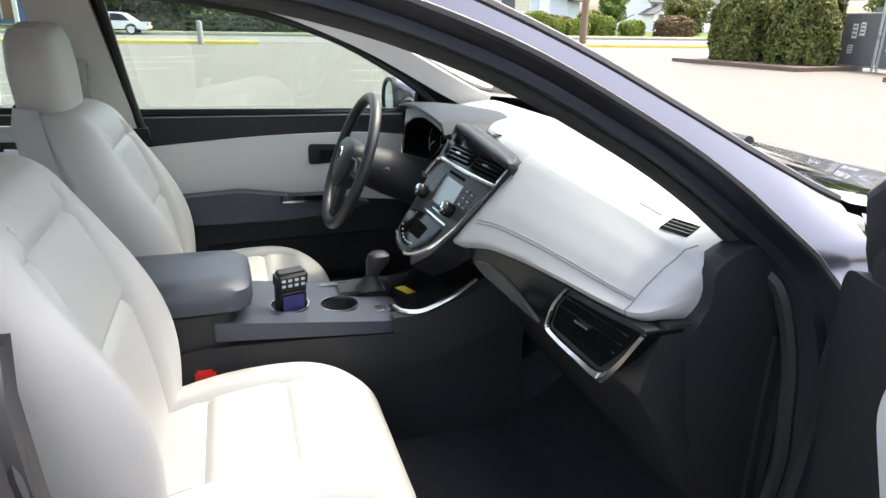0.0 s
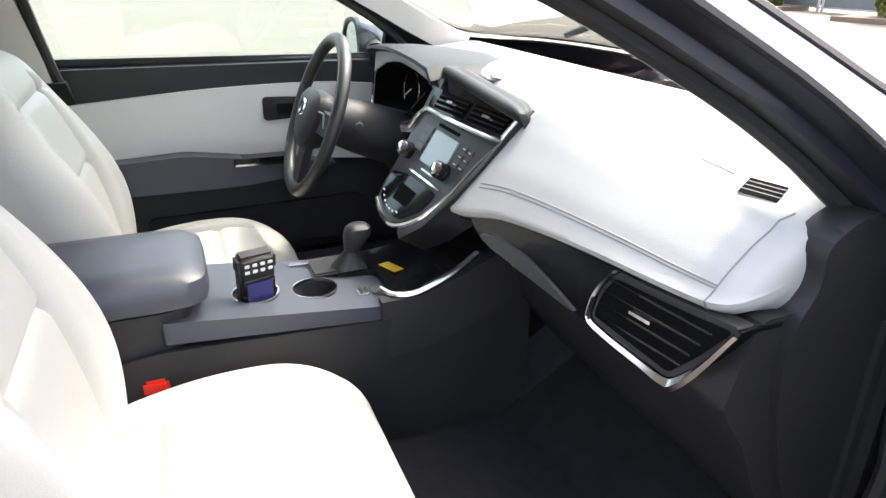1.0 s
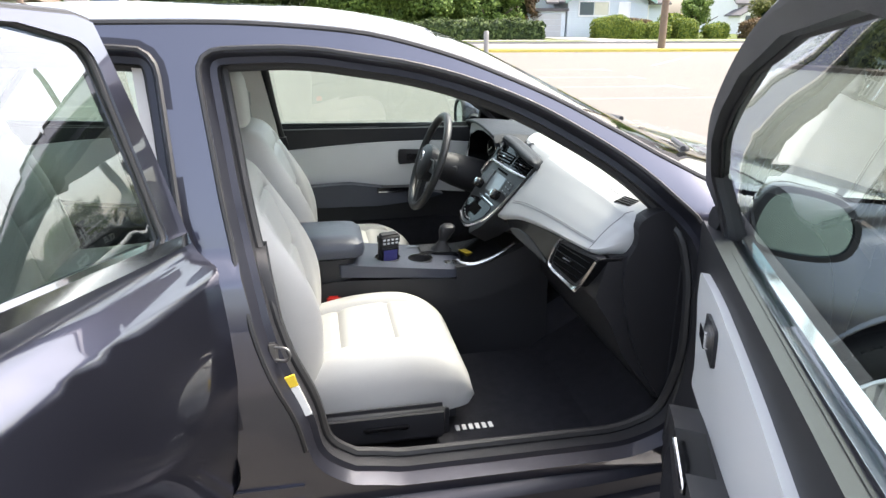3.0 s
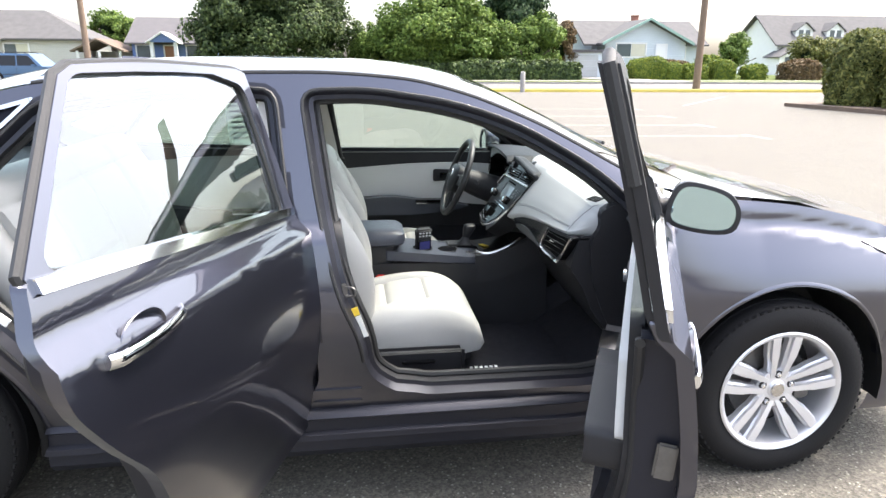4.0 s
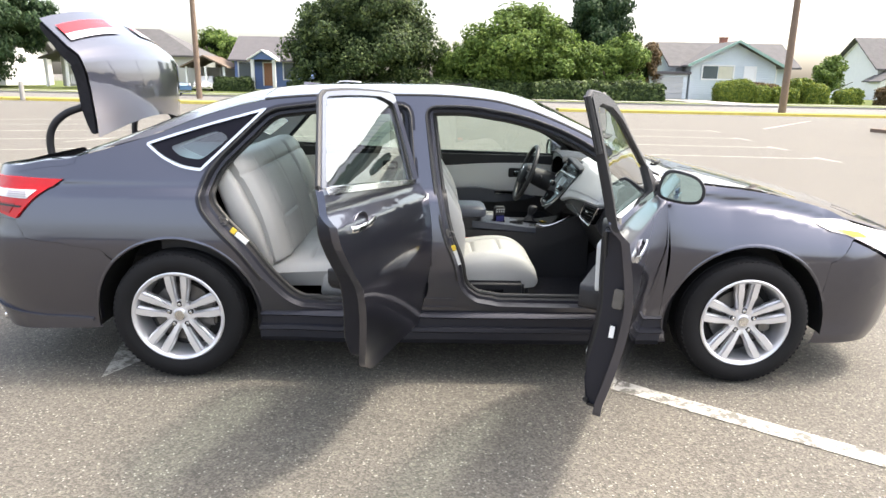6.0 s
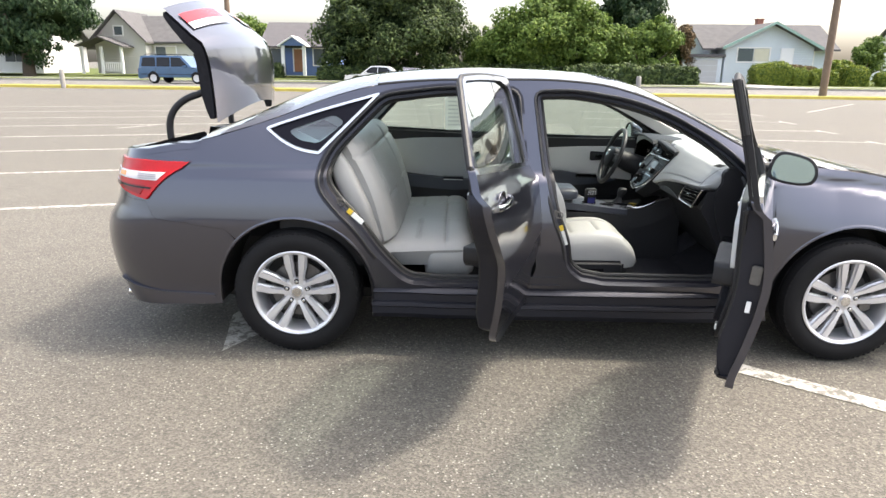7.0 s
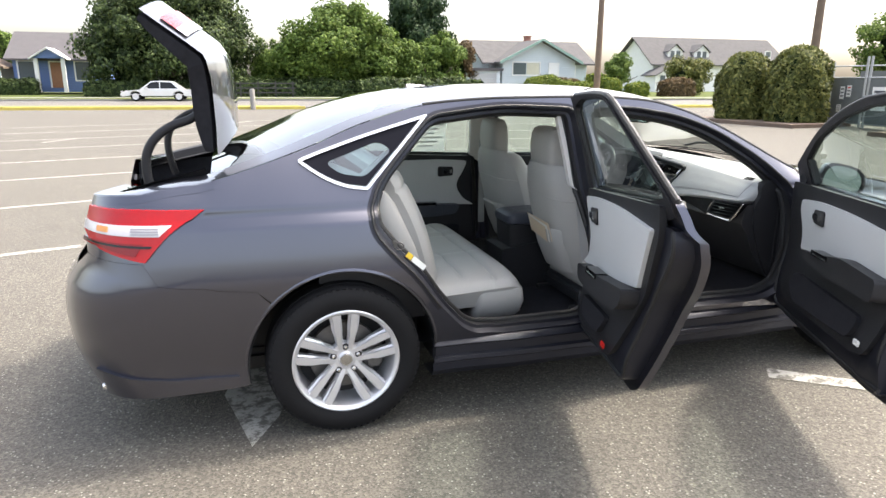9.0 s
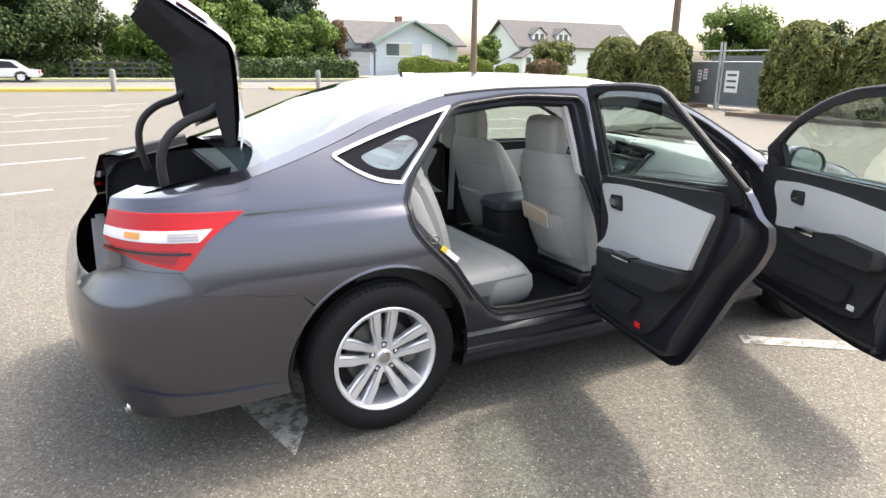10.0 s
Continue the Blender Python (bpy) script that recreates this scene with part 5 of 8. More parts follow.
db = bmesh.new()
rings = [pad_ring(y) for y in list(np.linspace(-0.70, -0.26, 24)) + list(np.linspace(-0.255, -0.09, 40)) + list(np.linspace(-0.06, 0.72, 30))]
tail = []
for f, s in ((0.712, 0.985), (0.724, 0.945), (0.732, 0.86), (0.737, 0.7), (0.739, 0.45)):
    tail.append([(0.80 + (x - 0.80) * s, -f, 0.925 + (z - 0.925) * s) for x, y, z in pad_ring(-f)])
loft(db, tail[::-1] + rings)
part("dash_pad", db, DASHGREY, dash, "light grey stitched dash pad", smooth=55)


def pad_face(y, k, out=0.0):
    """A place on the pad's front face: k from the crest (0) to the lower edge (1)."""
    sec = dash_section(y)[7:13]
    u = k * (len(sec) - 1)
    i = min(len(sec) - 2, int(u))
    p = Vector(sec[i]).lerp(Vector(sec[i + 1]), u - i)
    return p + Vector((-out, 0, 0.3 * out))


for k0 in (0.52, 0.545):
    stt = bmesh.new()
    tube(stt, [pad_face(y, k0, 0.0002) for y in np.linspace(-0.70, -0.205, 40)], 0.0012, 5)
    part("stitching", stt, THREAD, dash)
seam = bmesh.new()
tube(seam, [Vector(p) + Vector((-0.0003, 0, 0)) for p in dash_section(-0.70)[5:14]], 0.0013, 5)
part("end_seam", seam, THREAD, dash)
lid_gap = bmesh.new()
tube(lid_gap, [(CREST_X(y) + 0.045, y, CREST_Z(y) + 0.0095) for y in np.linspace(-0.60, -0.545, 6)], 0.0015, 5)
part("air_bag_seam", lid_gap, THREAD, dash)


def pad_top(x, y):
    sec = dash_section(y)
    for p, q in zip(sec[2:8], sec[3:9]):
        if q[0] <= x <= p[0]:
            return Vector(q).lerp(Vector(p), (x - q[0]) / (p[0] - q[0]))
    return Vector(sec[7])


# vent at the screen's end
for sd in (-1, 1):
    v = bmesh.new()
    c = pad_top(0.783, sd * 0.645)
    ex, ey = (pad_top(0.803, sd * 0.645) - pad_top(0.763, sd * 0.645)).normalized(), (pad_top(0.783, sd * 0.645 + 0.02) - pad_top(0.783, sd * 0.645 - 0.02)).normalized()
    m = Matrix((ex, ex.cross(ey).cross(ex), ex.cross(ey))).transposed().to_4x4()
    m.translation = c
    m = m @ pose(0, 0, 0, 0, 0, -sd * 27)
    box(v, (-0.026, -0.026, -0.006), (0.026, 0.026, 0.0012), 0.004, 2, m)
    dv = part("defrost_vent", v, DASHGREY, dash)
    # flat black plate painting the shade down the vent
    hole = bmesh.new()
    box(hole, (-0.022, -0.0225, 0.001), (0.022, 0.0225, 0.0018), 0.0, 1, m)
    part("vent_shade_plate", hole, SHADE_DISPLAY_BLACK, dv)
    for k in range(3):
        sl = bmesh.new()
        box(sl, (-0.0008, -0.023, 0.0), (0.0008, 0.023, 0.0026), 0.0, 1, m @ pose(-0.011 + 0.011 * k, 0, 0))
        part("vent_slat", sl, PANEL, dv)
# dark end cap towards the pillar
for sd in (-1, 1):
    loop = rounded([(0.757, 0.955), (0.80, 0.984), (0.86, 0.992), (1.03, 0.965), (1.03, 0.42), (0.88, 0.45), (0.80, 0.58), (0.755, 0.70), (0.735, 0.80), (0.735, 0.86), (0.765, 0.91)], [0.02, 0.03, 0.05, 0.03, 0.03, 0.05, 0.1, 0.1, 0.05, 0.03, 0.03])
    ec = thick([loop], lambda x, z: Vector((x, sd * 0.762, z)), lambda x, z: Vector((x, sd * 0.715, z)), 0.06)
    bmesh.ops.bevel(ec, geom=[e for e in ec.edges if abs(e.verts[0].co.y) > 0.761 and abs(e.verts[1].co.y) > 0.761 and any(f.normal.y * sd < 0.5 for f in e.link_faces)], offset=0.012, segments=3, affect="EDGES", clamp_overlap=True)
    part("end_cap", ec, BLACK, dash)
# lower dash and gloss band
lo = bmesh.new()
rings = []
for y in np.linspace(-0.75, 0.74, 41):
    lz, lx = (LOW_Z(y), LOW_X(y)) if y < 0 else (0.83, 0.71)
    s = max(0.0, min(1.0, (-y - 0.12) / 0.5))
    fx = 0.655 + 0.012 * s
    rings.append([(0.84, y, lz), (lx + 0.035, y, lz - 0.002), (lx + 0.02, y, lz - 0.012), (fx + 0.004, y, 0.772), (fx + 0.012, y, 0.752), (0.715, y, 0.70), (0.76, y, 0.60), (0.86, y, 0.47), (1.0, y, 0.44), (1.02, y, 0.60)])
loft(lo, rings)
part("lower_dash", lo, BLACK, dash)


def band_at(off):
    """The upright plane of the gloss band, leaning in at its foot."""
    def f(y, z):
        return Vector((0.607 + 0.093 * (-y - 0.22) + 0.22 * (z - 0.80) - off, y, z))
    return f


BAND = [(-0.19, 0.818), (-0.222, 0.797), (-0.30, 0.788), (-0.387, 0.783), (-0.511, 0.776), (-0.69, 0.774), (-0.724, 0.815), (-0.755, 0.872), (-0.655, 0.866), (-0.52, 0.861), (-0.43, 0.855), (-0.30, 0.842), (-0.22, 0.83)]
part("gloss_band", thick([rounded(BAND, [0.01, 0.02, 0.1, 0.1, 0.1, 0.01, 0.03, 0.01, 0.1, 0.1, 0.1, 0.1, 0.1])], band_at(0.0), band_at(-0.06), 0.04), GLOSSBLACK, dash, "gloss black dash band")
# grey patch painting the reflection streak on the gloss band
sheen = rounded([(-0.235, 0.800), (-0.30, 0.814), (-0.37, 0.812), (-0.45, 0.797), (-0.52, 0.780), (-0.40, 0.785), (-0.28, 0.790)], 0.02)
part("band_sheen", thick([sheen], band_at(0.006), band_at(-0.004), 0.04), PANEL, dash)
# side vent with its bright hook
V = [(-0.545, 0.786), (-0.545, 0.83), (-0.565, 0.862), (-0.655, 0.867), (-0.752, 0.874), (-0.722, 0.816), (-0.688, 0.778)]
sv = part("side_vent", thick([rounded(V, 0.01)], band_at(0.003), band_at(-0.02), 0.05), BLACK, dash)
# flat sheet, near-black for the shade between the slats
part("vent_shade_sheet", thick([rounded(offset_loop(V, -0.008), 0.008)], band_at(0.0045), None, 0.1), SHADE_DISPLAY_BLACK, sv)
for k in range(4):
    z = 0.80 + 0.017 * k
    slat = [(-0.556, z), (-0.700 - 0.008 * k, z + 0.004), (-0.700 - 0.008 * k, z + 0.001), (-0.556, z - 0.003)]
    part("vent_slat", thick([slat], band_at(0.006), band_at(0.004), 0.1), GLOSSBLACK, sv)
part("vent_thumb", thick([[(-0.612, 0.832), (-0.648, 0.833), (-0.648, 0.829), (-0.612, 0.828)]], band_at(0.014), band_at(0.005), 0.1), SATIN, sv)
hk = bmesh.new()
hook = spline([Vector((y, z, 0)) for y, z in ((-0.563, 0.862), (-0.546, 0.835), (-0.540, 0.808), (-0.545, 0.787), (-0.58, 0.780), (-0.64, 0.776), (-0.684, 0.773), (-0.700, 0.780), (-0.724, 0.814), (-0.752, 0.868))], 4)
wid = curve1([0, 0.35, 0.6, 0.72, 1.0], [0.0025, 0.003, 0.0045, 0.0075, 0.0035])
loft(hk, [[band_at(0.008)(p.x, p.y + w), band_at(0.013)(p.x - w * 0.4, p.y), band_at(0.008)(p.x - w, p.y - w * 0.7), band_at(0.0)(p.x, p.y - w * 0.3)] for p, w in ((p, wid(i / (len(hook) - 1))) for i, p in enumerate(hook))])
part("chrome_hook", hk, SATIN, sv, "satin chrome vent surround")

# ---- centre stack ----
P0, P1 = Vector((0.540, 0.005, 0.757)), Vector((0.700, -0.02, 0.998))
SU = (P1 - P0).normalized()
SW = Vector((0.05, -0.34, -0.02))
SW = (SW - SU * SW.dot(SU)).normalized()
SN = SU.cross(SW).normalized()
if SN.x > 0:
    SN = -SN


def on_stack(off):
    return lambda a, b: P0 + SW * a + SU * b + SN * (off - 0.25 * a * a)


EDGE = [(-0.098, 0.03), (-0.090, -0.008), (-0.03, -0.024), (0.03, -0.013), (0.083, 0.037), (0.115, 0.11), (0.132, 0.18), (0.154, 0.240)]
ST = rounded(EDGE + [(0.166, 0.298), (-0.15, 0.293), (-0.128, 0.20), (-0.105, 0.10)], [0.03, 0.04, 0.05, 0.05, 0.05, 0.05, 0.05, 0.02, 0.01, 0.01, 0.05, 0.05])
stack = part("control_panel", thick([ST], on_stack(0.012), on_stack(-0.05), 0.05), PANEL, dash, "dark grey control panel")
edge_line = [Vector((*p, 0)) for p in EDGE[1:]]
edge_line = spline(edge_line, 5)
cr = bmesh.new()
tube(cr, [on_stack(0.013)(p.x, p.y) for p in edge_line], [0.0035 + 0.0035 * math.exp(-((i / (len(edge_line) - 1) - 0.32) / 0.22)**2) for i in range(len(edge_line))], 8)
part("chrome_edge", cr, CHROME, stack, "satin chrome panel edge")
fk = bmesh.new()
outer = [(0.055, -0.03), (0.105, 0.025), (0.150, 0.11), (0.180, 0.19), (0.205, 0.285)]
lift = [0.0, 0.008, 0.02, 0.032, 0.045]
inner = [(0.03, -0.014), (0.083, 0.036), (0.116, 0.11), (0.133, 0.18), (0.163, 0.285)]
loft(fk, [[on_stack(0.010)(*p) for p in inner], [on_stack(0.012 + 0.5 * h)((p[0] + q[0]) / 2, (p[1] + q[1]) / 2) for p, q, h in zip(inner, outer, lift)], [on_stack(0.010 + h)(*p) for p, h in zip(outer, lift)], [on_stack(-0.06)(*p) for p in outer]], False, False)
part("panel_flank", fk, mat("dark_flank", (0.014, 0.014, 0.015), 0.35, 0.0, 0.08, 20.0), stack)


def panel_bit(name, loop, off, material, parent, deep=0.004, r=0.003, label=""):
    return part(name, thick([rounded(loop, r) if r else loop], on_stack(off), on_stack(off - deep), 0.1), material, parent, label)


SCREEN = mat("screen_glass", (0.20, 0.235, 0.25), 0.1, 0.0, 0.05, 10, coat=0.6)
panel_bit("display", [(-0.026, 0.116), (0.062, 0.124), (0.056, 0.192), (-0.030, 0.185)], 0.0155, SCREEN, stack)
panel_bit("lower_panel", [(-0.083, 0.005), (-0.03, -0.012), (0.026, -0.002), (0.070, 0.042), (0.082, 0.088), (-0.030, 0.080), (-0.092, 0.060)], 0.0145, GLOSSBLACK, stack, 0.004, 0.012)
panel_bit("climate_display", [(-0.032, 0.020), (0.022, 0.026), (0.028, 0.062), (-0.034, 0.058)], 0.0165, SHADE_DISPLAY_BLACK, stack)
panel_bit("divider", [(-0.034, 0.087), (0.084, 0.096), (0.085, 0.100), (-0.035, 0.091)], 0.017, CHROME, stack)
panel_bit("display_trim", [(0.000, 0.104), (0.045, 0.108), (0.046, 0.112), (0.000, 0.108)], 0.017, SATIN, stack)
panel_bit("disc_slot", [(-0.034, 0.193), (0.041, 0.200), (0.041, 0.207), (-0.034, 0.200)], 0.0145, SHADE_DISPLAY_BLACK, stack, 0.004, 0.002)
BUTTON = mat("grey_buttons", (0.07, 0.072, 0.078), 0.4, 0.0, 0.08, 30)
MARK = mat("pale_print", (0.55, 0.57, 0.58), 0.5, 0.0, 0.05, 30)
for b in (0.135, 0.155, 0.175):
    panel_bit("button", [(-0.070, b - 0.008), (-0.040, b - 0.005), (-0.040, b + 0.010), (-0.070, b + 0.007)], 0.0155, BUTTON, stack)
for a in (0.080, 0.100):
    for b in (0.155, 0.172, 0.189):
        panel_bit("button", [(a - 0.008, b - 0.006), (a + 0.008, b - 0.005), (a + 0.008, b + 0.007), (a - 0.008, b + 0.006)], 0.0145, PANEL, stack)
        panel_bit("mark", [(a - 0.004, b - 0.0008), (a + 0.004, b - 0.0004), (a + 0.004, b + 0.0012), (a - 0.004, b + 0.0008)], 0.0158, MARK, stack, 0.001, 0)
for k in range(7):
    u = k / 6
    a, b = -0.078 + 0.085 * u, 0.035 - 0.036 * math.sin(math.pi * (0.15 + 0.55 * u))
    panel_bit("mark", [(a - 0.0035, b - 0.0015), (a + 0.0035, b - 0.0015), (a + 0.0035, b + 0.0015), (a - 0.0035, b + 0.0015)], 0.0158, MARK, stack, 0.001, 0)
panel_bit("lower_trim", [(-0.066, 0.058), (-0.048, 0.066), (-0.047, 0.070), (-0.068, 0.062)], 0.0162, SATIN, stack, 0.002, 0)
for a, b in ((-0.076, 0.115), (0.066, 0.130)):
    kn = bmesh.new()
    lathe(kn, [(0.0, 0.026), (0.013, 0.026), (0.0165, 0.022), (0.0175, 0.0)], "z", 24)
    m = Matrix((SW, SU, SN)).transposed().to_4x4()
    m.translation = on_stack(0.013)(a, b)
    kn.transform(m)
    kb = part("knob", kn, GLOSSBLACK, stack)
    kc = bmesh.new()
    lathe(kc, [(0.0, 0.0275), (0.009, 0.0275), (0.0125, 0.026), (0.0128, 0.023)], "z", 24)
    kc.transform(m)
    part("knob_cap", kc, CHROME, kb)
# twin air vents above the panel, in a black fascia
panel_bit("vent_fascia", [(-0.112, 0.211), (0.05, 0.226), (0.150, 0.242), (0.162, 0.292), (-0.135, 0.288)], 0.0138, GLOSSBLACK, stack, 0.004, 0.008)
for lp in ([(-0.090, 0.216), (0.022, 0.232), (0.024, 0.268), (-0.090, 0.254)], [(0.034, 0.234), (0.143, 0.250), (0.148, 0.284), (0.036, 0.270)]):
    # flat face with the vent's inner shade put into its colour
    vb = panel_bit("air_vent", lp, 0.0150, SHADE_DISPLAY_BLACK, stack, 0.01, 0.005)
    for k in range(3):
        f = 0.22 + 0.28 * k
        l, r = (Vector(lp[0]).lerp(Vector(lp[3]), f), Vector(lp[1]).lerp(Vector(lp[2]), f))
        panel_bit("vent_slat", [(l.x + 0.004, l.y - 0.002), (r.x - 0.004, r.y - 0.002), (r.x - 0.004, r.y + 0.002), (l.x + 0.004, l.y + 0.002)], 0.0185, GLOSSBLACK, vb, 0.004, 0)
    c = sum((Vector(p) for p in lp), Vector((0, 0))) / 4
    panel_bit("vent_thumb", [(c.x - 0.010, c.y - 0.003), (c.x + 0.010, c.y), (c.x + 0.010, c.y + 0.005), (c.x - 0.010, c.y + 0.002)], 0.024, SATIN, vb, 0.006, 0)
bd = bmesh.new()
tube(bd, [on_stack(0.016)(p.x, p.y) for p in spline([Vector((a, b, 0)) for a, b in ((-0.128, 0.150), (-0.122, 0.185), (-0.105, 0.204), (-0.06, 0.209), (0.05, 0.222), (0.148, 0.238), (0.153, 0.252), (0.160, 0.292))], 5)], 0.0055, 8)
part("vent_surround", bd, SATIN, stack, "satin chrome vent surround")
brow = bmesh.new()
rings = []
for k in range(33):
    a = -0.135 + 0.347 * k / 32
    e = max(0.12, 1 - abs(2 * k / 32 - 1)**8)**0.5
    p = on_stack(0.010 + 0.046 * max(0.0, (a + 0.02) / 0.22)**1.3)(a, 0.291 + 0.010 * (a + 0.15))
    up = Vector((0, 0, 1))
    rings.append([p + SN * 0.006 * e - SU * 0.012 * e, p + SN * 0.017 * e - SU * 0.009 * e, p + SN * 0.023 * e - SU * 0.002 * e, p + SN * 0.022 * e + SU * 0.006 * e, p + SN * 0.013 * e + SU * 0.013 * e, p + SU * 0.016 * e,
                  p + Vector((0.016, 0, 0)) * e + up * 0.016 * e, p + Vector((0.03, 0, 0)) * e + up * 0.011 * e, p + Vector((0.045, 0, 0)) * e - up * 0.01, p + Vector((0.03, 0, 0)) * e - up * 0.03])
loft(brow, rings)
part("vent_brow", brow, mat("grey_brow_vinyl", (0.030, 0.032, 0.035), 0.5, 0, 0.08, 8, 0.2, 600, spec=0.15), dash, "dark grey padded brow over the vents", smooth=60)
# ---- instrument binnacle ----
OPENING = [(0.122, 0.975), (0.132, 0.993), (0.231, 1.006), (0.352, 1.012), (0.45, 0.998), (0.54, 0.965), (0.568, 0.925), (0.562, 0.875), (0.462, 0.862), (0.349, 0.866), (0.253, 0.886), (0.176, 0.921)]
PLATE = [(0.085, 0.985), (0.095, 1.02), (0.22, 1.030), (0.36, 1.034), (0.48, 1.026), (0.60, 1.005), (0.69, 0.975), (0.735, 0.92), (0.72, 0.865), (0.58, 0.846), (0.44, 0.842), (0.33, 0.848), (0.22, 0.872), (0.13, 0.915)]


def binnacle_at(off):
    return lambda y, z: Vector((0.655 + off + 0.10 * (z - 0.93) + 0.35 * max(0.0, y - 0.55), y, z))


opening = rounded(OPENING, 0.02)
part("instrument_surround", thick([rounded(PLATE, 0.03), opening], binnacle_at(0.0), binnacle_at(0.09), 0.05), DASHGREY, dash, "light grey instrument surround")
# walls coloured near-black for the shade under the hood
rec = bmesh.new()
loft(rec, [[binnacle_at(-0.002)(*p) for p in offset_loop(opening, 0.001)], [binnacle_at(0.03)(*p) for p in offset_loop(opening, -0.008)], [binnacle_at(0.085)(*p) for p in offset_loop(opening, -0.016)]], True, False)
part("recess_wall", rec, SHADE_DISPLAY_BLACK, dash)
ins = part("instrument_panel", thick([opening], binnacle_at(0.08), binnacle_at(0.088), 0.1), SHADE_DISPLAY_BLACK, dash)
for yy, zz in ((0.25, 0.945), (0.46, 0.925)):
    rg = bmesh.new()
    pts = [binnacle_at(0.076)(yy + 0.058 * math.cos(a), zz + 0.052 * math.sin(a)) for a in np.linspace(0, 2 * math.pi, 25)[:-1]]
    tube(rg, pts + [pts[0]], 0.0022, 6, False)
    part("gauge_ring", rg, SATIN, ins)
    nd = bmesh.new()
    tube(nd, [binnacle_at(0.074)(yy, zz), binnacle_at(0.074)(yy + 0.04, zz - 0.02)], 0.0014, 5)
    part("gauge_needle", nd, WHITELABEL, ins)
for pts in ([(0.568, 0.93), (0.566, 0.88), (0.50, 0.862), (0.40, 0.862), (0.33, 0.87)], [(0.30, 0.875), (0.253, 0.886), (0.176, 0.921), (0.135, 0.955)]):
    fs = bmesh.new()
    tube(fs, spline([binnacle_at(-0.003)(*p) for p in pts], 5), 0.004, 8)
    part("binnacle_trim", fs, SATIN, dash)
for y0, z0, y1, z1 in ((0.36, 0.872, 0.24, 0.955), (0.31, 0.872, 0.185, 0.935)):
    fs = bmesh.new()
    tube(fs, [binnacle_at(0.02)(y0, z0), binnacle_at(0.03)(y1, z1)], 0.0025, 6)
    part("gauge_bezel", fs, SATIN, ins)
ov = part("outer_vent", thick([rounded([(0.595, 0.985), (0.60, 0.945), (0.685, 0.925), (0.675, 0.965)], 0.008)], binnacle_at(-0.004), binnacle_at(0.02), 0.1), BLACK, dash)
for k in range(3):
    z = 0.938 + 0.014 * k
    part("vent_slat", thick([[(0.606, z + 0.006), (0.606, z + 0.002), (0.672, z - 0.006), (0.672, z - 0.002)]], binnacle_at(-0.008), binnacle_at(-0.003), 0.1), GLOSSBLACK, ov)
hood = bmesh.new()
HOOD_Z = curve1([0.085, 0.20, 0.35, 0.48, 0.60, 0.70], [1.024, 1.036, 1.041, 1.034, 1.012, 0.980])
rings = []
for x, dz in ((0.66, -0.012), (0.637, -0.004), (0.640, 0.003), (0.67, 0.006), (0.74, 0.003), (0.82, -0.006), (0.90, -0.02)):
    rings.append([(x + 0.35 * max(0.0, y - 0.55), y, HOOD_Z(y) + dz - (0.02 if k in (0, 28) else 0)) for k, y in enumerate(np.linspace(0.085, 0.70, 29))])
loft(hood, rings, False, False)
part("instrument_hood", hood, mat("grey_hood_vinyl", (0.019, 0.022, 0.026), 0.5, 0, 0.08, 8, 0.2, 600, spec=0.15), dash, "grey vinyl instrument hood")
sw = thing_part("steering_wheel", CAR, pose(0.455, 0.37, 0.895, 0, -69, 0))
tagged(sw, "black leather steering wheel")
r = bmesh.new()
prof = [(0.182 + 0.0165 * math.cos(a), 0.0165 * 0.9 * math.sin(a)) for a in np.linspace(0, 2 * math.pi, 13)[:-1]]
lathe(r, prof, "z", 56, closed=True)
part("rim", r, mat("black_leather", (0.018, 0.018, 0.019), 0.38, 0.0, 0.12, 20, 0.3, 500), sw)
hb = bmesh.new()
rings = []
for z, s in ((-0.055, 0.55), (-0.03, 0.85), (-0.005, 1.0), (0.018, 0.96), (0.03, 0.75), (0.034, 0.35)):
    rings.append([(x * s, y * s, z) for x, y in smooth_loop([(-0.085, 0.0), (-0.06, 0.055), (0.0, 0.085), (0.05, 0.075), (0.062, 0.0), (0.05, -0.075), (0.0, -0.085), (-0.06, -0.055)], 4)])
loft(hb, rings)
part("airbag_cover", hb, BLACK, sw)
em = bmesh.new()
lathe(em, [(0.014, 0.035), (0.021, 0.0365), (0.0215, 0.034)], "z", 24, (0.012, 0, 0))
part("emblem_ring", em, CHROME, sw)
for a, w in ((90, 0.030), (-90, 0.030), (180, 0.034)):
    sp = bmesh.new()
    d, n = Vector((math.cos(radians(a)), math.sin(radians(a)), 0)), Vector((-math.sin(radians(a)), math.cos(radians(a)), 0))
    rings = []
    for rr, ww, zz in ((0.05, w, 0.008), (0.11, w * 0.85, 0.006), (0.178, w * 0.75, 0.0)):
        rings.append([d * rr + n * ww + Vector((0, 0, zz)), d * rr - n * ww + Vector((0, 0, zz)), d * rr - n * ww + Vector((0, 0, zz - 0.018)), d * rr + n * ww + Vector((0, 0, zz - 0.018))])
    loft(sp, rings)
    part("spoke", sp, BLACK, sw)
    if abs(a) == 90:
        tr = bmesh.new()
        tube(tr, [d * 0.075 + n * 0.02 + Vector((0, 0, 0.016)), d * 0.12 + n * 0.022 + Vector((0, 0, 0.012)), d * 0.14 - n * 0.005 + Vector((0, 0, 0.01))], 0.0028, 6)
        part("spoke_trim", tr, PANEL, sw)
col = bmesh.new()
tube(col, [(0.49, 0.37, 0.885), (0.56, 0.37, 0.858), (0.72, 0.37, 0.80)], [0.055, 0.065, 0.075], 16)
part("column_shroud", col, BLACK, CAR)
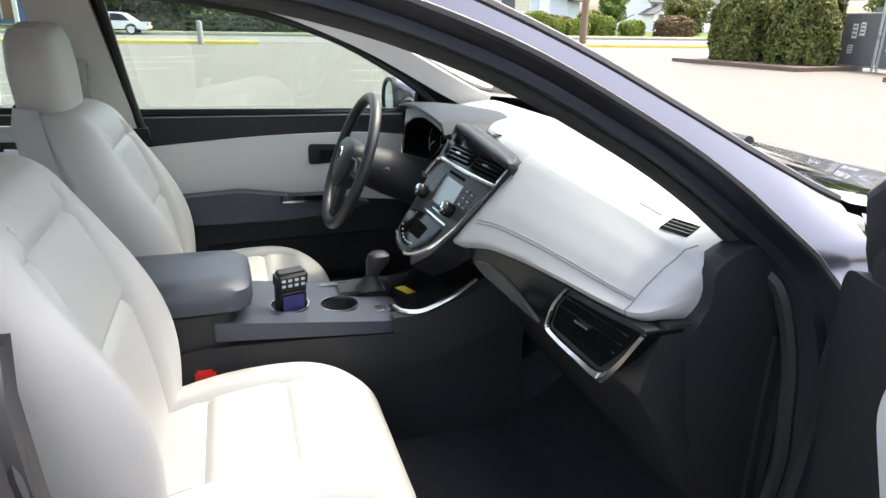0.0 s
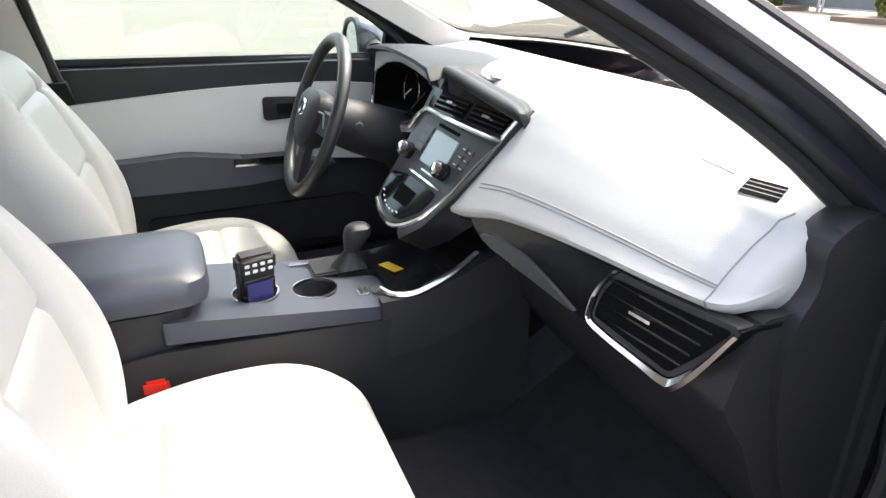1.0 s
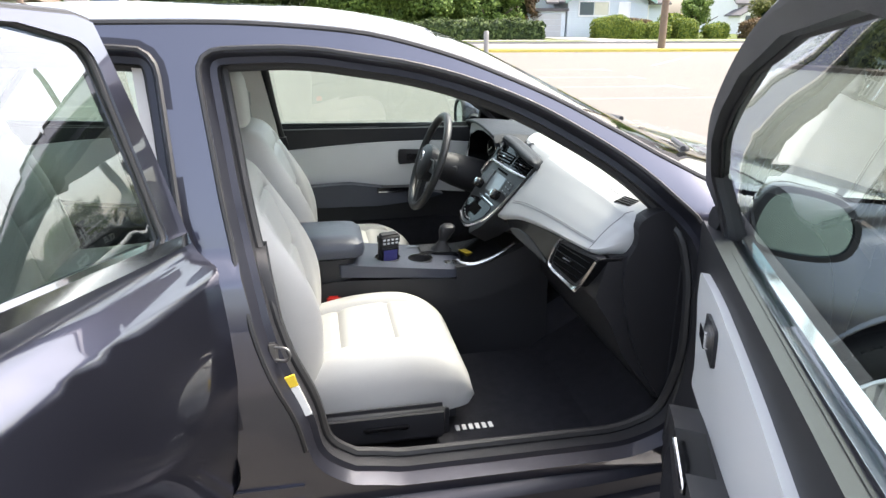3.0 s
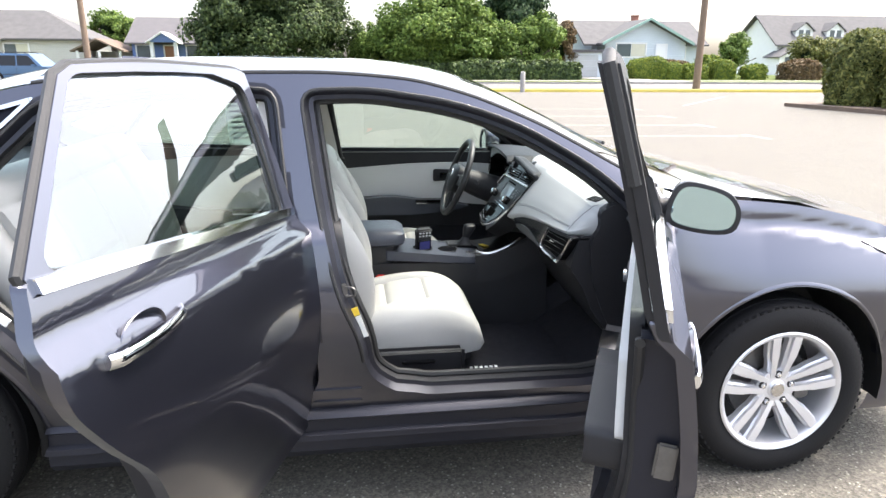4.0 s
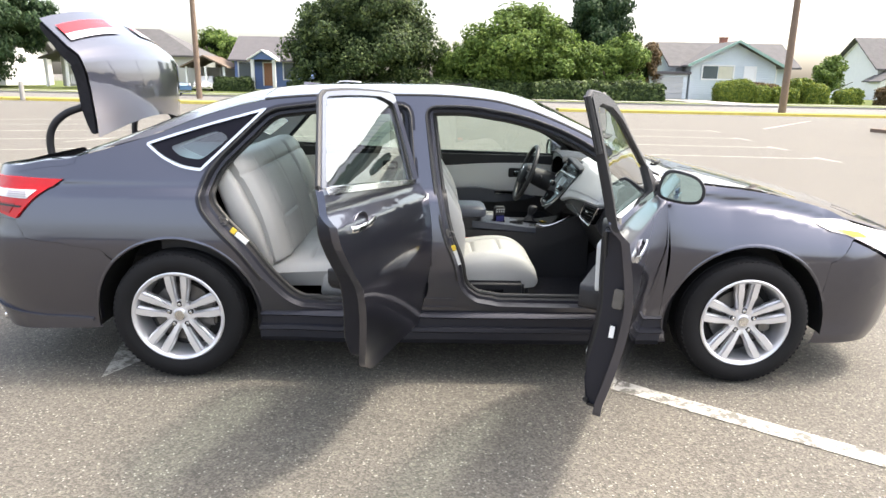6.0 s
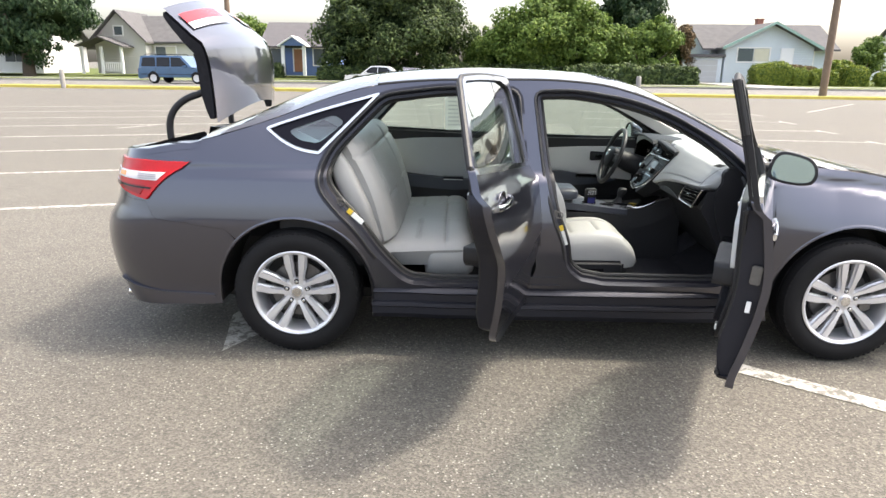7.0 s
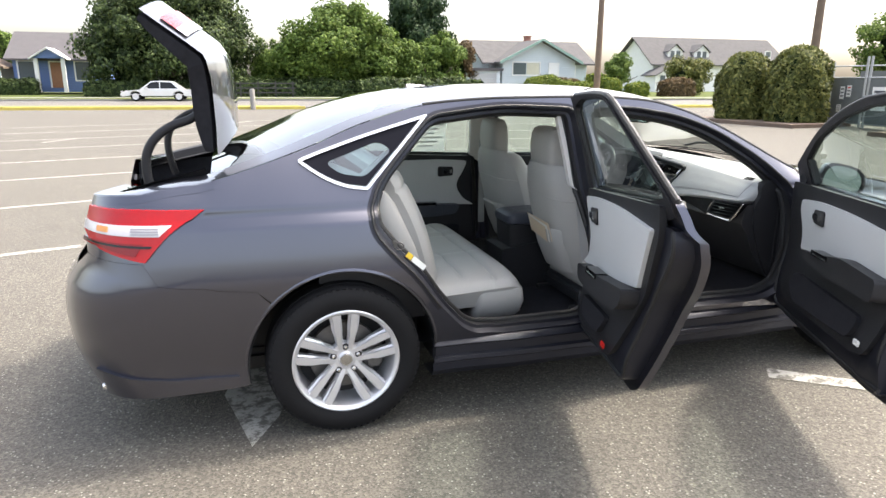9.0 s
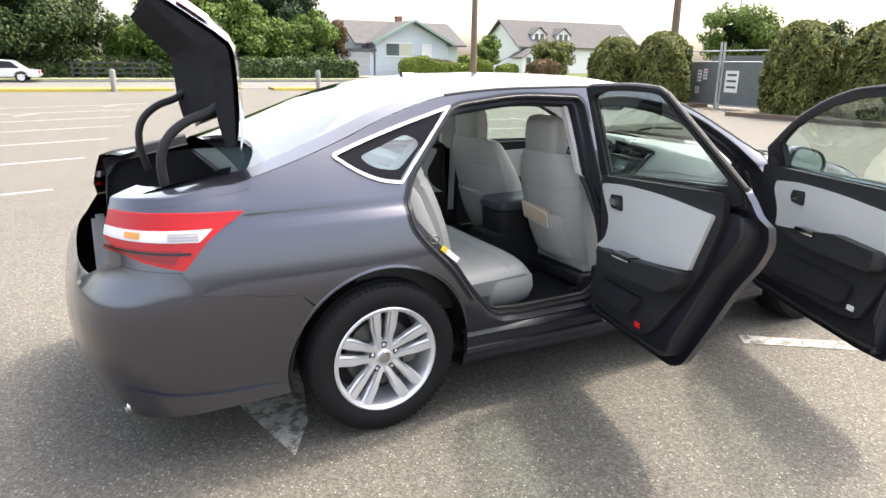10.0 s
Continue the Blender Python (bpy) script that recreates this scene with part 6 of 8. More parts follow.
for yy in (0.25, 0.49):
    sk = bmesh.new()
    tube(sk, [(0.55, 0.37 + (yy - 0.37) * 0.4, 0.875), (0.53, yy, 0.885)], 0.009, 8)
    part("column_stalk", sk, BLACK, CAR)

# ---- centre console ----
con = thing_part("centre_console", CAR)
tagged(con, "slate vinyl centre console with cup holders")
CUPS = [(0.240, -0.030), (0.352, -0.028)]
outer = rounded([(0.075, -0.125), (0.46, -0.125), (0.505, -0.095), (0.50, 0.05), (0.47, 0.118), (0.075, 0.125)], [0.01, 0.06, 0.05, 0.05, 0.05, 0.01])
holes = [[(cx + 0.043 * math.cos(a), cy + 0.043 * math.sin(a)) for a in np.linspace(0, 2 * math.pi, 29)[:-1]] for cx, cy in CUPS]


def con_top(off):
    return lambda x, y: Vector((x, y, 0.667 - 0.108 * (x - 0.1) - off * (1.0 - 0.85 * (x - 0.1))))


part("console_top", thick([outer] + holes, con_top(0.0), con_top(0.041), 0.06), SLATE, con)
for cx, cy in CUPS:
    cu = bmesh.new()
    dz = 0.0295 - 0.108 * (cx - 0.1)
    lathe(cu, [(0.043, 0.636), (0.039, 0.60), (0.036, 0.56), (0.0, 0.56)], "z", 28, (cx, cy, dz))
    cp = part("cup_holder", cu, BLACK, con)
    ri = bmesh.new()
    lathe(ri, [(0.0448, 0.638), (0.0445, 0.6415), (0.042, 0.6415), (0.0415, 0.636)], "z", 32, (cx, cy, dz))
    part("cup_rim", ri, SATIN, cp)
sidec = bmesh.new()
loft(sidec, [[(x, y, z) for y, z in ((-0.128, zt), (-0.132, 0.45), (-0.14, 0.32), (0.14, 0.32), (0.132, 0.45), (0.128, zt))] for x, zt in ((-0.40, 0.55), (0.06, 0.615), (0.3, 0.607), (0.46, 0.597), (0.62, 0.63), (0.78, 0.70))])
part("console_side", sidec, BLACK, con)
ab = block([(-0.115, 0, 0.55, 0.118, 0.23), (-0.115, 0, 0.64, 0.120, 0.235), (-0.11, 0, 0.686, 0.122, 0.243)], 36, 0.25)
part("armrest_box", ab, BLACK, con)
al = block([(-0.10, 0, 0.688, 0.122, 0.250), (-0.10, 0, 0.694, 0.130, 0.258), (-0.10, 0, 0.712, 0.133, 0.262), (-0.10, 0, 0.736, 0.128, 0.258), (-0.10, 0, 0.750, 0.112, 0.240), (-0.10, 0, 0.756, 0.08, 0.20)], 44, 0.25)
part("armrest_lid", al, SLATE, con, "slate vinyl armrest lid")
# tray in front with a bright rim
tray = thick([rounded([(0.40, 0.02), (0.40, 0.125), (0.50, 0.12), (0.68, 0.11), (0.72, 0.0), (0.69, -0.10), (0.60, -0.118), (0.49, -0.105), (0.49, 0.02)], 0.02)], lambda x, y: Vector((x, y, 0.640 + 0.35 * max(0, x - 0.50)**1.3)), lambda x, y: Vector((x, y, 0.60)), 0.05)
part("console_tray", tray, GLOSSBLACK, con)
rim = bmesh.new()
tube(rim, spline([(0.47, -0.085, 0.645), (0.488, -0.112, 0.642), (0.53, -0.126, 0.645), (0.60, -0.126, 0.672), (0.66, -0.118, 0.705)], 6), 0.0065, 8)
part("tray_trim", rim, SATIN, con, "satin chrome tray trim")
flank = bmesh.new()
loft(flank, [[(x, -0.125 - w, z), (x, -0.105, z + 0.004), (x, -0.10, z - 0.1), (x, -0.13 - w, z - 0.12)] for x, z, w in ((0.46, 0.635, 0.0), (0.54, 0.64, 0.006), (0.62, 0.67, 0.01), (0.72, 0.715, 0.015), (0.78, 0.74, 0.015))])
part("console_flank", flank, BLACK, con)
gp = bmesh.new()
box(gp, (0.36, 0.02, 0.638), (0.475, 0.105, 0.647), 0.004)
gate = part("gear_plate", gp, BLACK, con)
ch = bmesh.new()
box(ch, (0.32, 0.082, 0.642), (0.40, 0.092, 0.649), 0.003)
part("plate_trim", ch, SATIN, gate)
bt = block([(0.437, 0.045, 0.645, 0.03, 0.036), (0.442, 0.045, 0.665, 0.018, 0.02), (0.446, 0.045, 0.68, 0.012, 0.012)], 20, 0.8)
part("gear_boot", bt, BLACK, gate)
kn = block([(0.446, 0.045, 0.672, 0.012, 0.013), (0.452, 0.045, 0.69, 0.018, 0.020), (0.460, 0.045, 0.712, 0.024, 0.028), (0.463, 0.045, 0.728, 0.022, 0.026), (0.463, 0.045, 0.736, 0.012, 0.016)], 24, 0.8)
part("gear_knob", kn, BLACK, gate)
yl = bmesh.new()
box(yl, (-0.030, -0.012, 0.0), (0.030, 0.012, 0.0015), 0.0, 1, pose(0.52, 0.005, 0.6445, 0, -5, -74))
part("sticker", yl, YELLOW, con, "yellow paper sticker")
for k in range(2):
    sb = bmesh.new()
    box(sb, (0.430 + 0.028 * k, -0.075, 0.628), (0.452 + 0.028 * k, -0.045, 0.6355), 0.002)
    part("seat_heater_button", sb, SATIN, con)
# device in the cup holder: a thing of its own
dev = thing("handheld_device", "black handheld device with small dark blue screen in cup holder", "device", at=pose(0.240, -0.032, 0.612, 8, 0, 14))
d = bmesh.new()
box(d, (-0.034, -0.016, 0.0), (0.034, 0.018, 0.128), 0.009, 3)
part("casing", d, BLACK, dev)
s = bmesh.new()
box(s, (-0.031, -0.022, 0.03), (0.031, -0.012, 0.090), 0.005, 3)
bez = part("screen_bezel", s, GLOSSBLACK, dev)
sc = bmesh.new()
box(sc, (-0.024, -0.0235, 0.040), (0.024, -0.0215, 0.082), 0.0)
part("screen", sc, mat("blue_lcd", (0.03, 0.03, 0.14), 0.15, 0, 0.05, 20, coat=0.5), bez)
tp = bmesh.new()
box(tp, (-0.036, -0.019, 0.094), (0.036, 0.020, 0.134), 0.008, 3)
top_b = part("top_bumper", tp, RUBBER, dev)
for k in range(4):
    for q in range(2):
        b_ = bmesh.new()
        box(b_, (-0.026 + 0.0145 * k, -0.0205, 0.102 + 0.013 * q), (-0.017 + 0.0145 * k, -0.0185, 0.109 + 0.013 * q), 0.001)
        part("key", b_, MARK, top_b)
# papers in the seat pocket
pp = thing("document_folder", "cream paper folder tucked in a seat pocket", "folder", at=pose(-0.285, -0.36, 0.735, 0, -17, 0))
for k in range(3):
    b_ = bmesh.new()
    box(b_, (-0.004 - 0.004 * k, -0.13 + 0.02 * k, -0.06), (-0.0025 - 0.004 * k, 0.12 - 0.015 * k, 0.045 - 0.008 * k), 0.0, 1, pose(0, 0, 0, 3 + 3 * k, 0, 0))
    part("sheet", b_, mat("cream_paper", (0.62, 0.50, 0.36) if k != 1 else (0.72, 0.70, 0.64), 0.7, 0, 0.06, 20), pp)


def paper_mat(name, col):
    """Thin paper: light comes through it."""
    m = mat(name, col, 0.6, 0, 0.04, 12)
    nt = m.node_tree
    tr = nt.nodes.new("ShaderNodeBsdfTranslucent")
    tr.inputs[0].default_value = (*col, 1)
    mx = nt.nodes.new("ShaderNodeMixShader")
    mx.inputs[0].default_value = 0.6
    nt.links.new(nt.nodes["Principled BSDF"].outputs[0], mx.inputs[1])
    nt.links.new(tr.outputs[0], mx.inputs[2])
    nt.links.new(mx.outputs[0], nt.nodes["Material Output"].inputs["Surface"])
    return m


# paper sheet on the far rear window
stk = part("window_sheet", on_side([[(-0.68, 1.02), (-0.68, 1.30), (-0.47, 1.305), (-0.47, 1.02)]], -0.030, 0.032, 1, 0.1), paper_mat("white_paper", (0.84, 0.84, 0.82)), CAR, "white printed sheet on window")
for k in range(9):
    z = 1.285 - 0.028 * k
    b_ = on_side([[(-0.66, z), (-0.66, z - 0.010), (-0.49 - 0.03 * (k % 3), z - 0.010), (-0.49 - 0.03 * (k % 3), z)]], -0.0325, 0.034, 1, 0.3)
    part("print_line", b_, mat("grey_print", (0.66, 0.66, 0.67), 0.6, 0, 0.05, 12) if k == 0 else bpy.data.materials["grey_print"], stk)


# ---- the lot ----
def asphalt(name, col, stones=0.5, patch=0.25):
    m = mat(name, col, 0.88, 0.0, 0.18, 0.35, 0.0, 4.0)
    nt = m.node_tree
    p = nt.nodes["Principled BSDF"]
    tc = nt.nodes.new("ShaderNodeTexCoord")
    vo = nt.nodes.new("ShaderNodeTexVoronoi")
    vo.inputs["Scale"].default_value = 120.0
    n3 = nt.nodes.new("ShaderNodeTexNoise")
    n3.inputs["Scale"].default_value, n3.inputs["Detail"].default_value = 38.0, 6.0
    for n in (vo, n3):
        nt.links.new(tc.outputs["Object"], n.inputs["Vector"])
    bw = nt.nodes.new("ShaderNodeRGBToBW")
    nt.links.new(vo.outputs["Color"], bw.inputs[0])
    cr = nt.nodes.new("ShaderNodeValToRGB")
    cr.color_ramp.elements[0].position, cr.color_ramp.elements[0].color = 0.28, (0.35, 0.35, 0.34, 1)
    cr.color_ramp.elements[1].position, cr.color_ramp.elements[1].color = 0.86, (1.75, 1.68, 1.58, 1)
    nt.links.new(bw.outputs[0], cr.inputs[0])
    old = p.inputs["Base Color"].links[0].from_socket
    mu = nt.nodes.new("ShaderNodeMix")
    mu.data_type, mu.blend_type = "RGBA", "MULTIPLY"
    mu.inputs[0].default_value = stones
    nt.links.new(old, mu.inputs[6])
    nt.links.new(cr.outputs[0], mu.inputs[7])
    cr2 = nt.nodes.new("ShaderNodeValToRGB")
    cr2.color_ramp.elements[0].position, cr2.color_ramp.elements[0].color = 0.35, (0.62, 0.62, 0.63, 1)
    cr2.color_ramp.elements[1].position, cr2.color_ramp.elements[1].color = 0.65, (1.2, 1.19, 1.16, 1)
    nt.links.new(n3.outputs["Fac"], cr2.inputs[0])
    m2 = nt.nodes.new("ShaderNodeMix")
    m2.data_type, m2.blend_type = "RGBA", "MULTIPLY"
    m2.inputs[0].default_value = patch * 2
    nt.links.new(mu.outputs[2], m2.inputs[6])
    nt.links.new(cr2.outputs[0], m2.inputs[7])
    # pale pebbles worn free of the binder
    vp = nt.nodes.new("ShaderNodeTexVoronoi")
    vp.inputs["Scale"].default_value = 38.0
    nt.links.new(tc.outputs["Object"], vp.inputs["Vector"])
    cp = nt.nodes.new("ShaderNodeValToRGB")
    cp.color_ramp.elements[0].position, cp.color_ramp.elements[0].color = 0.13, (1, 1, 1, 1)
    cp.color_ramp.elements[1].position, cp.color_ramp.elements[1].color = 0.19, (0, 0, 0, 1)
    nt.links.new(vp.outputs["Distance"], cp.inputs[0])
    m3 = nt.nodes.new("ShaderNodeMix")
    m3.data_type = "RGBA"
    m3.inputs[7].default_value = (0.27, 0.26, 0.23, 1)
    nt.links.new(cp.outputs[0], m3.inputs[0])
    nt.links.new(m2.outputs[2], m3.inputs[6])
    nt.links.new(m3.outputs[2], p.inputs["Base Color"])
    b = nt.nodes.new("ShaderNodeBump")
    b.inputs["Strength"].default_value, b.inputs["Distance"].default_value = 0.8, 0.004
    nt.links.new(vo.outputs["Distance"], b.inputs["Height"])
    nt.links.new(b.outputs[0], p.inputs["Normal"])
    return m


ASPHALT = asphalt("worn_asphalt", (0.105, 0.098, 0.085))
ROADTOP = asphalt("pale_road_asphalt", (0.125, 0.12, 0.112), 0.3, 0.15)
GRASS = mat("lawn_grass", (0.055, 0.095, 0.025), 0.95, 0.0, 0.35, 1.2, 0.9, 40.0, tint=(0.13, 0.145, 0.045), spec=0.1)
DRYGRASS = mat("dry_grass", (0.30, 0.27, 0.09), 0.95, 0.0, 0.3, 1.5, 0.9, 40.0, tint=(0.24, 0.25, 0.075), spec=0.1)
CONCRETE = mat("concrete_kerb", (0.25, 0.24, 0.225), 0.85, 0.0, 0.18, 2.0, 0.5, 60.0)
LINE = mat("worn_line_paint", (0.38, 0.37, 0.335), 0.8, 0.0, 0.2, 9.0, 0.6, 90.0)
_nt = LINE.node_tree
_tc, _no, _rp, _mx = (_nt.nodes.new(n) for n in ("ShaderNodeTexCoord", "ShaderNodeTexNoise", "ShaderNodeValToRGB", "ShaderNodeMix"))
_no.inputs["Scale"].default_value, _no.inputs["Detail"].default_value, _no.inputs["Roughness"].default_value = 14.0, 8.0, 0.75
_rp.color_ramp.elements[0].position, _rp.color_ramp.elements[1].position = 0.44, 0.53
_mx.data_type = "RGBA"
_mx.inputs[6].default_value = (0.12, 0.113, 0.10, 1)
_nt.links.new(_tc.outputs["Object"], _no.inputs["Vector"])
_nt.links.new(_no.outputs["Fac"], _rp.inputs[0])
_nt.links.new(_rp.outputs[0], _mx.inputs[0])
_p = _nt.nodes["Principled BSDF"]
_nt.links.new(_p.inputs["Base Color"].links[0].from_socket, _mx.inputs[7])
_nt.links.new(_mx.outputs[2], _p.inputs["Base Color"])


def slab(name, pts, z0, z1, material, label="", category="", kind="structure", bevel=0.0):
    bm = bmesh.new()
    lo = [bm.verts.new((x, y, z0)) for x, y in pts]
    hi = [bm.verts.new((x, y, z1)) for x, y in pts]
    bm.faces.new(hi)
    n = len(pts)
    for i in range(n):
        bm.faces.new((lo[i], lo[(i + 1) % n], hi[(i + 1) % n], hi[i]))
    ob = mesh_object(name, bm, material, None, 30)
    return tagged(ob, label, category, "", kind)


g = bmesh.new()
bmesh.ops.create_grid(g, x_segments=60, y_segments=60, size=900)
tagged(mesh_object("ground", g, ASPHALT), "worn grey asphalt parking lot ground", "ground", kind="structure")


def kerb_y(x):
    return 31.6 - 0.085 * x


def along(x0, x1, d0, d1, n=12):
    """An outline that runs along the far kerb, d0 to d1 metres beyond it."""
    xs = np.linspace(x0, x1, n)
    return [(x, kerb_y(x) + d0) for x in xs] + [(x, kerb_y(x) + d1) for x in xs[::-1]]


slab("road", along(-160, 160, 2.2, 13.2), -0.1, 0.012, ROADTOP, "pale asphalt street beyond the lot", "road")
slab("kerb_island", along(-27, 1.5, 0.0, 1.9), -0.1, 0.13, DRYGRASS, "low kerb island with dry yellow grass", "island")
slab("kerb_island", along(6.5, 60, 0.0, 1.7), -0.1, 0.12, DRYGRASS, "low kerb island with dry yellow grass", "island")
slab("kerb", along(-27.15, 1.65, -0.16, 0.0), -0.1, 0.14, mat("yellow_kerb_paint", (0.55, 0.44, 0.10), 0.8, 0, 0.25, 3, 0.5, 60), "yellow painted concrete kerb", "kerb")
slab("kerb", along(6.35, 60.15, -0.16, 0.0), -0.1, 0.13, bpy.data.materials["yellow_kerb_paint"], "yellow painted concrete kerb", "kerb")
slab("kerb", along(-160, 160, 13.2, 13.4, 24), -0.1, 0.14, CONCRETE, "grey concrete street kerb", "kerb")
slab("lawn", along(-160, 160, 13.4, 17.0, 24), -0.1, 0.12, GRASS, "green grass verge beside the street", "lawn")
slab("pavement", along(-160, 160, 17.0, 18.4, 24), -0.1, 0.125, CONCRETE, "concrete pavement behind the verge", "pavement")
slab("lawn", along(-160, 160, 18.4, 90.0, 24), -0.1, 0.10, GRASS, "green front lawns of the houses", "lawn")
slab("driveway", [(20.2, 43.0), (24.2, 43.0), (23.8, 58.0), (19.8, 58.0)], -0.05, 0.15, CONCRETE, "pale concrete driveway to the garage", "driveway")


def stripe(p, q, w, z=0.004, cut=0.0, name="parking_line"):
    p, q = Vector(p), Vector(q)
    d = (q - p).normalized()
    n = Vector((-d.y, d.x)) * w / 2
    L = (q - p).length
    bm = bmesh.new()
    k = max(2, int(L / 0.25))
    rows = []
    for i in range(k + 1):
        c = p + d * L * i / k
        j0, j1 = (1 + 0.16 * (random.random() - 0.5), 1 + 0.16 * (random.random() - 0.5)) if L < 6 else (1, 1)
        rows.append([bm.verts.new((*(c - n * j0), z)), bm.verts.new((*(c + n * j1), z))])
    for a, b in zip(rows, rows[1:]):
        bm.faces.new((a[0], a[1], b[1], b[0]))
    return tagged(mesh_object(name, bm, LINE, None, 0), "worn white parking line on asphalt", "line", "parking lines", "structure")


stripe((0.78, -0.94), (4.6, -3.72), 0.115)
tri = bmesh.new()
tri.faces.new([tri.verts.new((x, y, 0.004)) for x, y in ((-1.815, -0.915), (-1.69, -0.68), (-1.55, -0.1), (-1.86, -0.1), (-1.93, -0.40))])
tagged(mesh_object("parking_mark", tri, LINE, None, 0), "worn white paint mark beside a wheel", "line", "parking lines", "structure")
for k, c in enumerate((4.0, 6.62, 9.25, 11.8, 14.4, 17.0, 19.6, 22.2)):
    x0, x1 = -16.0, -3.2 + 0.4 * k
    stripe((x0, c + 0.30 * x0), (x1, c + 0.30 * x1), 0.10)
    if k > 2:
        xt = -10.0 + 2.2 * (k - 3)
        stripe((xt, c + 0.30 * xt), (xt - 0.55, c + 0.30 * xt - 1.1), 0.10)
for k, (x, y) in enumerate(((8.07, 9.9), (8.25, 12.3), (8.6, 15.0), (9.0, 18.0))):
    stripe((x, y), (x - 5.5, y + 0.55), 0.09)
    stripe((x, y + 0.3), (x + 0.05, y - 0.6), 0.10)
stripe((11.5, 19.5), (16.5, 25.5), 0.10)
for (x, y) in ((-0.9, 31.7), (8.45, 30.6), (-22.6, 33.6)):
    b = bmesh.new()
    lathe(b, [(0.0, 1.02), (0.10, 1.0), (0.125, 0.95), (0.125, 0.0)], "z", 14)
    tagged(mesh_object("bollard", b, CONCRETE, None), "grey weathered post beside the kerb", "post", "posts on the kerb").matrix_basis = pose(x, y - 0.3, 0)

# ---- poles ----
POLEWOOD = mat("weathered_pole_wood", (0.16, 0.115, 0.085), 0.9, 0, 0.3, 5, 0.7, 50)
for x, y, lean, r in ((18.15, 31.2, 0.0, 0.19), (-15.5, 40.6, -0.4, 0.19), (18.4, 16.4, 0.6, 0.16)):
    b = bmesh.new()
    tube(b, [(0, 0, 0), (0, 0, 4.5), (0, 0, 9.5)], [r, r * 0.88, r * 0.72], 14)
    tagged(mesh_object("utility_pole", b, POLEWOOD, None), "tall weathered wooden utility pole", "pole", "utility poles").matrix_basis = pose(x, y, 0, 0, lean, 0)
lp = thing("street_lamp", "thin grey steel street lamp", "lamp post", at=pose(39.0, 30.0, 0))
b = bmesh.new()
tube(b, [(0, 0, 0), (0, 0, 7.2)], [0.09, 0.06], 10)
part("pole", b, CONCRETE, lp)
b = bmesh.new()
tube(b, spline([(0, 0, 7.1), (0.5, 0, 7.3), (1.4, 0, 7.35)], 4), 0.04, 8)
part("arm", b, CONCRETE, lp)
b = bmesh.new()
box(b, (1.2, -0.12, 7.26), (1.8, 0.12, 7.40), 0.04)
part("head", b, CONCRETE, lp)


# ---- trees and hedges ----
def leafy(name, cols, rough=0.6):
    m = bpy.data.materials.new(name)
    m.use_nodes = True
    nt = m.node_tree
    p = nt.nodes["Principled BSDF"]
    ge = nt.nodes.new("ShaderNodeNewGeometry")
    cr = nt.nodes.new("ShaderNodeValToRGB")
    e = cr.color_ramp.elements
    e[0].position, e[0].color = 0.0, (*cols[0], 1)
    e[1].position, e[1].color = 1.0, (*cols[2], 1)
    mid = cr.color_ramp.elements.new(0.55)
    mid.color = (*cols[1], 1)
    nt.links.new(ge.outputs["Random Per Island"], cr.inputs[0])
    nt.links.new(cr.outputs[0], p.inputs["Base Color"])
    p.inputs["Roughness"].default_value = rough
    p.inputs["Specular IOR Level"].default_value = 0.25
    tr = nt.nodes.new("ShaderNodeBsdfTranslucent")
    nt.links.new(cr.outputs[0], tr.inputs[0])
    mx = nt.nodes.new("ShaderNodeMixShader")
    mx.inputs[0].default_value = 0.25
    nt.links.new(p.outputs[0], mx.inputs[1])
    nt.links.new(tr.outputs[0], mx.inputs[2])
    nt.links.new(mx.outputs[0], nt.nodes["Material Output"].inputs["Surface"])
    return m


DARKLEAF = leafy("dark_tree_leaves", ((0.018, 0.032, 0.012), (0.045, 0.075, 0.022), (0.13, 0.17, 0.06)))
BRIGHTLEAF = leafy("bright_tree_leaves", ((0.045, 0.08, 0.016), (0.10, 0.165, 0.030), (0.20, 0.27, 0.06)))
CONIFER = leafy("conifer_needles", ((0.012, 0.03, 0.014), (0.03, 0.065, 0.025), (0.08, 0.12, 0.05)))
CYPRESS = leafy("cypress_sprays", ((0.042, 0.055, 0.014), (0.11, 0.125, 0.03), (0.24, 0.235, 0.07)))
HEDGE = leafy("hedge_leaves", ((0.05, 0.09, 0.015), (0.13, 0.18, 0.025), (0.28, 0.31, 0.05)))
BROWNLEAF = leafy("reddish_shrub_leaves", ((0.05, 0.04, 0.02), (0.12, 0.075, 0.035), (0.20, 0.14, 0.07)))
# near-black green that paints the shade deep inside crowns
SHADELEAF = mat("inner_shade", (0.012, 0.02, 0.008), 0.95, 0, 0.4, 3, 0, 20, spec=0.05)
BARK = mat("tree_bark", (0.085, 0.065, 0.05), 0.95, 0, 0.35, 6, 0.9, 30)


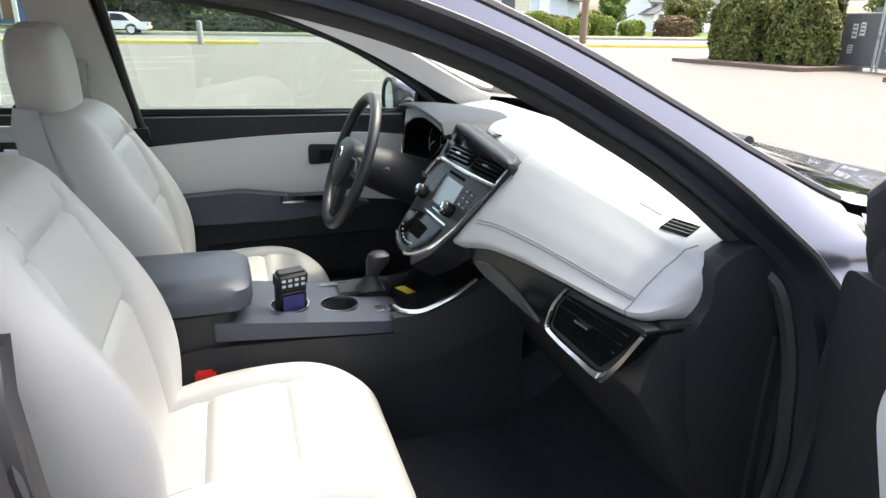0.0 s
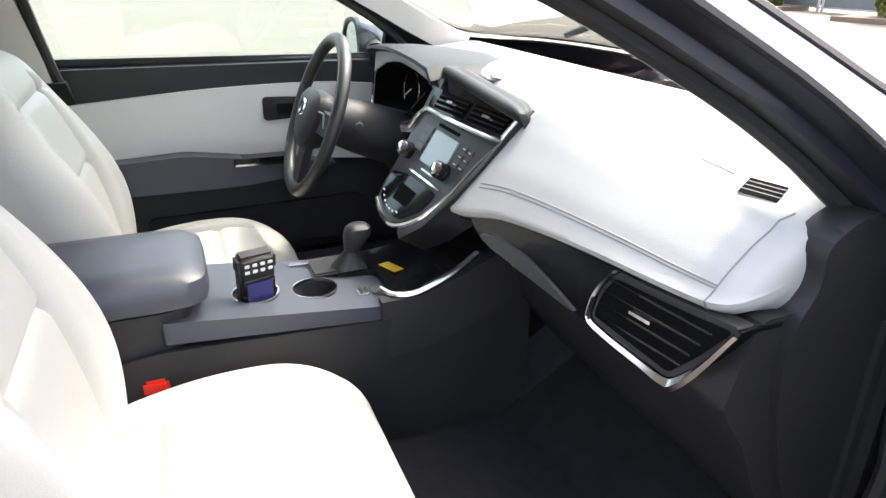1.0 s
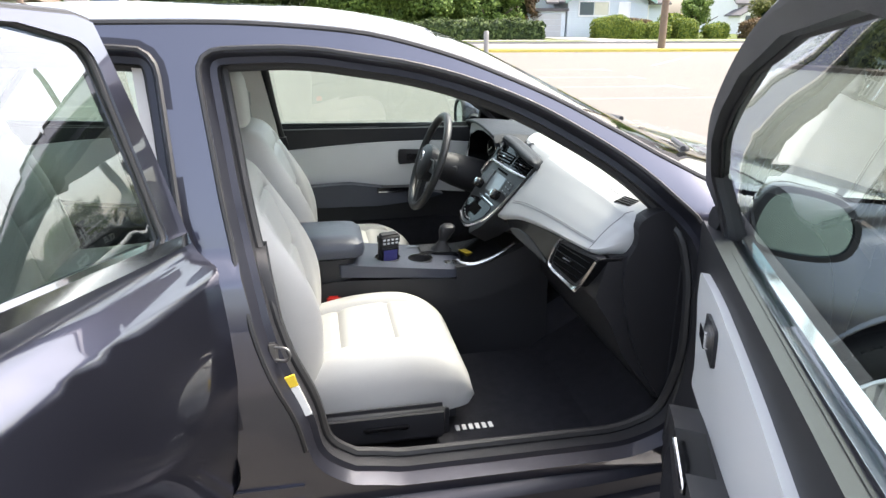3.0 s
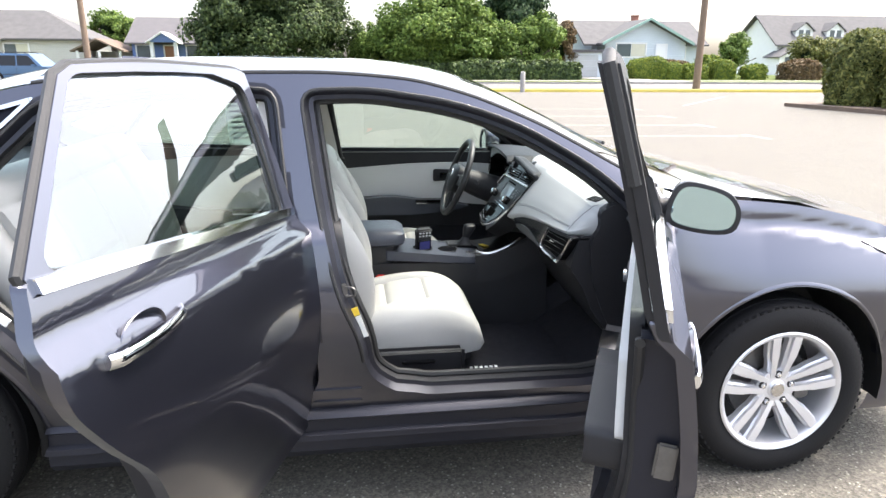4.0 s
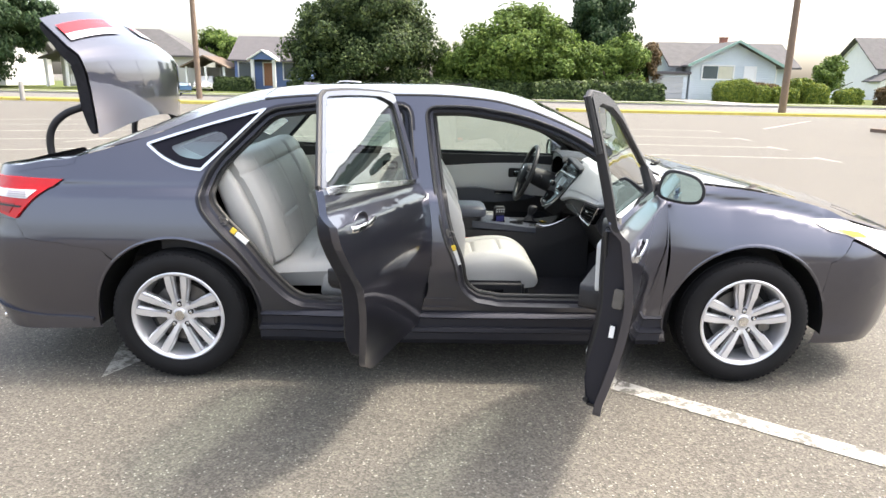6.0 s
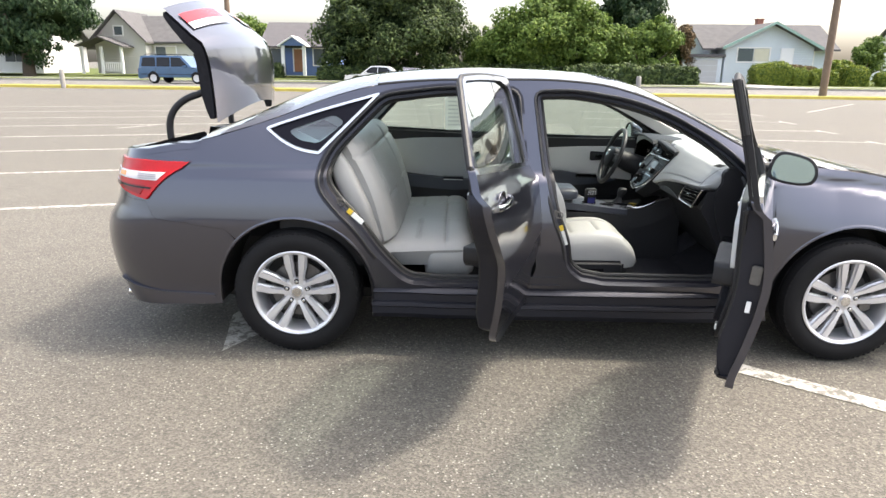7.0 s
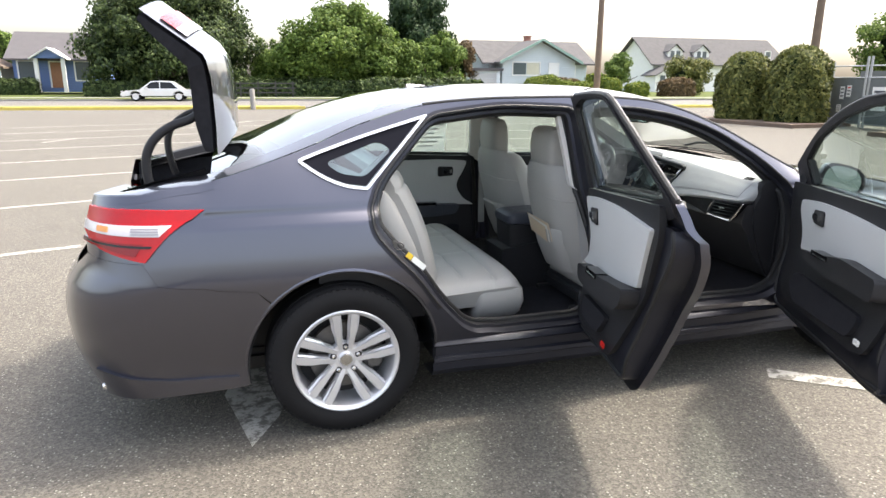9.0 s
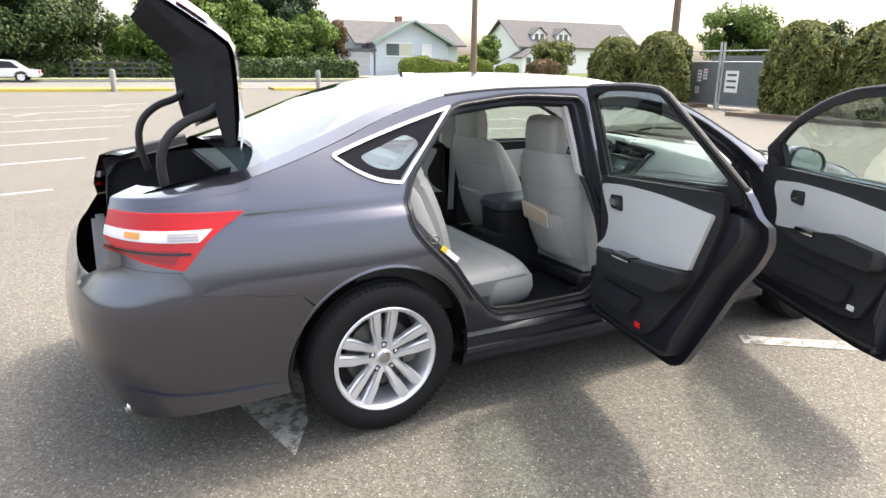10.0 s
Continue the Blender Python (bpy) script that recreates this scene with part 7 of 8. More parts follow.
def leaves(points, normals, size, rng, droop=0.0, stretch=1.0):
    """Bent leaf clumps at points, as one mesh."""
    n = len(points)
    P, N = np.asarray(points), np.asarray(normals)
    R = rng.normal(size=(n, 3))
    N = N + 0.65 * R
    N /= np.linalg.norm(N, axis=1)[:, None]
    A = np.cross(N, rng.normal(size=(n, 3)))
    A /= np.linalg.norm(A, axis=1)[:, None]
    B = np.cross(N, A)
    A[:, 2] -= droop
    s = size * (0.6 + 0.8 * rng.random(n))[:, None]
    v = np.empty((n * 5, 3))
    v[0::5] = P - A * s * stretch
    v[1::5] = P - B * s * 0.62 + N * s * 0.15
    v[2::5] = P + A * s * stretch - N * s * 0.2
    v[3::5] = P + B * s * 0.62 + N * s * 0.15
    v[4::5] = P + N * s * 0.28
    i = np.arange(n) * 5
    f = np.concatenate([np.stack([i, i + 1, i + 4], 1), np.stack([i + 1, i + 2, i + 4], 1), np.stack([i + 2, i + 3, i + 4], 1), np.stack([i + 3, i, i + 4], 1)])
    return v, f


def crown_mesh(name, blobs, count, size, material, parent, seed, droop=0.0, stretch=1.0, shell=0.35):
    rng = np.random.default_rng(seed)
    vol = np.array([b[3] * b[4] * b[5] for b in blobs])**0.67
    pts, nrm = [], []
    for b, share in zip(blobs, vol / vol.sum()):
        k = int(count * 3.2 * share)
        d = rng.normal(size=(k, 3))
        d /= np.linalg.norm(d, axis=1)[:, None]
        # boughs: smaller tufts of uneven size round the heart of each lobe
        m = 44
        q = rng.normal(size=(m, 3))
        q[:, 2] += 0.25
        q /= np.linalg.norm(q, axis=1)[:, None]
        reach, tuft = 0.55 + 0.40 * rng.random(m), 0.17 + 0.20 * rng.random(m)
        w = tuft**2 / (tuft**2).sum()
        j = rng.choice(m, size=k, p=w)
        r = (1 - 0.6 * rng.random(k)**1.5) * tuft[j]
        pts.append(np.array(b[:3]) + (q[j] * reach[j][:, None] + d * r[:, None]) * np.array(b[3:6]))
        nrm.append(0.6 * d + 0.6 * q[j] + np.array([0, 0, 0.35]))
    v, f = leaves(np.concatenate(pts), np.concatenate(nrm), size * 0.56, rng, droop, stretch)
    keep = v
    me = bpy.data.meshes.new(name)
    me.from_pydata(keep.tolist(), [], f.tolist())
    me.materials.append(material)
    ob = new(name, me)
    ob.parent = parent
    # added core in near-black green, painting the shade at the crown's heart
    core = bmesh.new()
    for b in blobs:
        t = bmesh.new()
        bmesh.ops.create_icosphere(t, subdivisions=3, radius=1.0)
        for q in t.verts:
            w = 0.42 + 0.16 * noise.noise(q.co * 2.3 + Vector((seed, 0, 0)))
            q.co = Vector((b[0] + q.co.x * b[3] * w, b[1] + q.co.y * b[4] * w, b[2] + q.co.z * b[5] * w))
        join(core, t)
    part("crown_shade_core", core, SHADELEAF, parent)
    return ob


def tree(label, x, y, blobs, count, size, material, seed, trunk=0.35, height=3.0, droop=0.0):
    t = thing("tree", label, "tree", at=pose(x, y, 0.0))
    b = bmesh.new()
    tube(b, [(0, 0, 0), (0.05, 0, height * 0.5), (0.0, 0.05, height), (0.1, 0, height * 1.6)], [trunk * 1.3, trunk, trunk * 0.8, trunk * 0.3], 10)
    part("trunk", b, BARK, t)
    for k in range(5):
        a = k * 1.26 + seed
        l = bmesh.new()
        tube(l, spline([(0, 0, height * 0.7), (math.cos(a) * 0.9, math.sin(a) * 0.9, height * 1.0), (math.cos(a) * 2.2, math.sin(a) * 2.2, height * 1.5)], 4), [trunk * 0.4] * 5 + [trunk * 0.25] * 4, 7)
        part("limb", l, BARK, t)
    crown_mesh("crown", blobs, count, size, material, t, seed, droop)
    return t


tree("broad dark green tree with glossy leaves", -6.4, 56.0, [(0, 0, 4.3, 5.6, 4.6, 3.9), (-3.6, 0, 3.2, 3.4, 3.2, 2.8), (3.6, -0.3, 3.4, 3.6, 3.0, 3.0), (0.5, 0, 7.4, 4.2, 3.8, 2.8), (-2.8, 0.5, 6.2, 3.2, 3.0, 2.4), (3.2, 0, 6.4, 3.0, 2.8, 2.2)], 16000, 0.27, DARKLEAF, 3)
tree("light green leafy tree behind a hedge", 7.2, 55.0, [(0, 0, 4.2, 4.6, 3.6, 3.0), (-2.6, 0, 3.2, 3.0, 2.8, 2.4), (3.0, 0, 3.4, 3.2, 2.8, 2.6), (0.6, 0, 5.8, 3.0, 2.6, 1.9)], 14000, 0.25, BRIGHTLEAF, 5)
tree("light green shrubby tree at the lawn's edge", 1.6, 57.0, [(0, 0, 2.4, 2.0, 2.0, 2.4), (1.2, 0, 2.0, 1.8, 1.6, 1.9)], 5000, 0.22, BRIGHTLEAF, 6, 0.15, 1.5)
tree("dark conifer with drooping branches", 15.2, 61.0, [(0, 0, 2.6, 4.0, 3.4, 2.6), (0, 0, 5.2, 3.6, 3.0, 2.8), (0.3, 0, 8.2, 2.8, 2.4, 2.6), (0.2, 0, 11, 1.6, 1.6, 2.2)], 12000, 0.27, CONIFER, 7, 0.4, 3.5, 0.5)
tree("mid green leafy tree beside the driveway", 15.0, 55.0, [(0, 0, 2.6, 2.6, 2.2, 2.2), (1.2, 0, 3.8, 2.0, 1.8, 1.6), (-1.6, 0, 2.4, 1.9, 1.8, 1.9)], 6500, 0.23, BRIGHTLEAF, 8, 0.2, 1.6)
tree("reddish brown shrub tree by the garage", 19.2, 58.5, [(0, 0, 2.6, 1.3, 1.2, 1.9), (0.5, 0, 3.9, 0.9, 0.9, 1.2)], 2600, 0.19, BROWNLEAF, 9, 0.12, 1.4)
tree("tall dark conifer on the corner lawn", -39.5, 57.0, [(0, 0, 3.6, 4.2, 3.4, 2.4), (2.5, 0, 5.8, 4.0, 3.2, 2.8), (-1.5, 0, 7.5, 4.4, 3.6, 3.2), (0.5, 0, 11, 3.4, 3.0, 3.0)], 12000, 0.28, CONIFER, 11, 0.45, 3.5, 0.6)
tree("pale green street tree far behind the houses", -24.0, 72.0, [(0, 0, 4.6, 2.4, 2.2, 1.9), (1.5, 0, 4.2, 1.8, 1.6, 1.4)], 2600, 0.26, BRIGHTLEAF, 12)
tree("small green tree beside the grey house", 37.0, 60.0, [(0, 0, 2.4, 1.5, 1.4, 1.6), (0.5, 0, 3.4, 1.0, 1.0, 0.9)], 2200, 0.2, BRIGHTLEAF, 13, 0.14, 1.3)
tree("olive green shrub tree near the far houses", 42.5, 56.0, [(0, 0, 1.8, 2.4, 2.0, 1.9), (1.2, 0, 2.6, 1.6, 1.6, 1.2)], 3200, 0.21, CYPRESS, 14, 0.14, 1.0)
tree("light green tree behind the fence", 36.0, 27.5, [(0, 0, 3.4, 2.6, 2.4, 2.0), (2.2, -1.0, 2.7, 2.0, 2.0, 1.6)], 5000, 0.17, BRIGHTLEAF, 15, 0.18, 2.0)
tree("dark green tree behind the fence", 43.0, 26.0, [(0, 0, 2.7, 2.2, 2.2, 1.7), (-1.5, 0, 2.2, 1.6, 1.6, 1.3)], 3400, 0.17, DARKLEAF, 16, 0.18, 1.6)
tree("dark conifer behind the cypress row", 42.0, 17.5, [(0, 0, 3.2, 2.8, 2.6, 2.0), (0, 0, 5.4, 2.0, 2.0, 1.9)], 4000, 0.17, CONIFER, 17, 0.2, 2.0, 0.4)


def cypress(x, y, r, h, seed):
    """A dense clipped column of sprays, rounded at its top."""
    t = thing("cypress", "dense green clipped cypress column on the kerb island", "tree", "cypress row", pose(x, y, 0.12))
    rng = np.random.default_rng(seed)
    n = 9000
    z = rng.random(n) * h
    a = rng.random(n) * 2 * math.pi
    rel = z / h
    prof = r * np.sqrt(np.clip(1 - np.clip((rel - 0.62) / 0.40, 0, 1)**2.4, 0, 1)) * (0.90 + 0.10 * np.sin(rel * 3.0 + 0.4))
    lump = 1 + 0.07 * np.sin(a * 5 + z * 3 + seed) + 0.06 * np.sin(a * 9 - z * 5)
    rr = prof * lump * (1 - 0.16 * rng.random(n)**2)
    P = np.stack([rr * np.cos(a), rr * np.sin(a), z], 1)
    N = np.stack([np.cos(a), np.sin(a), 0.5 + 0.9 * np.clip(rel - 0.6, 0, 1)], 1)
    k = 900
    a2, q = rng.random(k) * 2 * math.pi, np.sqrt(rng.random(k))
    P2 = np.stack([q * r * 0.62 * np.cos(a2), q * r * 0.62 * np.sin(a2), h * (1.0 - 0.10 * q**2) + 0.05 * rng.random(k)], 1)
    P, N = np.concatenate([P, P2]), np.concatenate([N, np.tile([0, 0, 1.0], (k, 1))])
    v, f = leaves(P, N, 0.062, rng, -0.35, 1.5)
    me = bpy.data.meshes.new("sprays")
    me.from_pydata(v.tolist(), [], f.tolist())
    me.materials.append(CYPRESS)
    s = new("sprays", me)
    s.parent = t
    # added dark core; its colour paints the shade behind the sprays
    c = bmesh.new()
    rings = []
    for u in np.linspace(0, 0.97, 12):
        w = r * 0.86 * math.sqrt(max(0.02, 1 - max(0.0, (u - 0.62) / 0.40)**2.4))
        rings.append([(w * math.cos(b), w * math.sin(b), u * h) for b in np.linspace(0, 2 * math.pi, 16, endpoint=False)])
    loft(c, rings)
    part("filler_core", c, SHADELEAF, t)
    st = bmesh.new()
    tube(st, [(0, 0, -0.02), (0, 0, 0.4)], 0.08, 8)
    part("stem", st, BARK, t)


for k, (x, y, r, h) in enumerate(((16.6, 17.6, 0.98, 2.35), (17.1, 15.6, 1.0, 2.50), (16.7, 9.75, 0.95, 2.62), (17.3, 7.75, 0.98, 2.55), (17.6, 5.7, 0.98, 2.5), (17.9, 3.6, 0.98, 2.5))):
    cypress(x, y, r, h, 30 + k)
slab("planting_island", [(14.9, 18.9), (15.5, 14.0), (18.3, 14.3), (18.2, 19.4)], -0.1, 0.12, mat("brown_mulch", (0.14, 0.10, 0.075), 0.95, 0, 0.3, 5, 0.8, 50), "kerbed planting island with brown mulch", "island")
slab("planting_island", [(15.2, 11.0), (16.2, 2.0), (18.8, 2.0), (18.2, 11.0)], -0.1, 0.12, bpy.data.materials["brown_mulch"], "kerbed planting island with brown mulch", "island")


def hedge(x0, x1, y, depth, h, label, material=HEDGE, seed=1, size=0.13):
    t = thing("hedge", label, "hedge", "garden hedges", pose((x0 + x1) / 2, y, 0.08))
    rng = np.random.default_rng(seed)
    w = x1 - x0
    n = int(1500 * (0.13 / size)**2 * (w * h + w * depth + 2 * depth * h) / 6) + 900
    P, N = [], []
    for k in range(n):
        f = rng.random()
        if f < 0.5:
            P.append(((rng.random() - 0.5) * w, -depth / 2, rng.random() * h)), N.append((0, -1, 0.4))
        elif f < 0.8:
            P.append(((rng.random() - 0.5) * w, (rng.random() - 0.5) * depth, h)), N.append((0, 0, 1))
        else:
            s = 1 if rng.random() < 0.5 else -1
            P.append((s * w / 2, (rng.random() - 0.5) * depth, rng.random() * h)), N.append((s, 0, 0.4))
    P = np.array(P)
    far = np.maximum(np.abs(P[:, 0]) / (w / 2), np.abs(P[:, 1]) / (depth / 2))
    P[:, 2] -= np.where(P[:, 2] > 0.6 * h, 0.16 * min(h, w) * far**5, 0) + 0.06 * h * np.sin(P[:, 0] * 2.1 + seed) * (P[:, 2] / h)
    P += rng.normal(size=(n, 3)) * 0.07
    v, f = leaves(P, np.array(N, float), size, rng)
    me = bpy.data.meshes.new("leaves")
    me.from_pydata(v.tolist(), [], f.tolist())
    me.materials.append(material)
    s = new("leaves", me)
    s.parent = t
    c = bmesh.new()
    box(c, (-w / 2 + 0.06, -depth / 2 + 0.06, -0.05), (w / 2 - 0.06, depth / 2 - 0.06, h * 0.86), 0.2, 3)
    part("filler_core", c, material, t)


hedge(23.55, 26.25, 52.5, 1.6, 1.68, "square clipped bright green hedge", HEDGE, 41, 0.09)
hedge(26.55, 27.6, 52.3, 1.2, 1.2, "small clipped green hedge", HEDGE, 42, 0.09)
hedge(28.0, 29.9, 52.2, 1.2, 1.15, "small clipped green hedge", HEDGE, 43, 0.09)
hedge(30.6, 32.2, 52.0, 1.5, 1.52, "square clipped bright green hedge", HEDGE, 44, 0.09)
hedge(27.6, 29.9, 55.5, 1.2, 1.5, "reddish brown shrub row under the windows", BROWNLEAF, 45)
hedge(31.0, 32.4, 55.0, 1.4, 2.0, "rounded green shrub by the porch", HEDGE, 46)
hedge(33.35, 35.0, 51.8, 1.4, 1.15, "small clipped green hedge", HEDGE, 47, 0.09)
hedge(36.3, 39.2, 50.8, 1.6, 1.5, "reddish brown garden shrub", BROWNLEAF, 48)
hedge(8.0, 18.4, 51.5, 1.6, 1.45, "long clipped dark green hedge", DARKLEAF, 49, 0.17)
hedge(-2.0, 8.0, 53.5, 1.6, 1.3, "rough dark green hedge under the trees", DARKLEAF, 50, 0.18)
hedge(-12.5, -2.0, 54.5, 1.4, 1.1, "low dark shrubs under the tree", DARKLEAF, 51, 0.18)
hedge(-20.5, -17.2, 60.3, 1.2, 1.2, "low green shrubs by the blue house", DARKLEAF, 52)

# ---- houses ----
SHINGLE = mat("grey_roof_shingles", (0.105, 0.102, 0.104), 0.95, 0, 0.25, 2.0, 0.7, 25, spec=0.15)
DARKSHINGLE = mat("dark_roof_shingles", (0.085, 0.08, 0.085), 0.9, 0, 0.2, 2.0, 0.7, 25)
WINDOWGLASS = mat("house_window_glass", (0.10, 0.12, 0.13), 0.06, 0, 0.1, 2.0, coat=0.5)
CURTAIN = mat("pale_curtain", (0.55, 0.53, 0.42), 0.8, 0, 0.1, 3)
WHITEPAINT = mat("white_house_paint", (0.74, 0.74, 0.73), 0.6, 0, 0.06, 2)


def siding(name, col):
    m = mat(name, col, 0.7, 0, 0.07, 1.2, 0.0, 12)
    nt = m.node_tree
    tc = nt.nodes.new("ShaderNodeTexCoord")
    wv = nt.nodes.new("ShaderNodeTexWave")
    wv.bands_direction, wv.wave_profile = "Z", "SAW"
    wv.inputs["Scale"].default_value = 1.55
    nt.links.new(tc.outputs["Object"], wv.inputs["Vector"])
    b = nt.nodes.new("ShaderNodeBump")
    b.inputs["Strength"].default_value, b.inputs["Distance"].default_value = 0.9, 0.03
    nt.links.new(wv.outputs["Fac"], b.inputs["Height"])
    nt.links.new(b.outputs[0], nt.nodes["Principled BSDF"].inputs["Normal"])
    return m


def gable_roof(bm, x0, x1, y0, y1, ze, zr, axis, over=0.45, t=0.16):
    """A pitched roof over a box, its ridge along x or y."""
    if axis == "x":
        ym = (y0 + y1) / 2
        k = (zr - ze) / (ym - y0)
        sec = [(y0 - over, ze - k * over), (ym, zr), (y1 + over, ze - k * over), (y1 + over, ze - k * over + t), (ym, zr + t), (y0 - over, ze - k * over + t)]
        loft(bm, [[(x, y, z) for y, z in sec] for x in (x0 - over, x1 + over)])
    else:
        xm = (x0 + x1) / 2
        k = (zr - ze) / (xm - x0)
        sec = [(x0 - over, ze - k * over), (xm, zr), (x1 + over, ze - k * over), (x1 + over, ze - k * over + t), (xm, zr + t), (x0 - over, ze - k * over + t)]
        loft(bm, [[(x, y, z) for x, z in sec] for y in (y0 - over, y1 + over)])
    return bm


def walls(bm, x0, x1, y0, y1, z0, ze, zr=None, axis="x"):
    box(bm, (x0, y0, z0), (x1, y1, ze))
    if zr:
        if axis == "x":
            for x in (x0, x1 - 0.2):
                loft(bm, [[(xx, y0, ze), (xx, y1, ze), (xx, (y0 + y1) / 2, zr)] for xx in (x, x + 0.2)])
        else:
            for y in (y0, y1 - 0.2):
                loft(bm, [[(x0, yy, ze), (x1, yy, ze), ((x0 + x1) / 2, yy, zr)] for yy in (y, y + 0.2)])
    return bm


def window(house, x0, x1, z0, z1, y, panes=2, frame_mat=None, curtain=None, sub=""):
    w = bmesh.new()
    fm = frame_mat or WHITEPAINT
    for a, b in (((x0 - 0.1, z0 - 0.1), (x1 + 0.1, z0)), ((x0 - 0.1, z1), (x1 + 0.1, z1 + 0.1)), ((x0 - 0.1, z0), (x0, z1)), ((x1, z0), (x1 + 0.1, z1))):
        box(w, (a[0], y - 0.08, a[1]), (b[0], y + 0.02, b[1]))
    win = part("window", w, fm, house)
    for k in range(panes):
        a, b = x0 + (x1 - x0) * k / panes, x0 + (x1 - x0) * (k + 1) / panes
        p = bmesh.new()
        box(p, (a + 0.03, y - 0.03, z0 + 0.03), (b - 0.03, y - 0.01, z1 - 0.03))
        part("pane", p, curtain if (curtain and k) else WINDOWGLASS, win)
    return win


def door_of(house, x0, x1, z0, z1, y, material):
    d = bmesh.new()
    box(d, (x0, y - 0.06, z0), (x1, y + 0.02, z1), 0.02)
    do = part("door", d, material, house)
    f = bmesh.new()
    box(f, (x0 - 0.12, y - 0.09, z0), (x0, y + 0.01, z1 + 0.12))
    box(f, (x1, y - 0.09, z0), (x1 + 0.12, y + 0.01, z1 + 0.12))
    box(f, (x0, y - 0.09, z1), (x1, y + 0.01, z1 + 0.12))
    part("door_frame", f, WHITEPAINT, do)


def chimney(house, x, y, z0, z1, s=0.3):
    c = bmesh.new()
    box(c, (x - s, y - s, z0), (x + s, y + s, z1), 0.02)
    box(c, (x - s - 0.06, y - s - 0.06, z1), (x + s + 0.06, y + s + 0.06, z1 + 0.12), 0.02)
    part("chimney", c, mat("chimney_brick", (0.26, 0.12, 0.09), 0.9, 0, 0.25, 6, 0.6, 40), house)


# the pale blue-grey bungalow
BLUEGREY = siding("pale_blue_siding", (0.55, 0.61, 0.66))
GREENTRIM = mat("green_trim_paint", (0.22, 0.34, 0.30), 0.6, 0, 0.1, 3)
hs = thing("house", "pale blue-grey bungalow with green trim and grey roof", "house", at=pose(0, 58.0, 0.1))
b = bmesh.new()
walls(b, 22.6, 33.4, 2.0, 9.0, 0.0, 3.2, 5.2, "x")
walls(b, 23.2, 31.0, 0.0, 3.0, 0.0, 3.2, 5.05, "y")
part("wall", b, BLUEGREY, hs)
b = bmesh.new()
gable_roof(b, 22.0, 33.6, 1.6, 9.4, 3.1, 5.2, "x", 0.4)
part("roof", b, SHINGLE, hs)
b = bmesh.new()
gable_roof(b, 23.2, 31.0, -0.2, 5.0, 3.15, 5.1, "y", 0.45)
part("roof", b, SHINGLE, hs)
b = bmesh.new()
for s in (-1, 1):
    loft(b, [[(27.1 + s * (3.9 + 0.5), y, 3.15 - 0.26), (27.1, y, 5.08), (27.1, y, 5.30), (27.1 + s * (3.9 + 0.5), y, 3.15)] for y in (-0.75, -0.62)])
part("bargeboard", b, GREENTRIM, hs)
b = bmesh.new()
box(b, (21.6, 1.4, 2.95), (33.9, 1.5, 3.15))
part("eaves_trim", b, GREENTRIM, hs)
window(hs, 24.3, 27.1, 1.9, 3.05, 0.0, 2, WHITEPAINT, CURTAIN)
window(hs, 30.0, 32.0, 1.75, 2.95, 1.98, 2)
door_of(hs, 28.2, 29.1, 0.85, 2.95, -0.01, WHITEPAINT)
chimney(hs, 28.6, 6.5, 4.6, 5.85)
b = bmesh.new()
box(b, (27.6, -1.3, 0.0), (30.2, 0.0, 0.8), 0.03)
part("porch_step", b, CONCRETE, hs)
ga = thing("garage", "small flat-roofed garage with grey panel door", "garage", at=pose(0, 58.0, 0.1))
b = bmesh.new()
box(b, (19.5, 0.0, 0.0), (23.0, 6.0, 2.25))
part("wall", b, BLUEGREY, ga)
b = bmesh.new()
box(b, (19.3, -0.3, 2.25), (23.2, 6.2, 2.5), 0.02)
part("roof", b, DARKSHINGLE, ga)
b = bmesh.new()
for k in range(4):
    box(b, (20.0, -0.05, 0.05 + 0.5 * k), (22.6, 0.0, 0.53 + 0.5 * k), 0.02)
part("garage_door", b, mat("grey_garage_paint", (0.40, 0.41, 0.42), 0.6, 0, 0.08, 3), ga)
# the house with dormers
hs = thing("house", "white house with two dormers and a grey roof", "house", at=pose(0, 75.0, 0.1))
b = bmesh.new()
walls(b, 51.5, 73.0, 0.0, 9.0, 0.0, 3.9, 7.0, "x")
part("wall", b, WHITEPAINT, hs)
b = bmesh.new()
gable_roof(b, 51.5, 73.0, 0.0, 9.0, 3.8, 7.1, "x", 0.6)
part("roof", b, SHINGLE, hs)
for x in (55.4, 59.6):
    b = bmesh.new()
    walls(b, x - 1.15, x + 1.15, 0.8, 4.0, 3.9, 5.3, 6.1, "y")
    dm = part("dormer", b, WHITEPAINT, hs)
    b = bmesh.new()
    gable_roof(b, x - 1.15, x + 1.15, 0.7, 4.0, 5.25, 6.15, "y", 0.15, 0.1)
    part("dormer_roof", b, SHINGLE, dm)
    for q in (-0.45, 0.45):
        b = bmesh.new()
        box(b, (x + q - 0.28, 0.74, 4.5), (x + q + 0.28, 0.80, 5.3))
        part("pane", b, WINDOWGLASS, dm)
b = bmesh.new()
walls(b, 50.4, 54.2, -2.5, 0.0, 0.0, 2.2, 3.1, "y")
part("porch", b, WHITEPAINT, hs)
b = bmesh.new()
gable_roof(b, 50.4, 54.2, -2.6, 0.2, 2.15, 3.15, "y", 0.3, 0.12)
part("porch_roof", b, SHINGLE, hs)
window(hs, 51.0, 51.8, 1.0, 2.1, -2.5, 1)
window(hs, 52.8, 53.5, 0.6, 2.1, -2.5, 1)
window(hs, 69.5, 70.3, 4.6, 5.4, -0.01, 1)
window(hs, 58.0, 60.0, 1.4, 2.9, 0.0, 2)
window(hs, 64.0, 66.0, 1.4, 2.9, 0.0, 2)
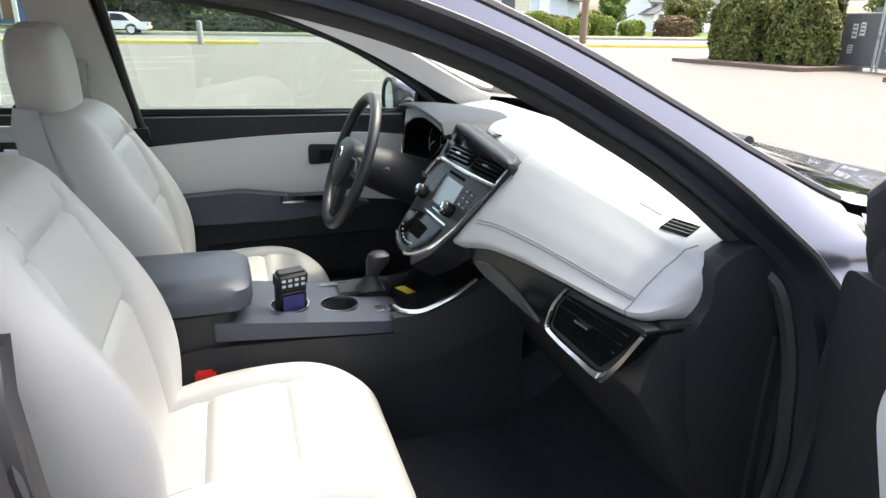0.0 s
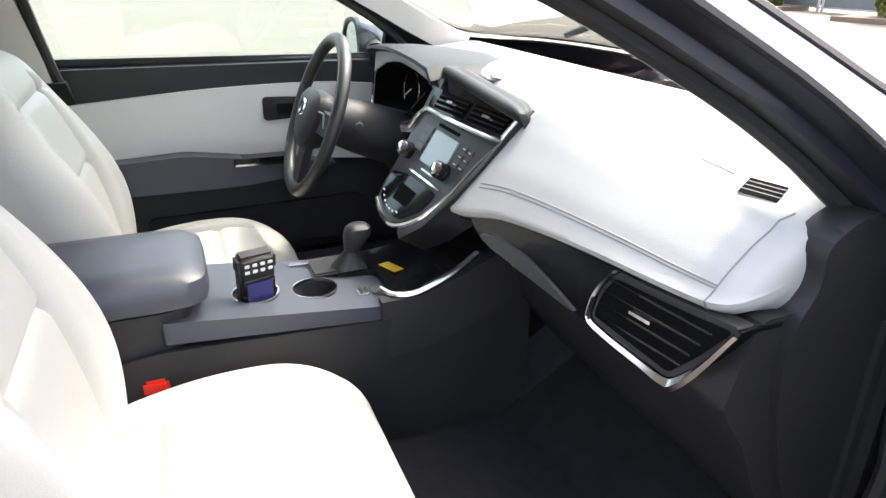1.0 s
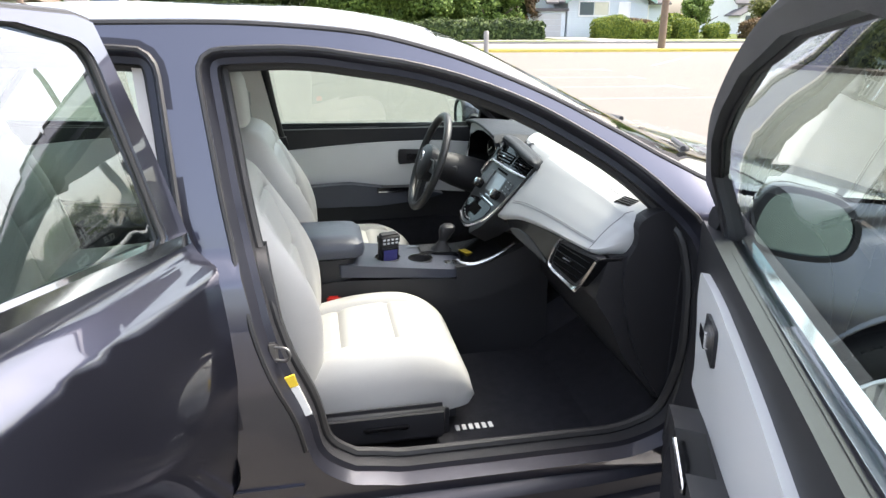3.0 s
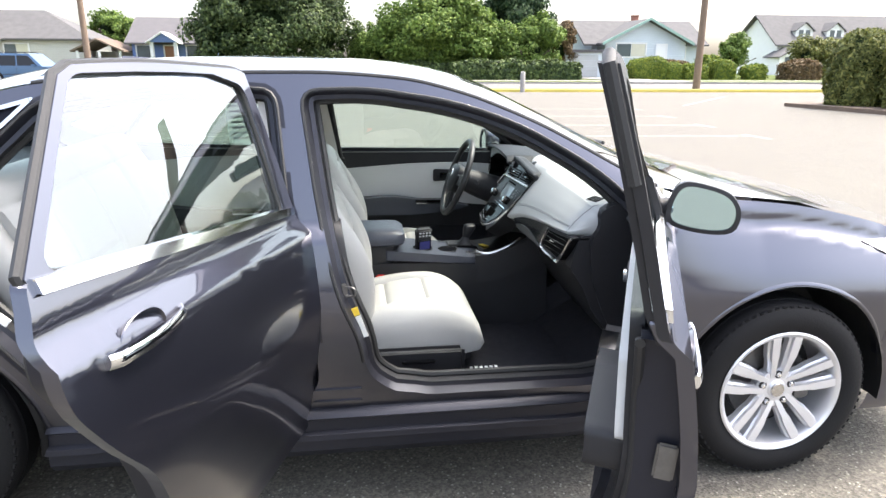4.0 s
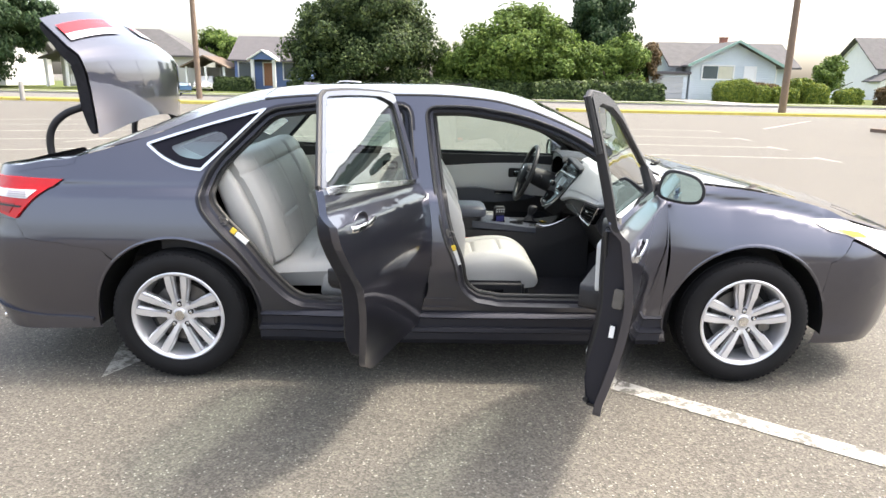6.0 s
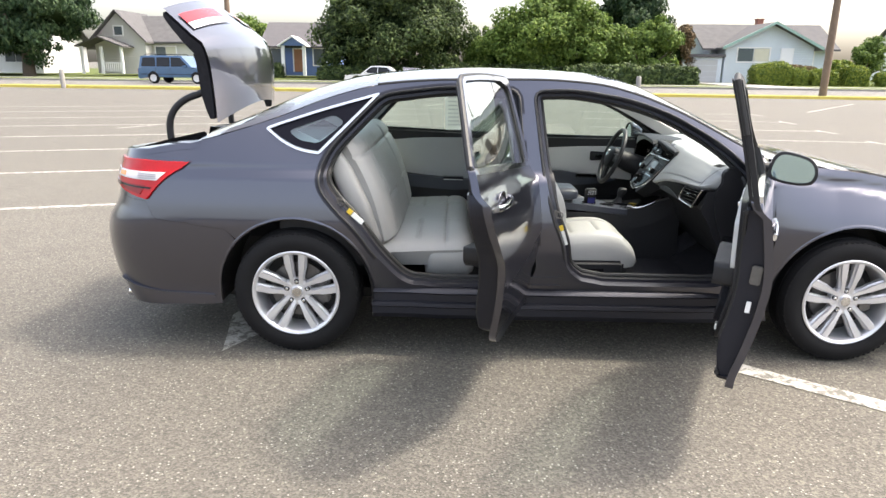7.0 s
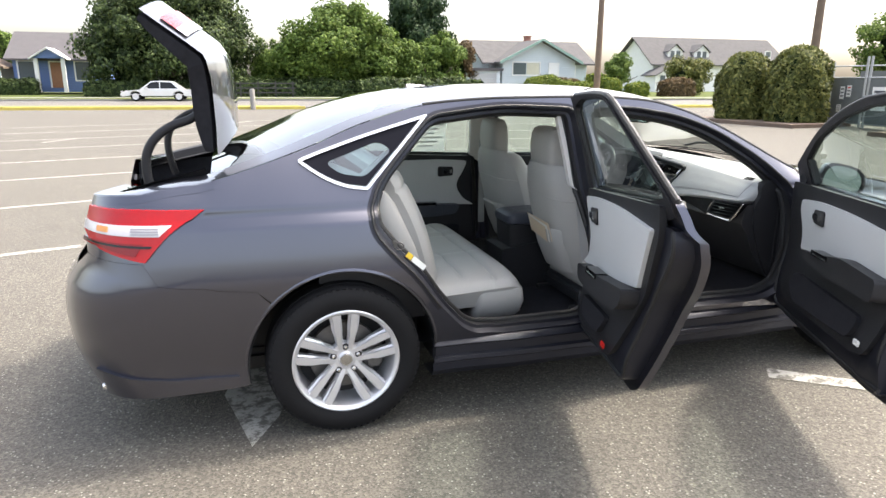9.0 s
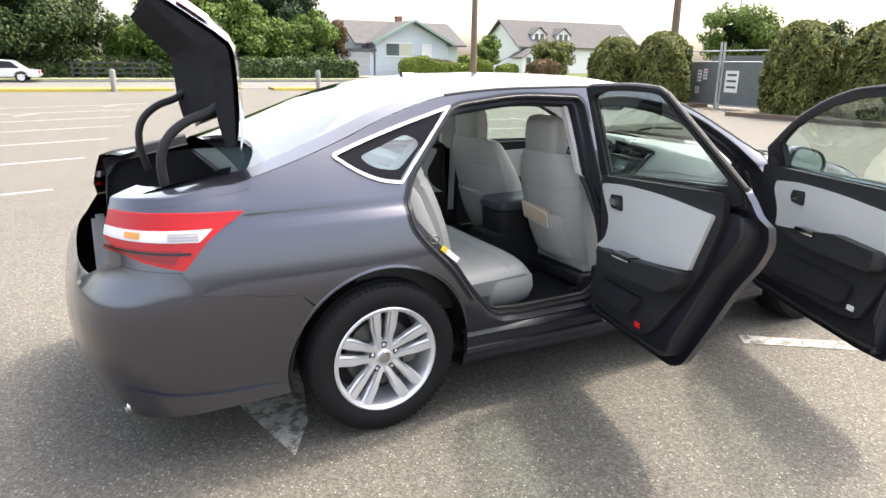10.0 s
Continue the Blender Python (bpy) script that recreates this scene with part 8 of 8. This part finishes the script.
# the small blue house
hs = thing("house", "small blue house with dark roof and gabled porch", "house", at=pose(0, 62.0, 0.3))
BLUE = siding("blue_siding", (0.13, 0.20, 0.42))
b = bmesh.new()
walls(b, -19.3, -12.5, 0.0, 7.5, 0.0, 2.9, 4.9, "x")
part("wall", b, BLUE, hs)
b = bmesh.new()
gable_roof(b, -19.3, -12.5, 0.0, 7.5, 2.85, 4.95, "x", 0.5)
part("roof", b, DARKSHINGLE, hs)
b = bmesh.new()
loft(b, [[(-17.4, y, 2.75), (-15.0, y, 2.75), (-16.2, y, 3.5)] for y in (-1.7, -0.1)])
pg = part("porch_gable", b, BLUE, hs)
b = bmesh.new()
gable_roof(b, -17.4, -15.0, -1.8, 0.5, 2.75, 3.5, "y", 0.2, 0.12)
part("porch_roof", b, WHITEPAINT, pg)
for x in (-17.2, -15.2):
    b = bmesh.new()
    box(b, (x - 0.15, -1.6, 0.0), (x + 0.15, -1.3, 2.75), 0.02)
    part("porch_post", b, WHITEPAINT, hs)
door_of(hs, -16.5, -15.6, 0.35, 2.45, 0.0, mat("brown_door", (0.30, 0.13, 0.06), 0.5, 0, 0.15, 6))
window(hs, -18.9, -17.7, 1.0, 2.5, 0.0, 1)
window(hs, -14.6, -13.4, 1.0, 2.5, 0.0, 1)
b = bmesh.new()
box(b, (-19.4, -0.04, 2.65), (-12.4, 0.02, 2.85))
part("frieze", b, WHITEPAINT, hs)
# the pale yellow house
hs = thing("house", "pale cream house with porch and grey roof", "house", at=pose(0, 62.0, 0.3))
CREAM = siding("cream_siding", (0.52, 0.51, 0.48))
b = bmesh.new()
walls(b, -35.8, -30.9, 0.0, 6.0, 0.0, 3.3, 5.7, "y")
box(b, (-31.0, 1.5, 0.0), (-23.5, 7.5, 2.95))
part("wall", b, CREAM, hs)
b = bmesh.new()
gable_roof(b, -35.8, -30.9, -0.2, 6.0, 3.25, 5.75, "y", 0.4)
part("roof", b, SHINGLE, hs)
b = bmesh.new()
eave = [(-31.9, 1.0), (-23.0, 1.0), (-23.0, 8.0), (-31.9, 8.0)]
lo_v, hi_v = [b.verts.new((x, y, 2.9)) for x, y in eave], [b.verts.new((x, y, 3.06)) for x, y in eave]
r0, r1 = b.verts.new((-33.2, 4.5, 5.65)), b.verts.new((-27.9, 4.5, 5.65))
for q in ((hi_v[0], hi_v[1], r1, r0), (hi_v[1], hi_v[2], r1), (hi_v[2], hi_v[3], r0, r1), (hi_v[3], hi_v[0], r0), lo_v[::-1]):
    b.faces.new(q)
for i in range(4):
    b.faces.new((lo_v[i], lo_v[(i + 1) % 4], hi_v[(i + 1) % 4], hi_v[i]))
part("roof", b, SHINGLE, hs)
window(hs, -33.8, -33.0, 3.6, 4.4, 0.0, 1)
window(hs, -30.6, -28.6, 1.0, 2.6, 1.5, 2, None, CURTAIN)
b = bmesh.new()
gable_roof(b, -36.4, -32.2, -2.2, 0.2, 2.5, 3.3, "y", 0.2, 0.12)
part("porch_roof", b, SHINGLE, hs)
for x in (-36.2, -34.3, -32.4):
    b = bmesh.new()
    box(b, (x - 0.12, -2.0, 0.0), (x + 0.12, -1.76, 2.5), 0.02)
    part("porch_post", b, WHITEPAINT, hs)
b = bmesh.new()
box(b, (-34.3, -1.98, 1.0), (-32.4, -1.85, 1.08))
for k in range(10):
    box(b, (-34.2 + 0.19 * k, -1.96, 0.25), (-34.13 + 0.19 * k, -1.88, 1.0))
part("porch_rail", b, WHITEPAINT, hs)
# open carport between the cream and the blue house
cpt = thing("carport", "open timber carport with a low brown gabled roof", "carport", at=pose(0, 60.5, 0.1))
for x in (-23.4, -21.6, -19.9):
    for y in (0.0, 4.5):
        b = bmesh.new()
        box(b, (x - 0.09, y - 0.09, 0.0), (x + 0.09, y + 0.09, 2.2), 0.01)
        part("post", b, WHITEPAINT, cpt)
b = bmesh.new()
gable_roof(b, -23.6, -19.7, -0.2, 4.8, 2.2, 3.1, "y", 0.25, 0.14)
part("roof", b, mat("brown_shingles", (0.15, 0.115, 0.09), 0.95, 0, 0.25, 2.0, 0.6, 25, spec=0.15), cpt)
b = bmesh.new()
box(b, (-23.5, 4.6, 0.0), (-19.8, 4.75, 2.2), 0.01)
part("back_wall", b, CREAM, cpt)
# low pale house at the left end of the street and an open carport
hs = thing("house", "low white house with wide eaves", "house", at=pose(0, 60.0, 0.3))
b = bmesh.new()
walls(b, -50.0, -40.0, 0.0, 8.0, 0.0, 2.9, 5.4, "x")
part("wall", b, WHITEPAINT, hs)
b = bmesh.new()
gable_roof(b, -50.0, -40.0, 0.0, 8.0, 2.85, 5.4, "x", 0.8)
part("roof", b, SHINGLE, hs)
window(hs, -43.5, -41.5, 1.0, 2.3, 0.0, 2)
# rail fence and trailer
FENCEWOOD = mat("dark_weathered_wood", (0.045, 0.045, 0.043), 0.9, 0, 0.3, 5, 0.7, 50)
fc = thing("rail_fence", "dark weathered rail fence beside the shrubs", "fence", at=pose(0, 50.5, 0.1))
for k in range(5):
    b = bmesh.new()
    box(b, (-2.6 + 1.3 * k, -0.06, 0.0), (-2.48 + 1.3 * k, 0.06, 1.2), 0.01)
    part("post", b, FENCEWOOD, fc)
for z in (0.35, 0.7, 1.05):
    b = bmesh.new()
    box(b, (-2.7, -0.09, z - 0.05), (2.9, -0.06, z + 0.05), 0.008)
    part("rail", b, FENCEWOOD, fc)

# ---- chain-link gate with signs ----
GALV = mat("galvanised_steel", (0.42, 0.43, 0.44), 0.4, 0.8, 0.1, 8)
SCREENMESH = mat("dark_green_screen", (0.13, 0.14, 0.135), 0.85, 0, 0.2, 5, 0.5, 60)
gt = thing("chain_link_gate", "galvanised gate with grey privacy screen and white signs", "gate")
GA, GB = Vector((18.35, 15.4, 0)), Vector((17.75, 11.0, 0))
gd = (GB - GA).normalized()
gn = Vector((gd.y, -gd.x, 0))
if gn.x > 0:
    gn = -gn


def gate_pt(s, z, off=0.0):
    p = GA + gd * s + gn * off
    return (p.x, p.y, z)


for s in (0.05, 1.55, 1.72, 4.2):
    b = bmesh.new()
    tube(b, [gate_pt(s, 0), gate_pt(s, 2.15 if s not in (1.55, 1.72) else 2.3)], 0.04, 10)
    part("post", b, GALV, gt)
for z in (0.12, 1.62, 2.0):
    b = bmesh.new()
    tube(b, [gate_pt(0.05, z), gate_pt(4.2, z)], 0.022, 8)
    part("rail", b, GALV, gt)
for a, c in ((0.1, 1.5), (1.77, 4.15)):
    b = bmesh.new()
    loft(b, [[gate_pt(s, 0.14, 0.012), gate_pt(s, 1.6, 0.012), gate_pt(s, 1.6, 0.004), gate_pt(s, 0.14, 0.004)] for s in np.linspace(a, c, 8)])
    part("privacy_screen", b, SCREENMESH, gt)
for s, z, w, h in ((0.62, 1.12, 0.20, 0.42), (0.92, 1.18, 0.20, 0.38), (2.25, 0.95, 0.62, 0.75), (0.55, 0.6, 0.2, 0.25)):
    b = bmesh.new()
    loft(b, [[gate_pt(q, z - h / 2, o), gate_pt(q, z + h / 2, o), gate_pt(q, z + h / 2, o - 0.008), gate_pt(q, z - h / 2, o - 0.008)] for q, o in ((s - w / 2, 0.03), (s + w / 2, 0.03))])
    sg = part("sign", b, WHITELABEL, gt, "small white notice with faint print")
    for k in range(3):
        b = bmesh.new()
        zz = z + h * 0.3 - k * h * 0.28
        loft(b, [[gate_pt(q, zz - h * 0.05, 0.034), gate_pt(q, zz + h * 0.05, 0.034), gate_pt(q, zz + h * 0.05, 0.031), gate_pt(q, zz - h * 0.05, 0.031)] for q in (s - w * 0.36, s + w * 0.36)])
        part("print_line", b, REDPLASTIC if (k == 0 and w < 0.3 and s > 0.8) else BUTTON, sg)
b = bmesh.new()
box(b, (-0.05, -0.05, -0.06), (0.05, 0.05, 0.06), 0.01, 2, Matrix.Translation(gate_pt(1.63, 1.0, 0.03)))
part("latch", b, GALV, gt)
bl = bmesh.new()
box(bl, (22.0, 9.0, 0.0), (22.3, 17.5, 1.9))
tagged(mesh_object("screen_fence", bl, SCREENMESH), "dark screened fence behind the gate", "fence", kind="structure")


# ---- parked vehicles ----
def vehicle(name, label, x, y, turn, L, H, W, paint, wagon, wheel_r):
    v = thing(name, label, "car", at=pose(x, y, 0.012, 0, 0, turn))
    hb = H * 0.58
    prof = ([(-L / 2, 0.42), (-L / 2 + 0.02, hb * 0.95), (-L * 0.40, hb), (-L * 0.05, hb * 1.03), (L * 0.22, hb * 0.98), (L * 0.44, hb * 0.86), (L / 2 - 0.05, hb * 0.72), (L / 2, 0.45), (L / 2 - 0.1, 0.30)]
            + [(L * 0.30 + (wheel_r + 0.06) * math.cos(a), wheel_r + (wheel_r + 0.06) * math.sin(a)) for a in np.linspace(0.1, math.pi - 0.1, 9)]
            + [(-L * 0.29 + (wheel_r + 0.06) * math.cos(a), wheel_r + (wheel_r + 0.06) * math.sin(a)) for a in np.linspace(0.1, math.pi - 0.1, 9)] + [(-L / 2 + 0.1, 0.30)])
    b = thick([prof], lambda a, z: Vector((a, -W / 2 * (1 - 0.04 * max(0, (z - 0.6)) - 0.10 * max(0, abs(a) / (L / 2) - 0.75)), z)), lambda a, z: Vector((a, W / 2 * (1 - 0.04 * max(0, (z - 0.6)) - 0.10 * max(0, abs(a) / (L / 2) - 0.75)), z)), 0.4)
    part("body", b, paint, v)
    if wagon:
        cab = [(-L / 2 + 0.06, hb * 0.97), (-L / 2 + 0.16, H - 0.03), (-L * 0.30, H), (L * 0.08, H - 0.02), (L * 0.24, hb)]
        wins = [[(-L * 0.455, hb + 0.05), (-L * 0.445, H - 0.15), (-L * 0.27, H - 0.13), (-L * 0.26, hb + 0.05)], [(-L * 0.245, hb + 0.05), (-L * 0.25, H - 0.13), (-L * 0.07, H - 0.13), (-L * 0.06, hb + 0.05)], [(-L * 0.045, hb + 0.05), (-L * 0.055, H - 0.13), (L * 0.07, H - 0.14), (L * 0.185, hb + 0.05)]]
    else:
        cab = [(-L * 0.36, hb * 0.99), (-L * 0.20, H - 0.05), (-L * 0.06, H), (L * 0.08, H - 0.04), (L * 0.24, hb * 0.98)]
        wins = [[(-L * 0.29, hb + 0.05), (-L * 0.19, H - 0.12), (-L * 0.045, H - 0.08), (-L * 0.04, hb + 0.05)], [(-L * 0.03, hb + 0.05), (-L * 0.035, H - 0.08), (L * 0.075, H - 0.11), (L * 0.19, hb + 0.05)]]
    fw = lambda a, z: W / 2 * (0.93 - 0.26 * max(0, z - hb))
    b = thick([cab], lambda a, z: Vector((a, -fw(a, z), z)), lambda a, z: Vector((a, fw(a, z), z)), 0.3)
    part("cabin", b, paint, v)
    for w in wins:
        for sd in (-1, 1):
            b = thick([rounded(w, 0.05)], lambda a, z: Vector((a, sd * (fw(a, z) + 0.012), z)), None, 0.3)
            part("side_window", b, GLOSSBLACK, v)
    for sd in (-1, 1):
        b = bmesh.new()
        box(b, (-L * 0.46, sd * W / 2 * 0.985 - 0.02, hb * 0.55), (L * 0.46, sd * W / 2 * 0.985 + 0.02, hb * 0.60), 0.01)
        part("side_moulding", b, BLACK if wagon else paint, v)
        b = bmesh.new()
        box(b, (L * 0.13, sd * (W / 2 + 0.02) - 0.08, hb + 0.02), (L * 0.165, sd * (W / 2 + 0.02) + 0.08, hb + 0.14), 0.02)
        part("door_mirror", b, paint, v)
        if wagon and L > 5:
            b = bmesh.new()
            tube(b, [(-L * 0.42, sd * W * 0.34, H), (-L * 0.40, sd * W * 0.34, H + 0.07), (L * 0.02, sd * W * 0.34, H + 0.06), (L * 0.04, sd * W * 0.34, H - 0.01)], 0.025, 8)
            part("roof_rail", b, BLACK, v)
        for x in ((-L * 0.252, -L * 0.052) if wagon else (-L * 0.035,)):
            b = bmesh.new()
            tube(b, [(x, sd * (W / 2 * 0.99), 0.40), (x, sd * (W / 2 * 0.985), hb * 0.98)], 0.008, 6)
            part("door_gap", b, BLACK, v)
    for ax in (-L * 0.29, L * 0.30):
        for sd in (-1, 1):
            wl = thing_part("wheel", v, pose(ax, sd * (W / 2 - 0.12), wheel_r))
            b = bmesh.new()
            lathe(b, [(0.0, -0.11), (wheel_r * 0.62, -0.11), (wheel_r * 0.95, -0.11), (wheel_r, -0.07), (wheel_r, 0.07), (wheel_r * 0.95, 0.11), (0.0, 0.11)], "y", 24)
            part("tyre", b, TYRE, wl)
            b = bmesh.new()
            lathe(b, [(0.0, sd * 0.125), (wheel_r * 0.25, sd * 0.122), (wheel_r * 0.58, sd * 0.114), (wheel_r * 0.64, sd * 0.12), (wheel_r * 0.66, sd * 0.10)], "y", 20)
            part("hubcap", b, ALLOY, wl)
    for e, m in ((-1, RED), (1, LAMPWHITE)):
        for sd in (-1, 1):
            b = bmesh.new()
            box(b, (e * L / 2 * 0.985 - 0.08, sd * W * 0.40 - 0.14, hb * 0.72), (e * L / 2 * 0.985 + 0.03, sd * W * 0.40 + 0.10, hb * 0.88), 0.02)
            part("tail_lamp" if e < 0 else "headlamp", b, m, v)
    b = bmesh.new()
    box(b, (-L / 2 - 0.05, -W * 0.46, 0.36), (-L / 2 + 0.1, W * 0.46, 0.52), 0.03)
    box(b, (L / 2 - 0.1, -W * 0.46, 0.34), (L / 2 + 0.04, W * 0.46, 0.50), 0.03)
    part("bumper", b, CHROME if wagon else paint, v)
    return v


vehicle("parked_suv", "long metallic blue utility wagon with chrome bumpers", -19.95, 43.3, -9.0, 5.5, 1.88, 1.95, mat("blue_car_paint", (0.055, 0.115, 0.21), 0.3, 0.4, 0.05, 2, coat=0.8), True, 0.38)
vehicle("parked_sedan", "silver white sedan parked at the far kerb", -6.5, 45.5, 176.0, 4.5, 1.33, 1.72, mat("silver_car_paint", (0.70, 0.70, 0.69), 0.3, 0.2, 0.04, 2, coat=0.8), False, 0.31)
vehicle("parked_car", "white hatchback parked under the carport", -21.9, 61.2, -80.0, 4.2, 1.45, 1.7, WHITEPAINT, True, 0.31)
